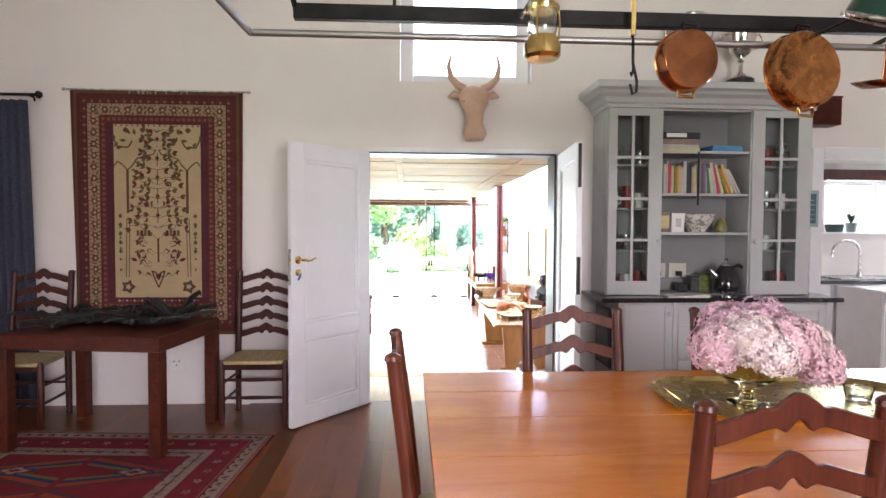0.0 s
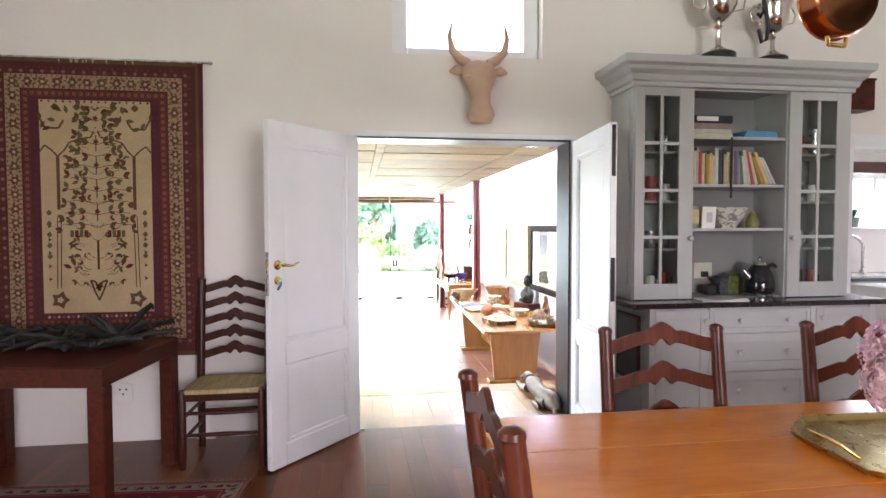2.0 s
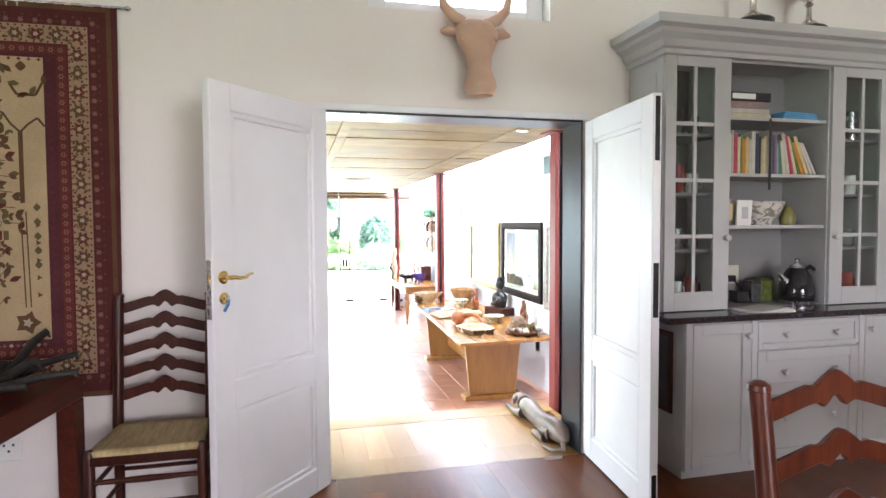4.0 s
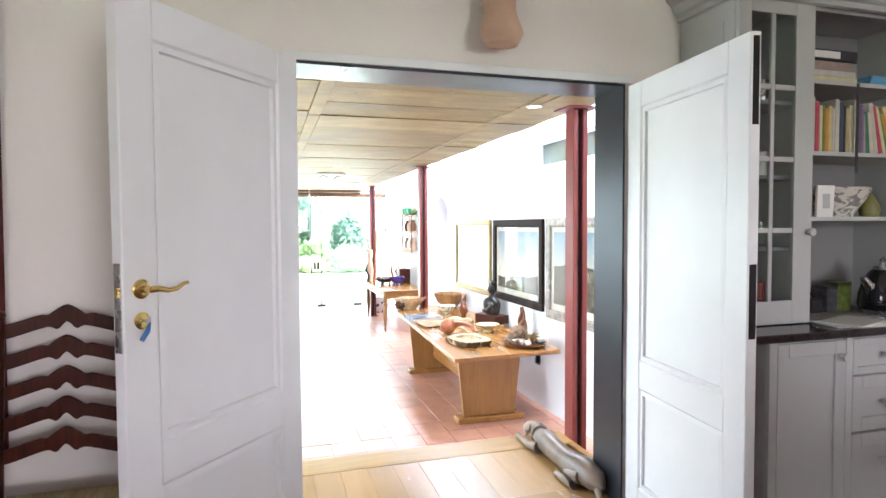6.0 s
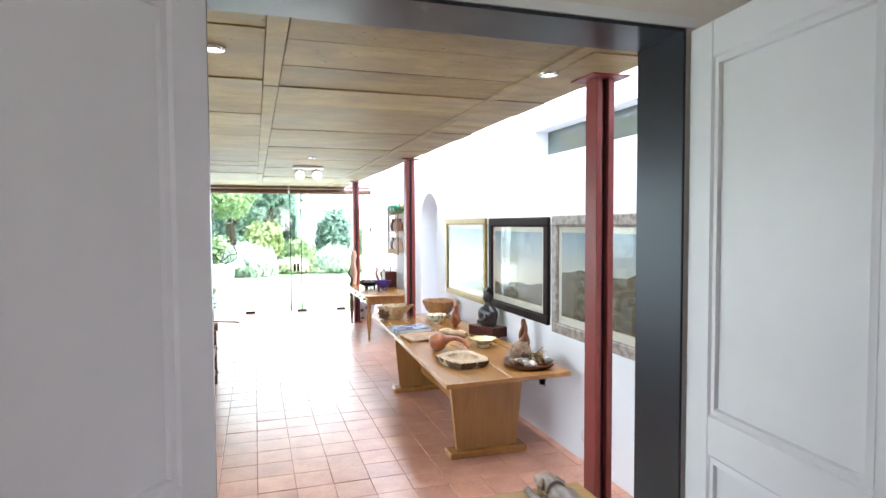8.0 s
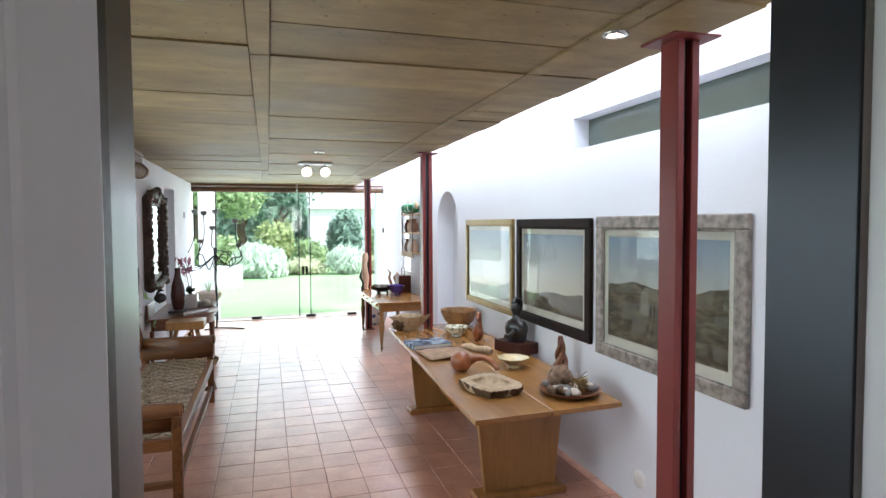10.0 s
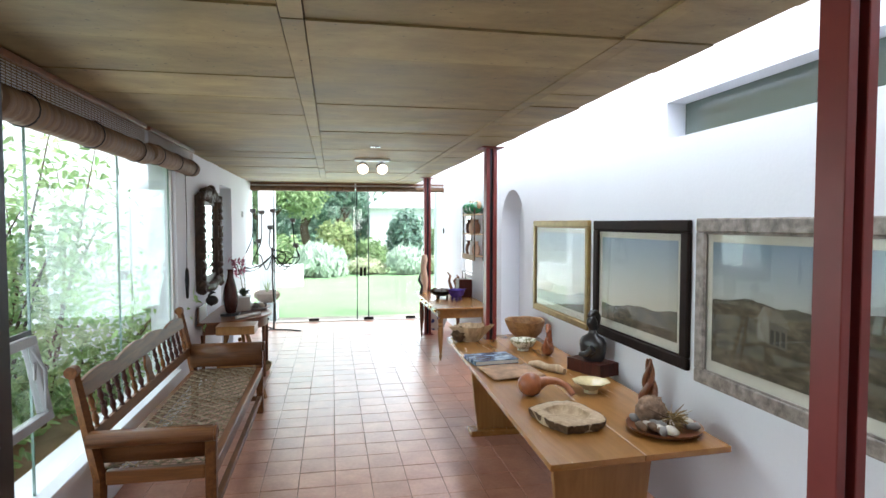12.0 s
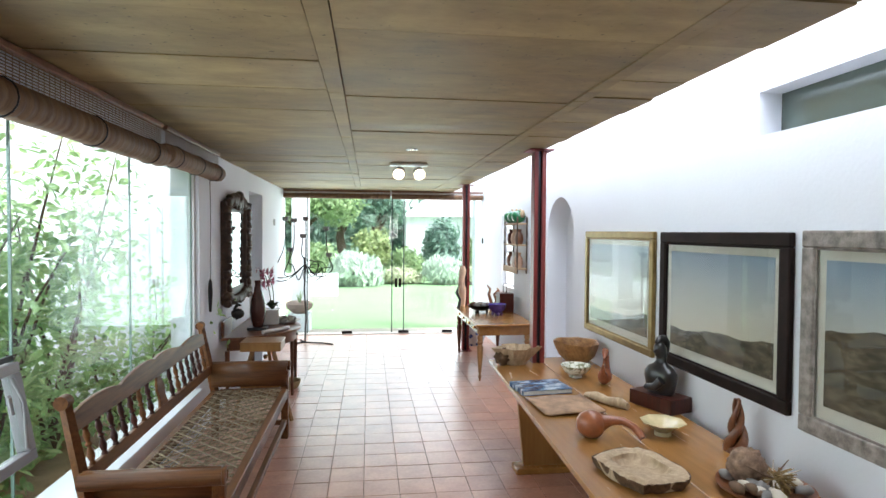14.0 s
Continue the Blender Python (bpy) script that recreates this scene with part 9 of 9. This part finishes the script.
climber(-2.05, 9.45, 2.75, 41, 13, LUSH, "tall climbing shrub with glossy green leaves outside the glass")
climber(-2.15, 10.55, 2.55, 46, 7, LUSH, "climbing shrub reaching up beside the glass")
climber(-1.85, 11.2, 1.55, 42, 5, LUSH, "slender leafy shrub outside the glass")
climber(-3.2, 7.6, 2.6, 43, 8, LUSH, "tall light-green shrub in the courtyard bed")
climber(-3.4, 9.6, 2.3, 44, 4, LUSH, "leafy shrub before the white courtyard wall")

# ---- floors: boards and tiles ----


def board_mesh(name, w, l, t, mat, bevel=0.0015):
    bm = box(-w / 2, w / 2, -l / 2, l / 2, -t, 0, bevel)
    me = bpy.data.meshes.new(name)
    bm.to_mesh(me)
    bm.free()
    me.materials.append(mat)
    return me


def lay(name, me, x, y, z, parent):
    ob = new(name, me)
    ob.parent = parent
    ob.matrix_basis = Matrix.Translation((x, y, z))
    return ob


rnd = random.Random(77)
fl = tagged(new("floor_dining_room"), "polished brown hardwood boards laid towards the doors", "floor", "", "structure")
BW = 0.125
lens = [1.15, 1.55, 0.85]
meshes = [board_mesh("floor_board", BW - 0.0003, L - 0.0003, 0.02, FLOORWOOD, 0.0004) for L in lens]
count = 0
k = 0
rest = bmesh.new()
for i in range(int(10.5 / BW)):
    x = -3.33 + i * BW
    y = -3.1 - rnd.uniform(0, 1.0)
    while y < 5.57:
        j = rnd.randrange(3)
        L = lens[j]
        a, b = max(y, -3.19), min(y + L, 5.574)
        near = -1.9 < x < 1.0 and b > 2.2
        if b - a > 0.08:
            if near and count < 290 and b - a > L - 0.01:
                lay("floor_board", meshes[j], x, y + L / 2, 0.0, fl)
                count += 1
            else:
                box(x - BW / 2 + 0.0002, x + BW / 2 - 0.0002, a + 0.0002, b - 0.0002, -0.02, 0.0, 0, rest)
        y += L
r = part("floor_board_rest", rest, FLOORWOOD, fl)
tagged(r, "", "", "", "stuff")

ld = tagged(new("landing"), "honey-coloured boards of the landing behind the doors", "floor", "", "structure")
me = board_mesh("landing_board", 0.1494, 0.80, 0.022, LANDWOOD, 0.0006)
x = WL + 0.075
while x < 1.62:
    lay("landing_board", me, x, 5.98, 0.0, ld)
    x += 0.15
NOSE = wood("yellow_nosing", (0.27, 0.145, 0.035), (0.45, 0.27, 0.08), 0.3, (1, 9, 9), 1.5)
part("nosing", box(WL, 1.68, 6.383, 6.60, -0.024, 0.001, 0.004), NOSE, ld, "yellow-brown nosing board")
part("side_nosing", box(1.632, 1.68, 5.81, 6.382, -0.024, 0.001, 0.004), NOSE, ld)
part("threshold_board", box(-0.079, 1.477, YD + 0.0, 5.805, -0.024, 0.0005, 0.002), LANDWOOD, ld)
part("front_board", box(WL, 1.68, 6.601, 6.612, -0.38, -0.03, 0.002), LANDWOOD, ld)

ft = tagged(new("floor_garden_room"), "glazed terracotta floor tiles with sandy joints", "floor", "", "structure")
TS = 0.25
tm = []
for k in range(6):
    bm = box(-TS / 2 + 0.0018, TS / 2 - 0.0018, -TS / 2 + 0.0018, TS / 2 - 0.0018, -0.012, 0.0, 0.0025)
    for v in bm.verts:
        v.co.x += rnd.uniform(-0.0015, 0.0015)
        v.co.y += rnd.uniform(-0.0015, 0.0015)
    me = bpy.data.meshes.new("tile")
    bm.to_mesh(me)
    bm.free()
    me.materials.append(TILE)
    tm.append(me)
count = 0
rest = bmesh.new()
x = 0.296 - TS / 2 - 6 * TS
cols_ = []
while x < WR + TS / 2:
    cols_.append(x)
    x += TS
y = 6.63 + TS / 2
while y < YE + 0.05:
    for x in cols_:
        a, b = max(x - TS / 2, WL + 0.002), min(x + TS / 2, WR - 0.002)
        if b - a < 0.03:
            continue
        z = FL2 + rnd.uniform(-0.0012, 0.0012)
        if b - a > TS - 0.01 and count < 300 and x > -0.9:
            ob = lay("tile", tm[rnd.randrange(6)], x, y, z, ft)
            ob.matrix_basis = Matrix.Translation((x, y, z)) @ Matrix.Rotation(radians(rnd.choice((0, 90, 180, 270)) + rnd.uniform(-0.4, 0.4)), 4, "Z") @ Matrix.Rotation(rnd.uniform(-0.004, 0.004), 4, "X")
            count += 1
        else:
            box(a + 0.002, b - 0.002, y - TS / 2 + 0.002, min(y + TS / 2, YE) - 0.002, FL2 - 0.012, z, 0, rest)
    y += TS
r = part("tile_rest", rest, TILE, ft)
tagged(r, "", "", "", "stuff")
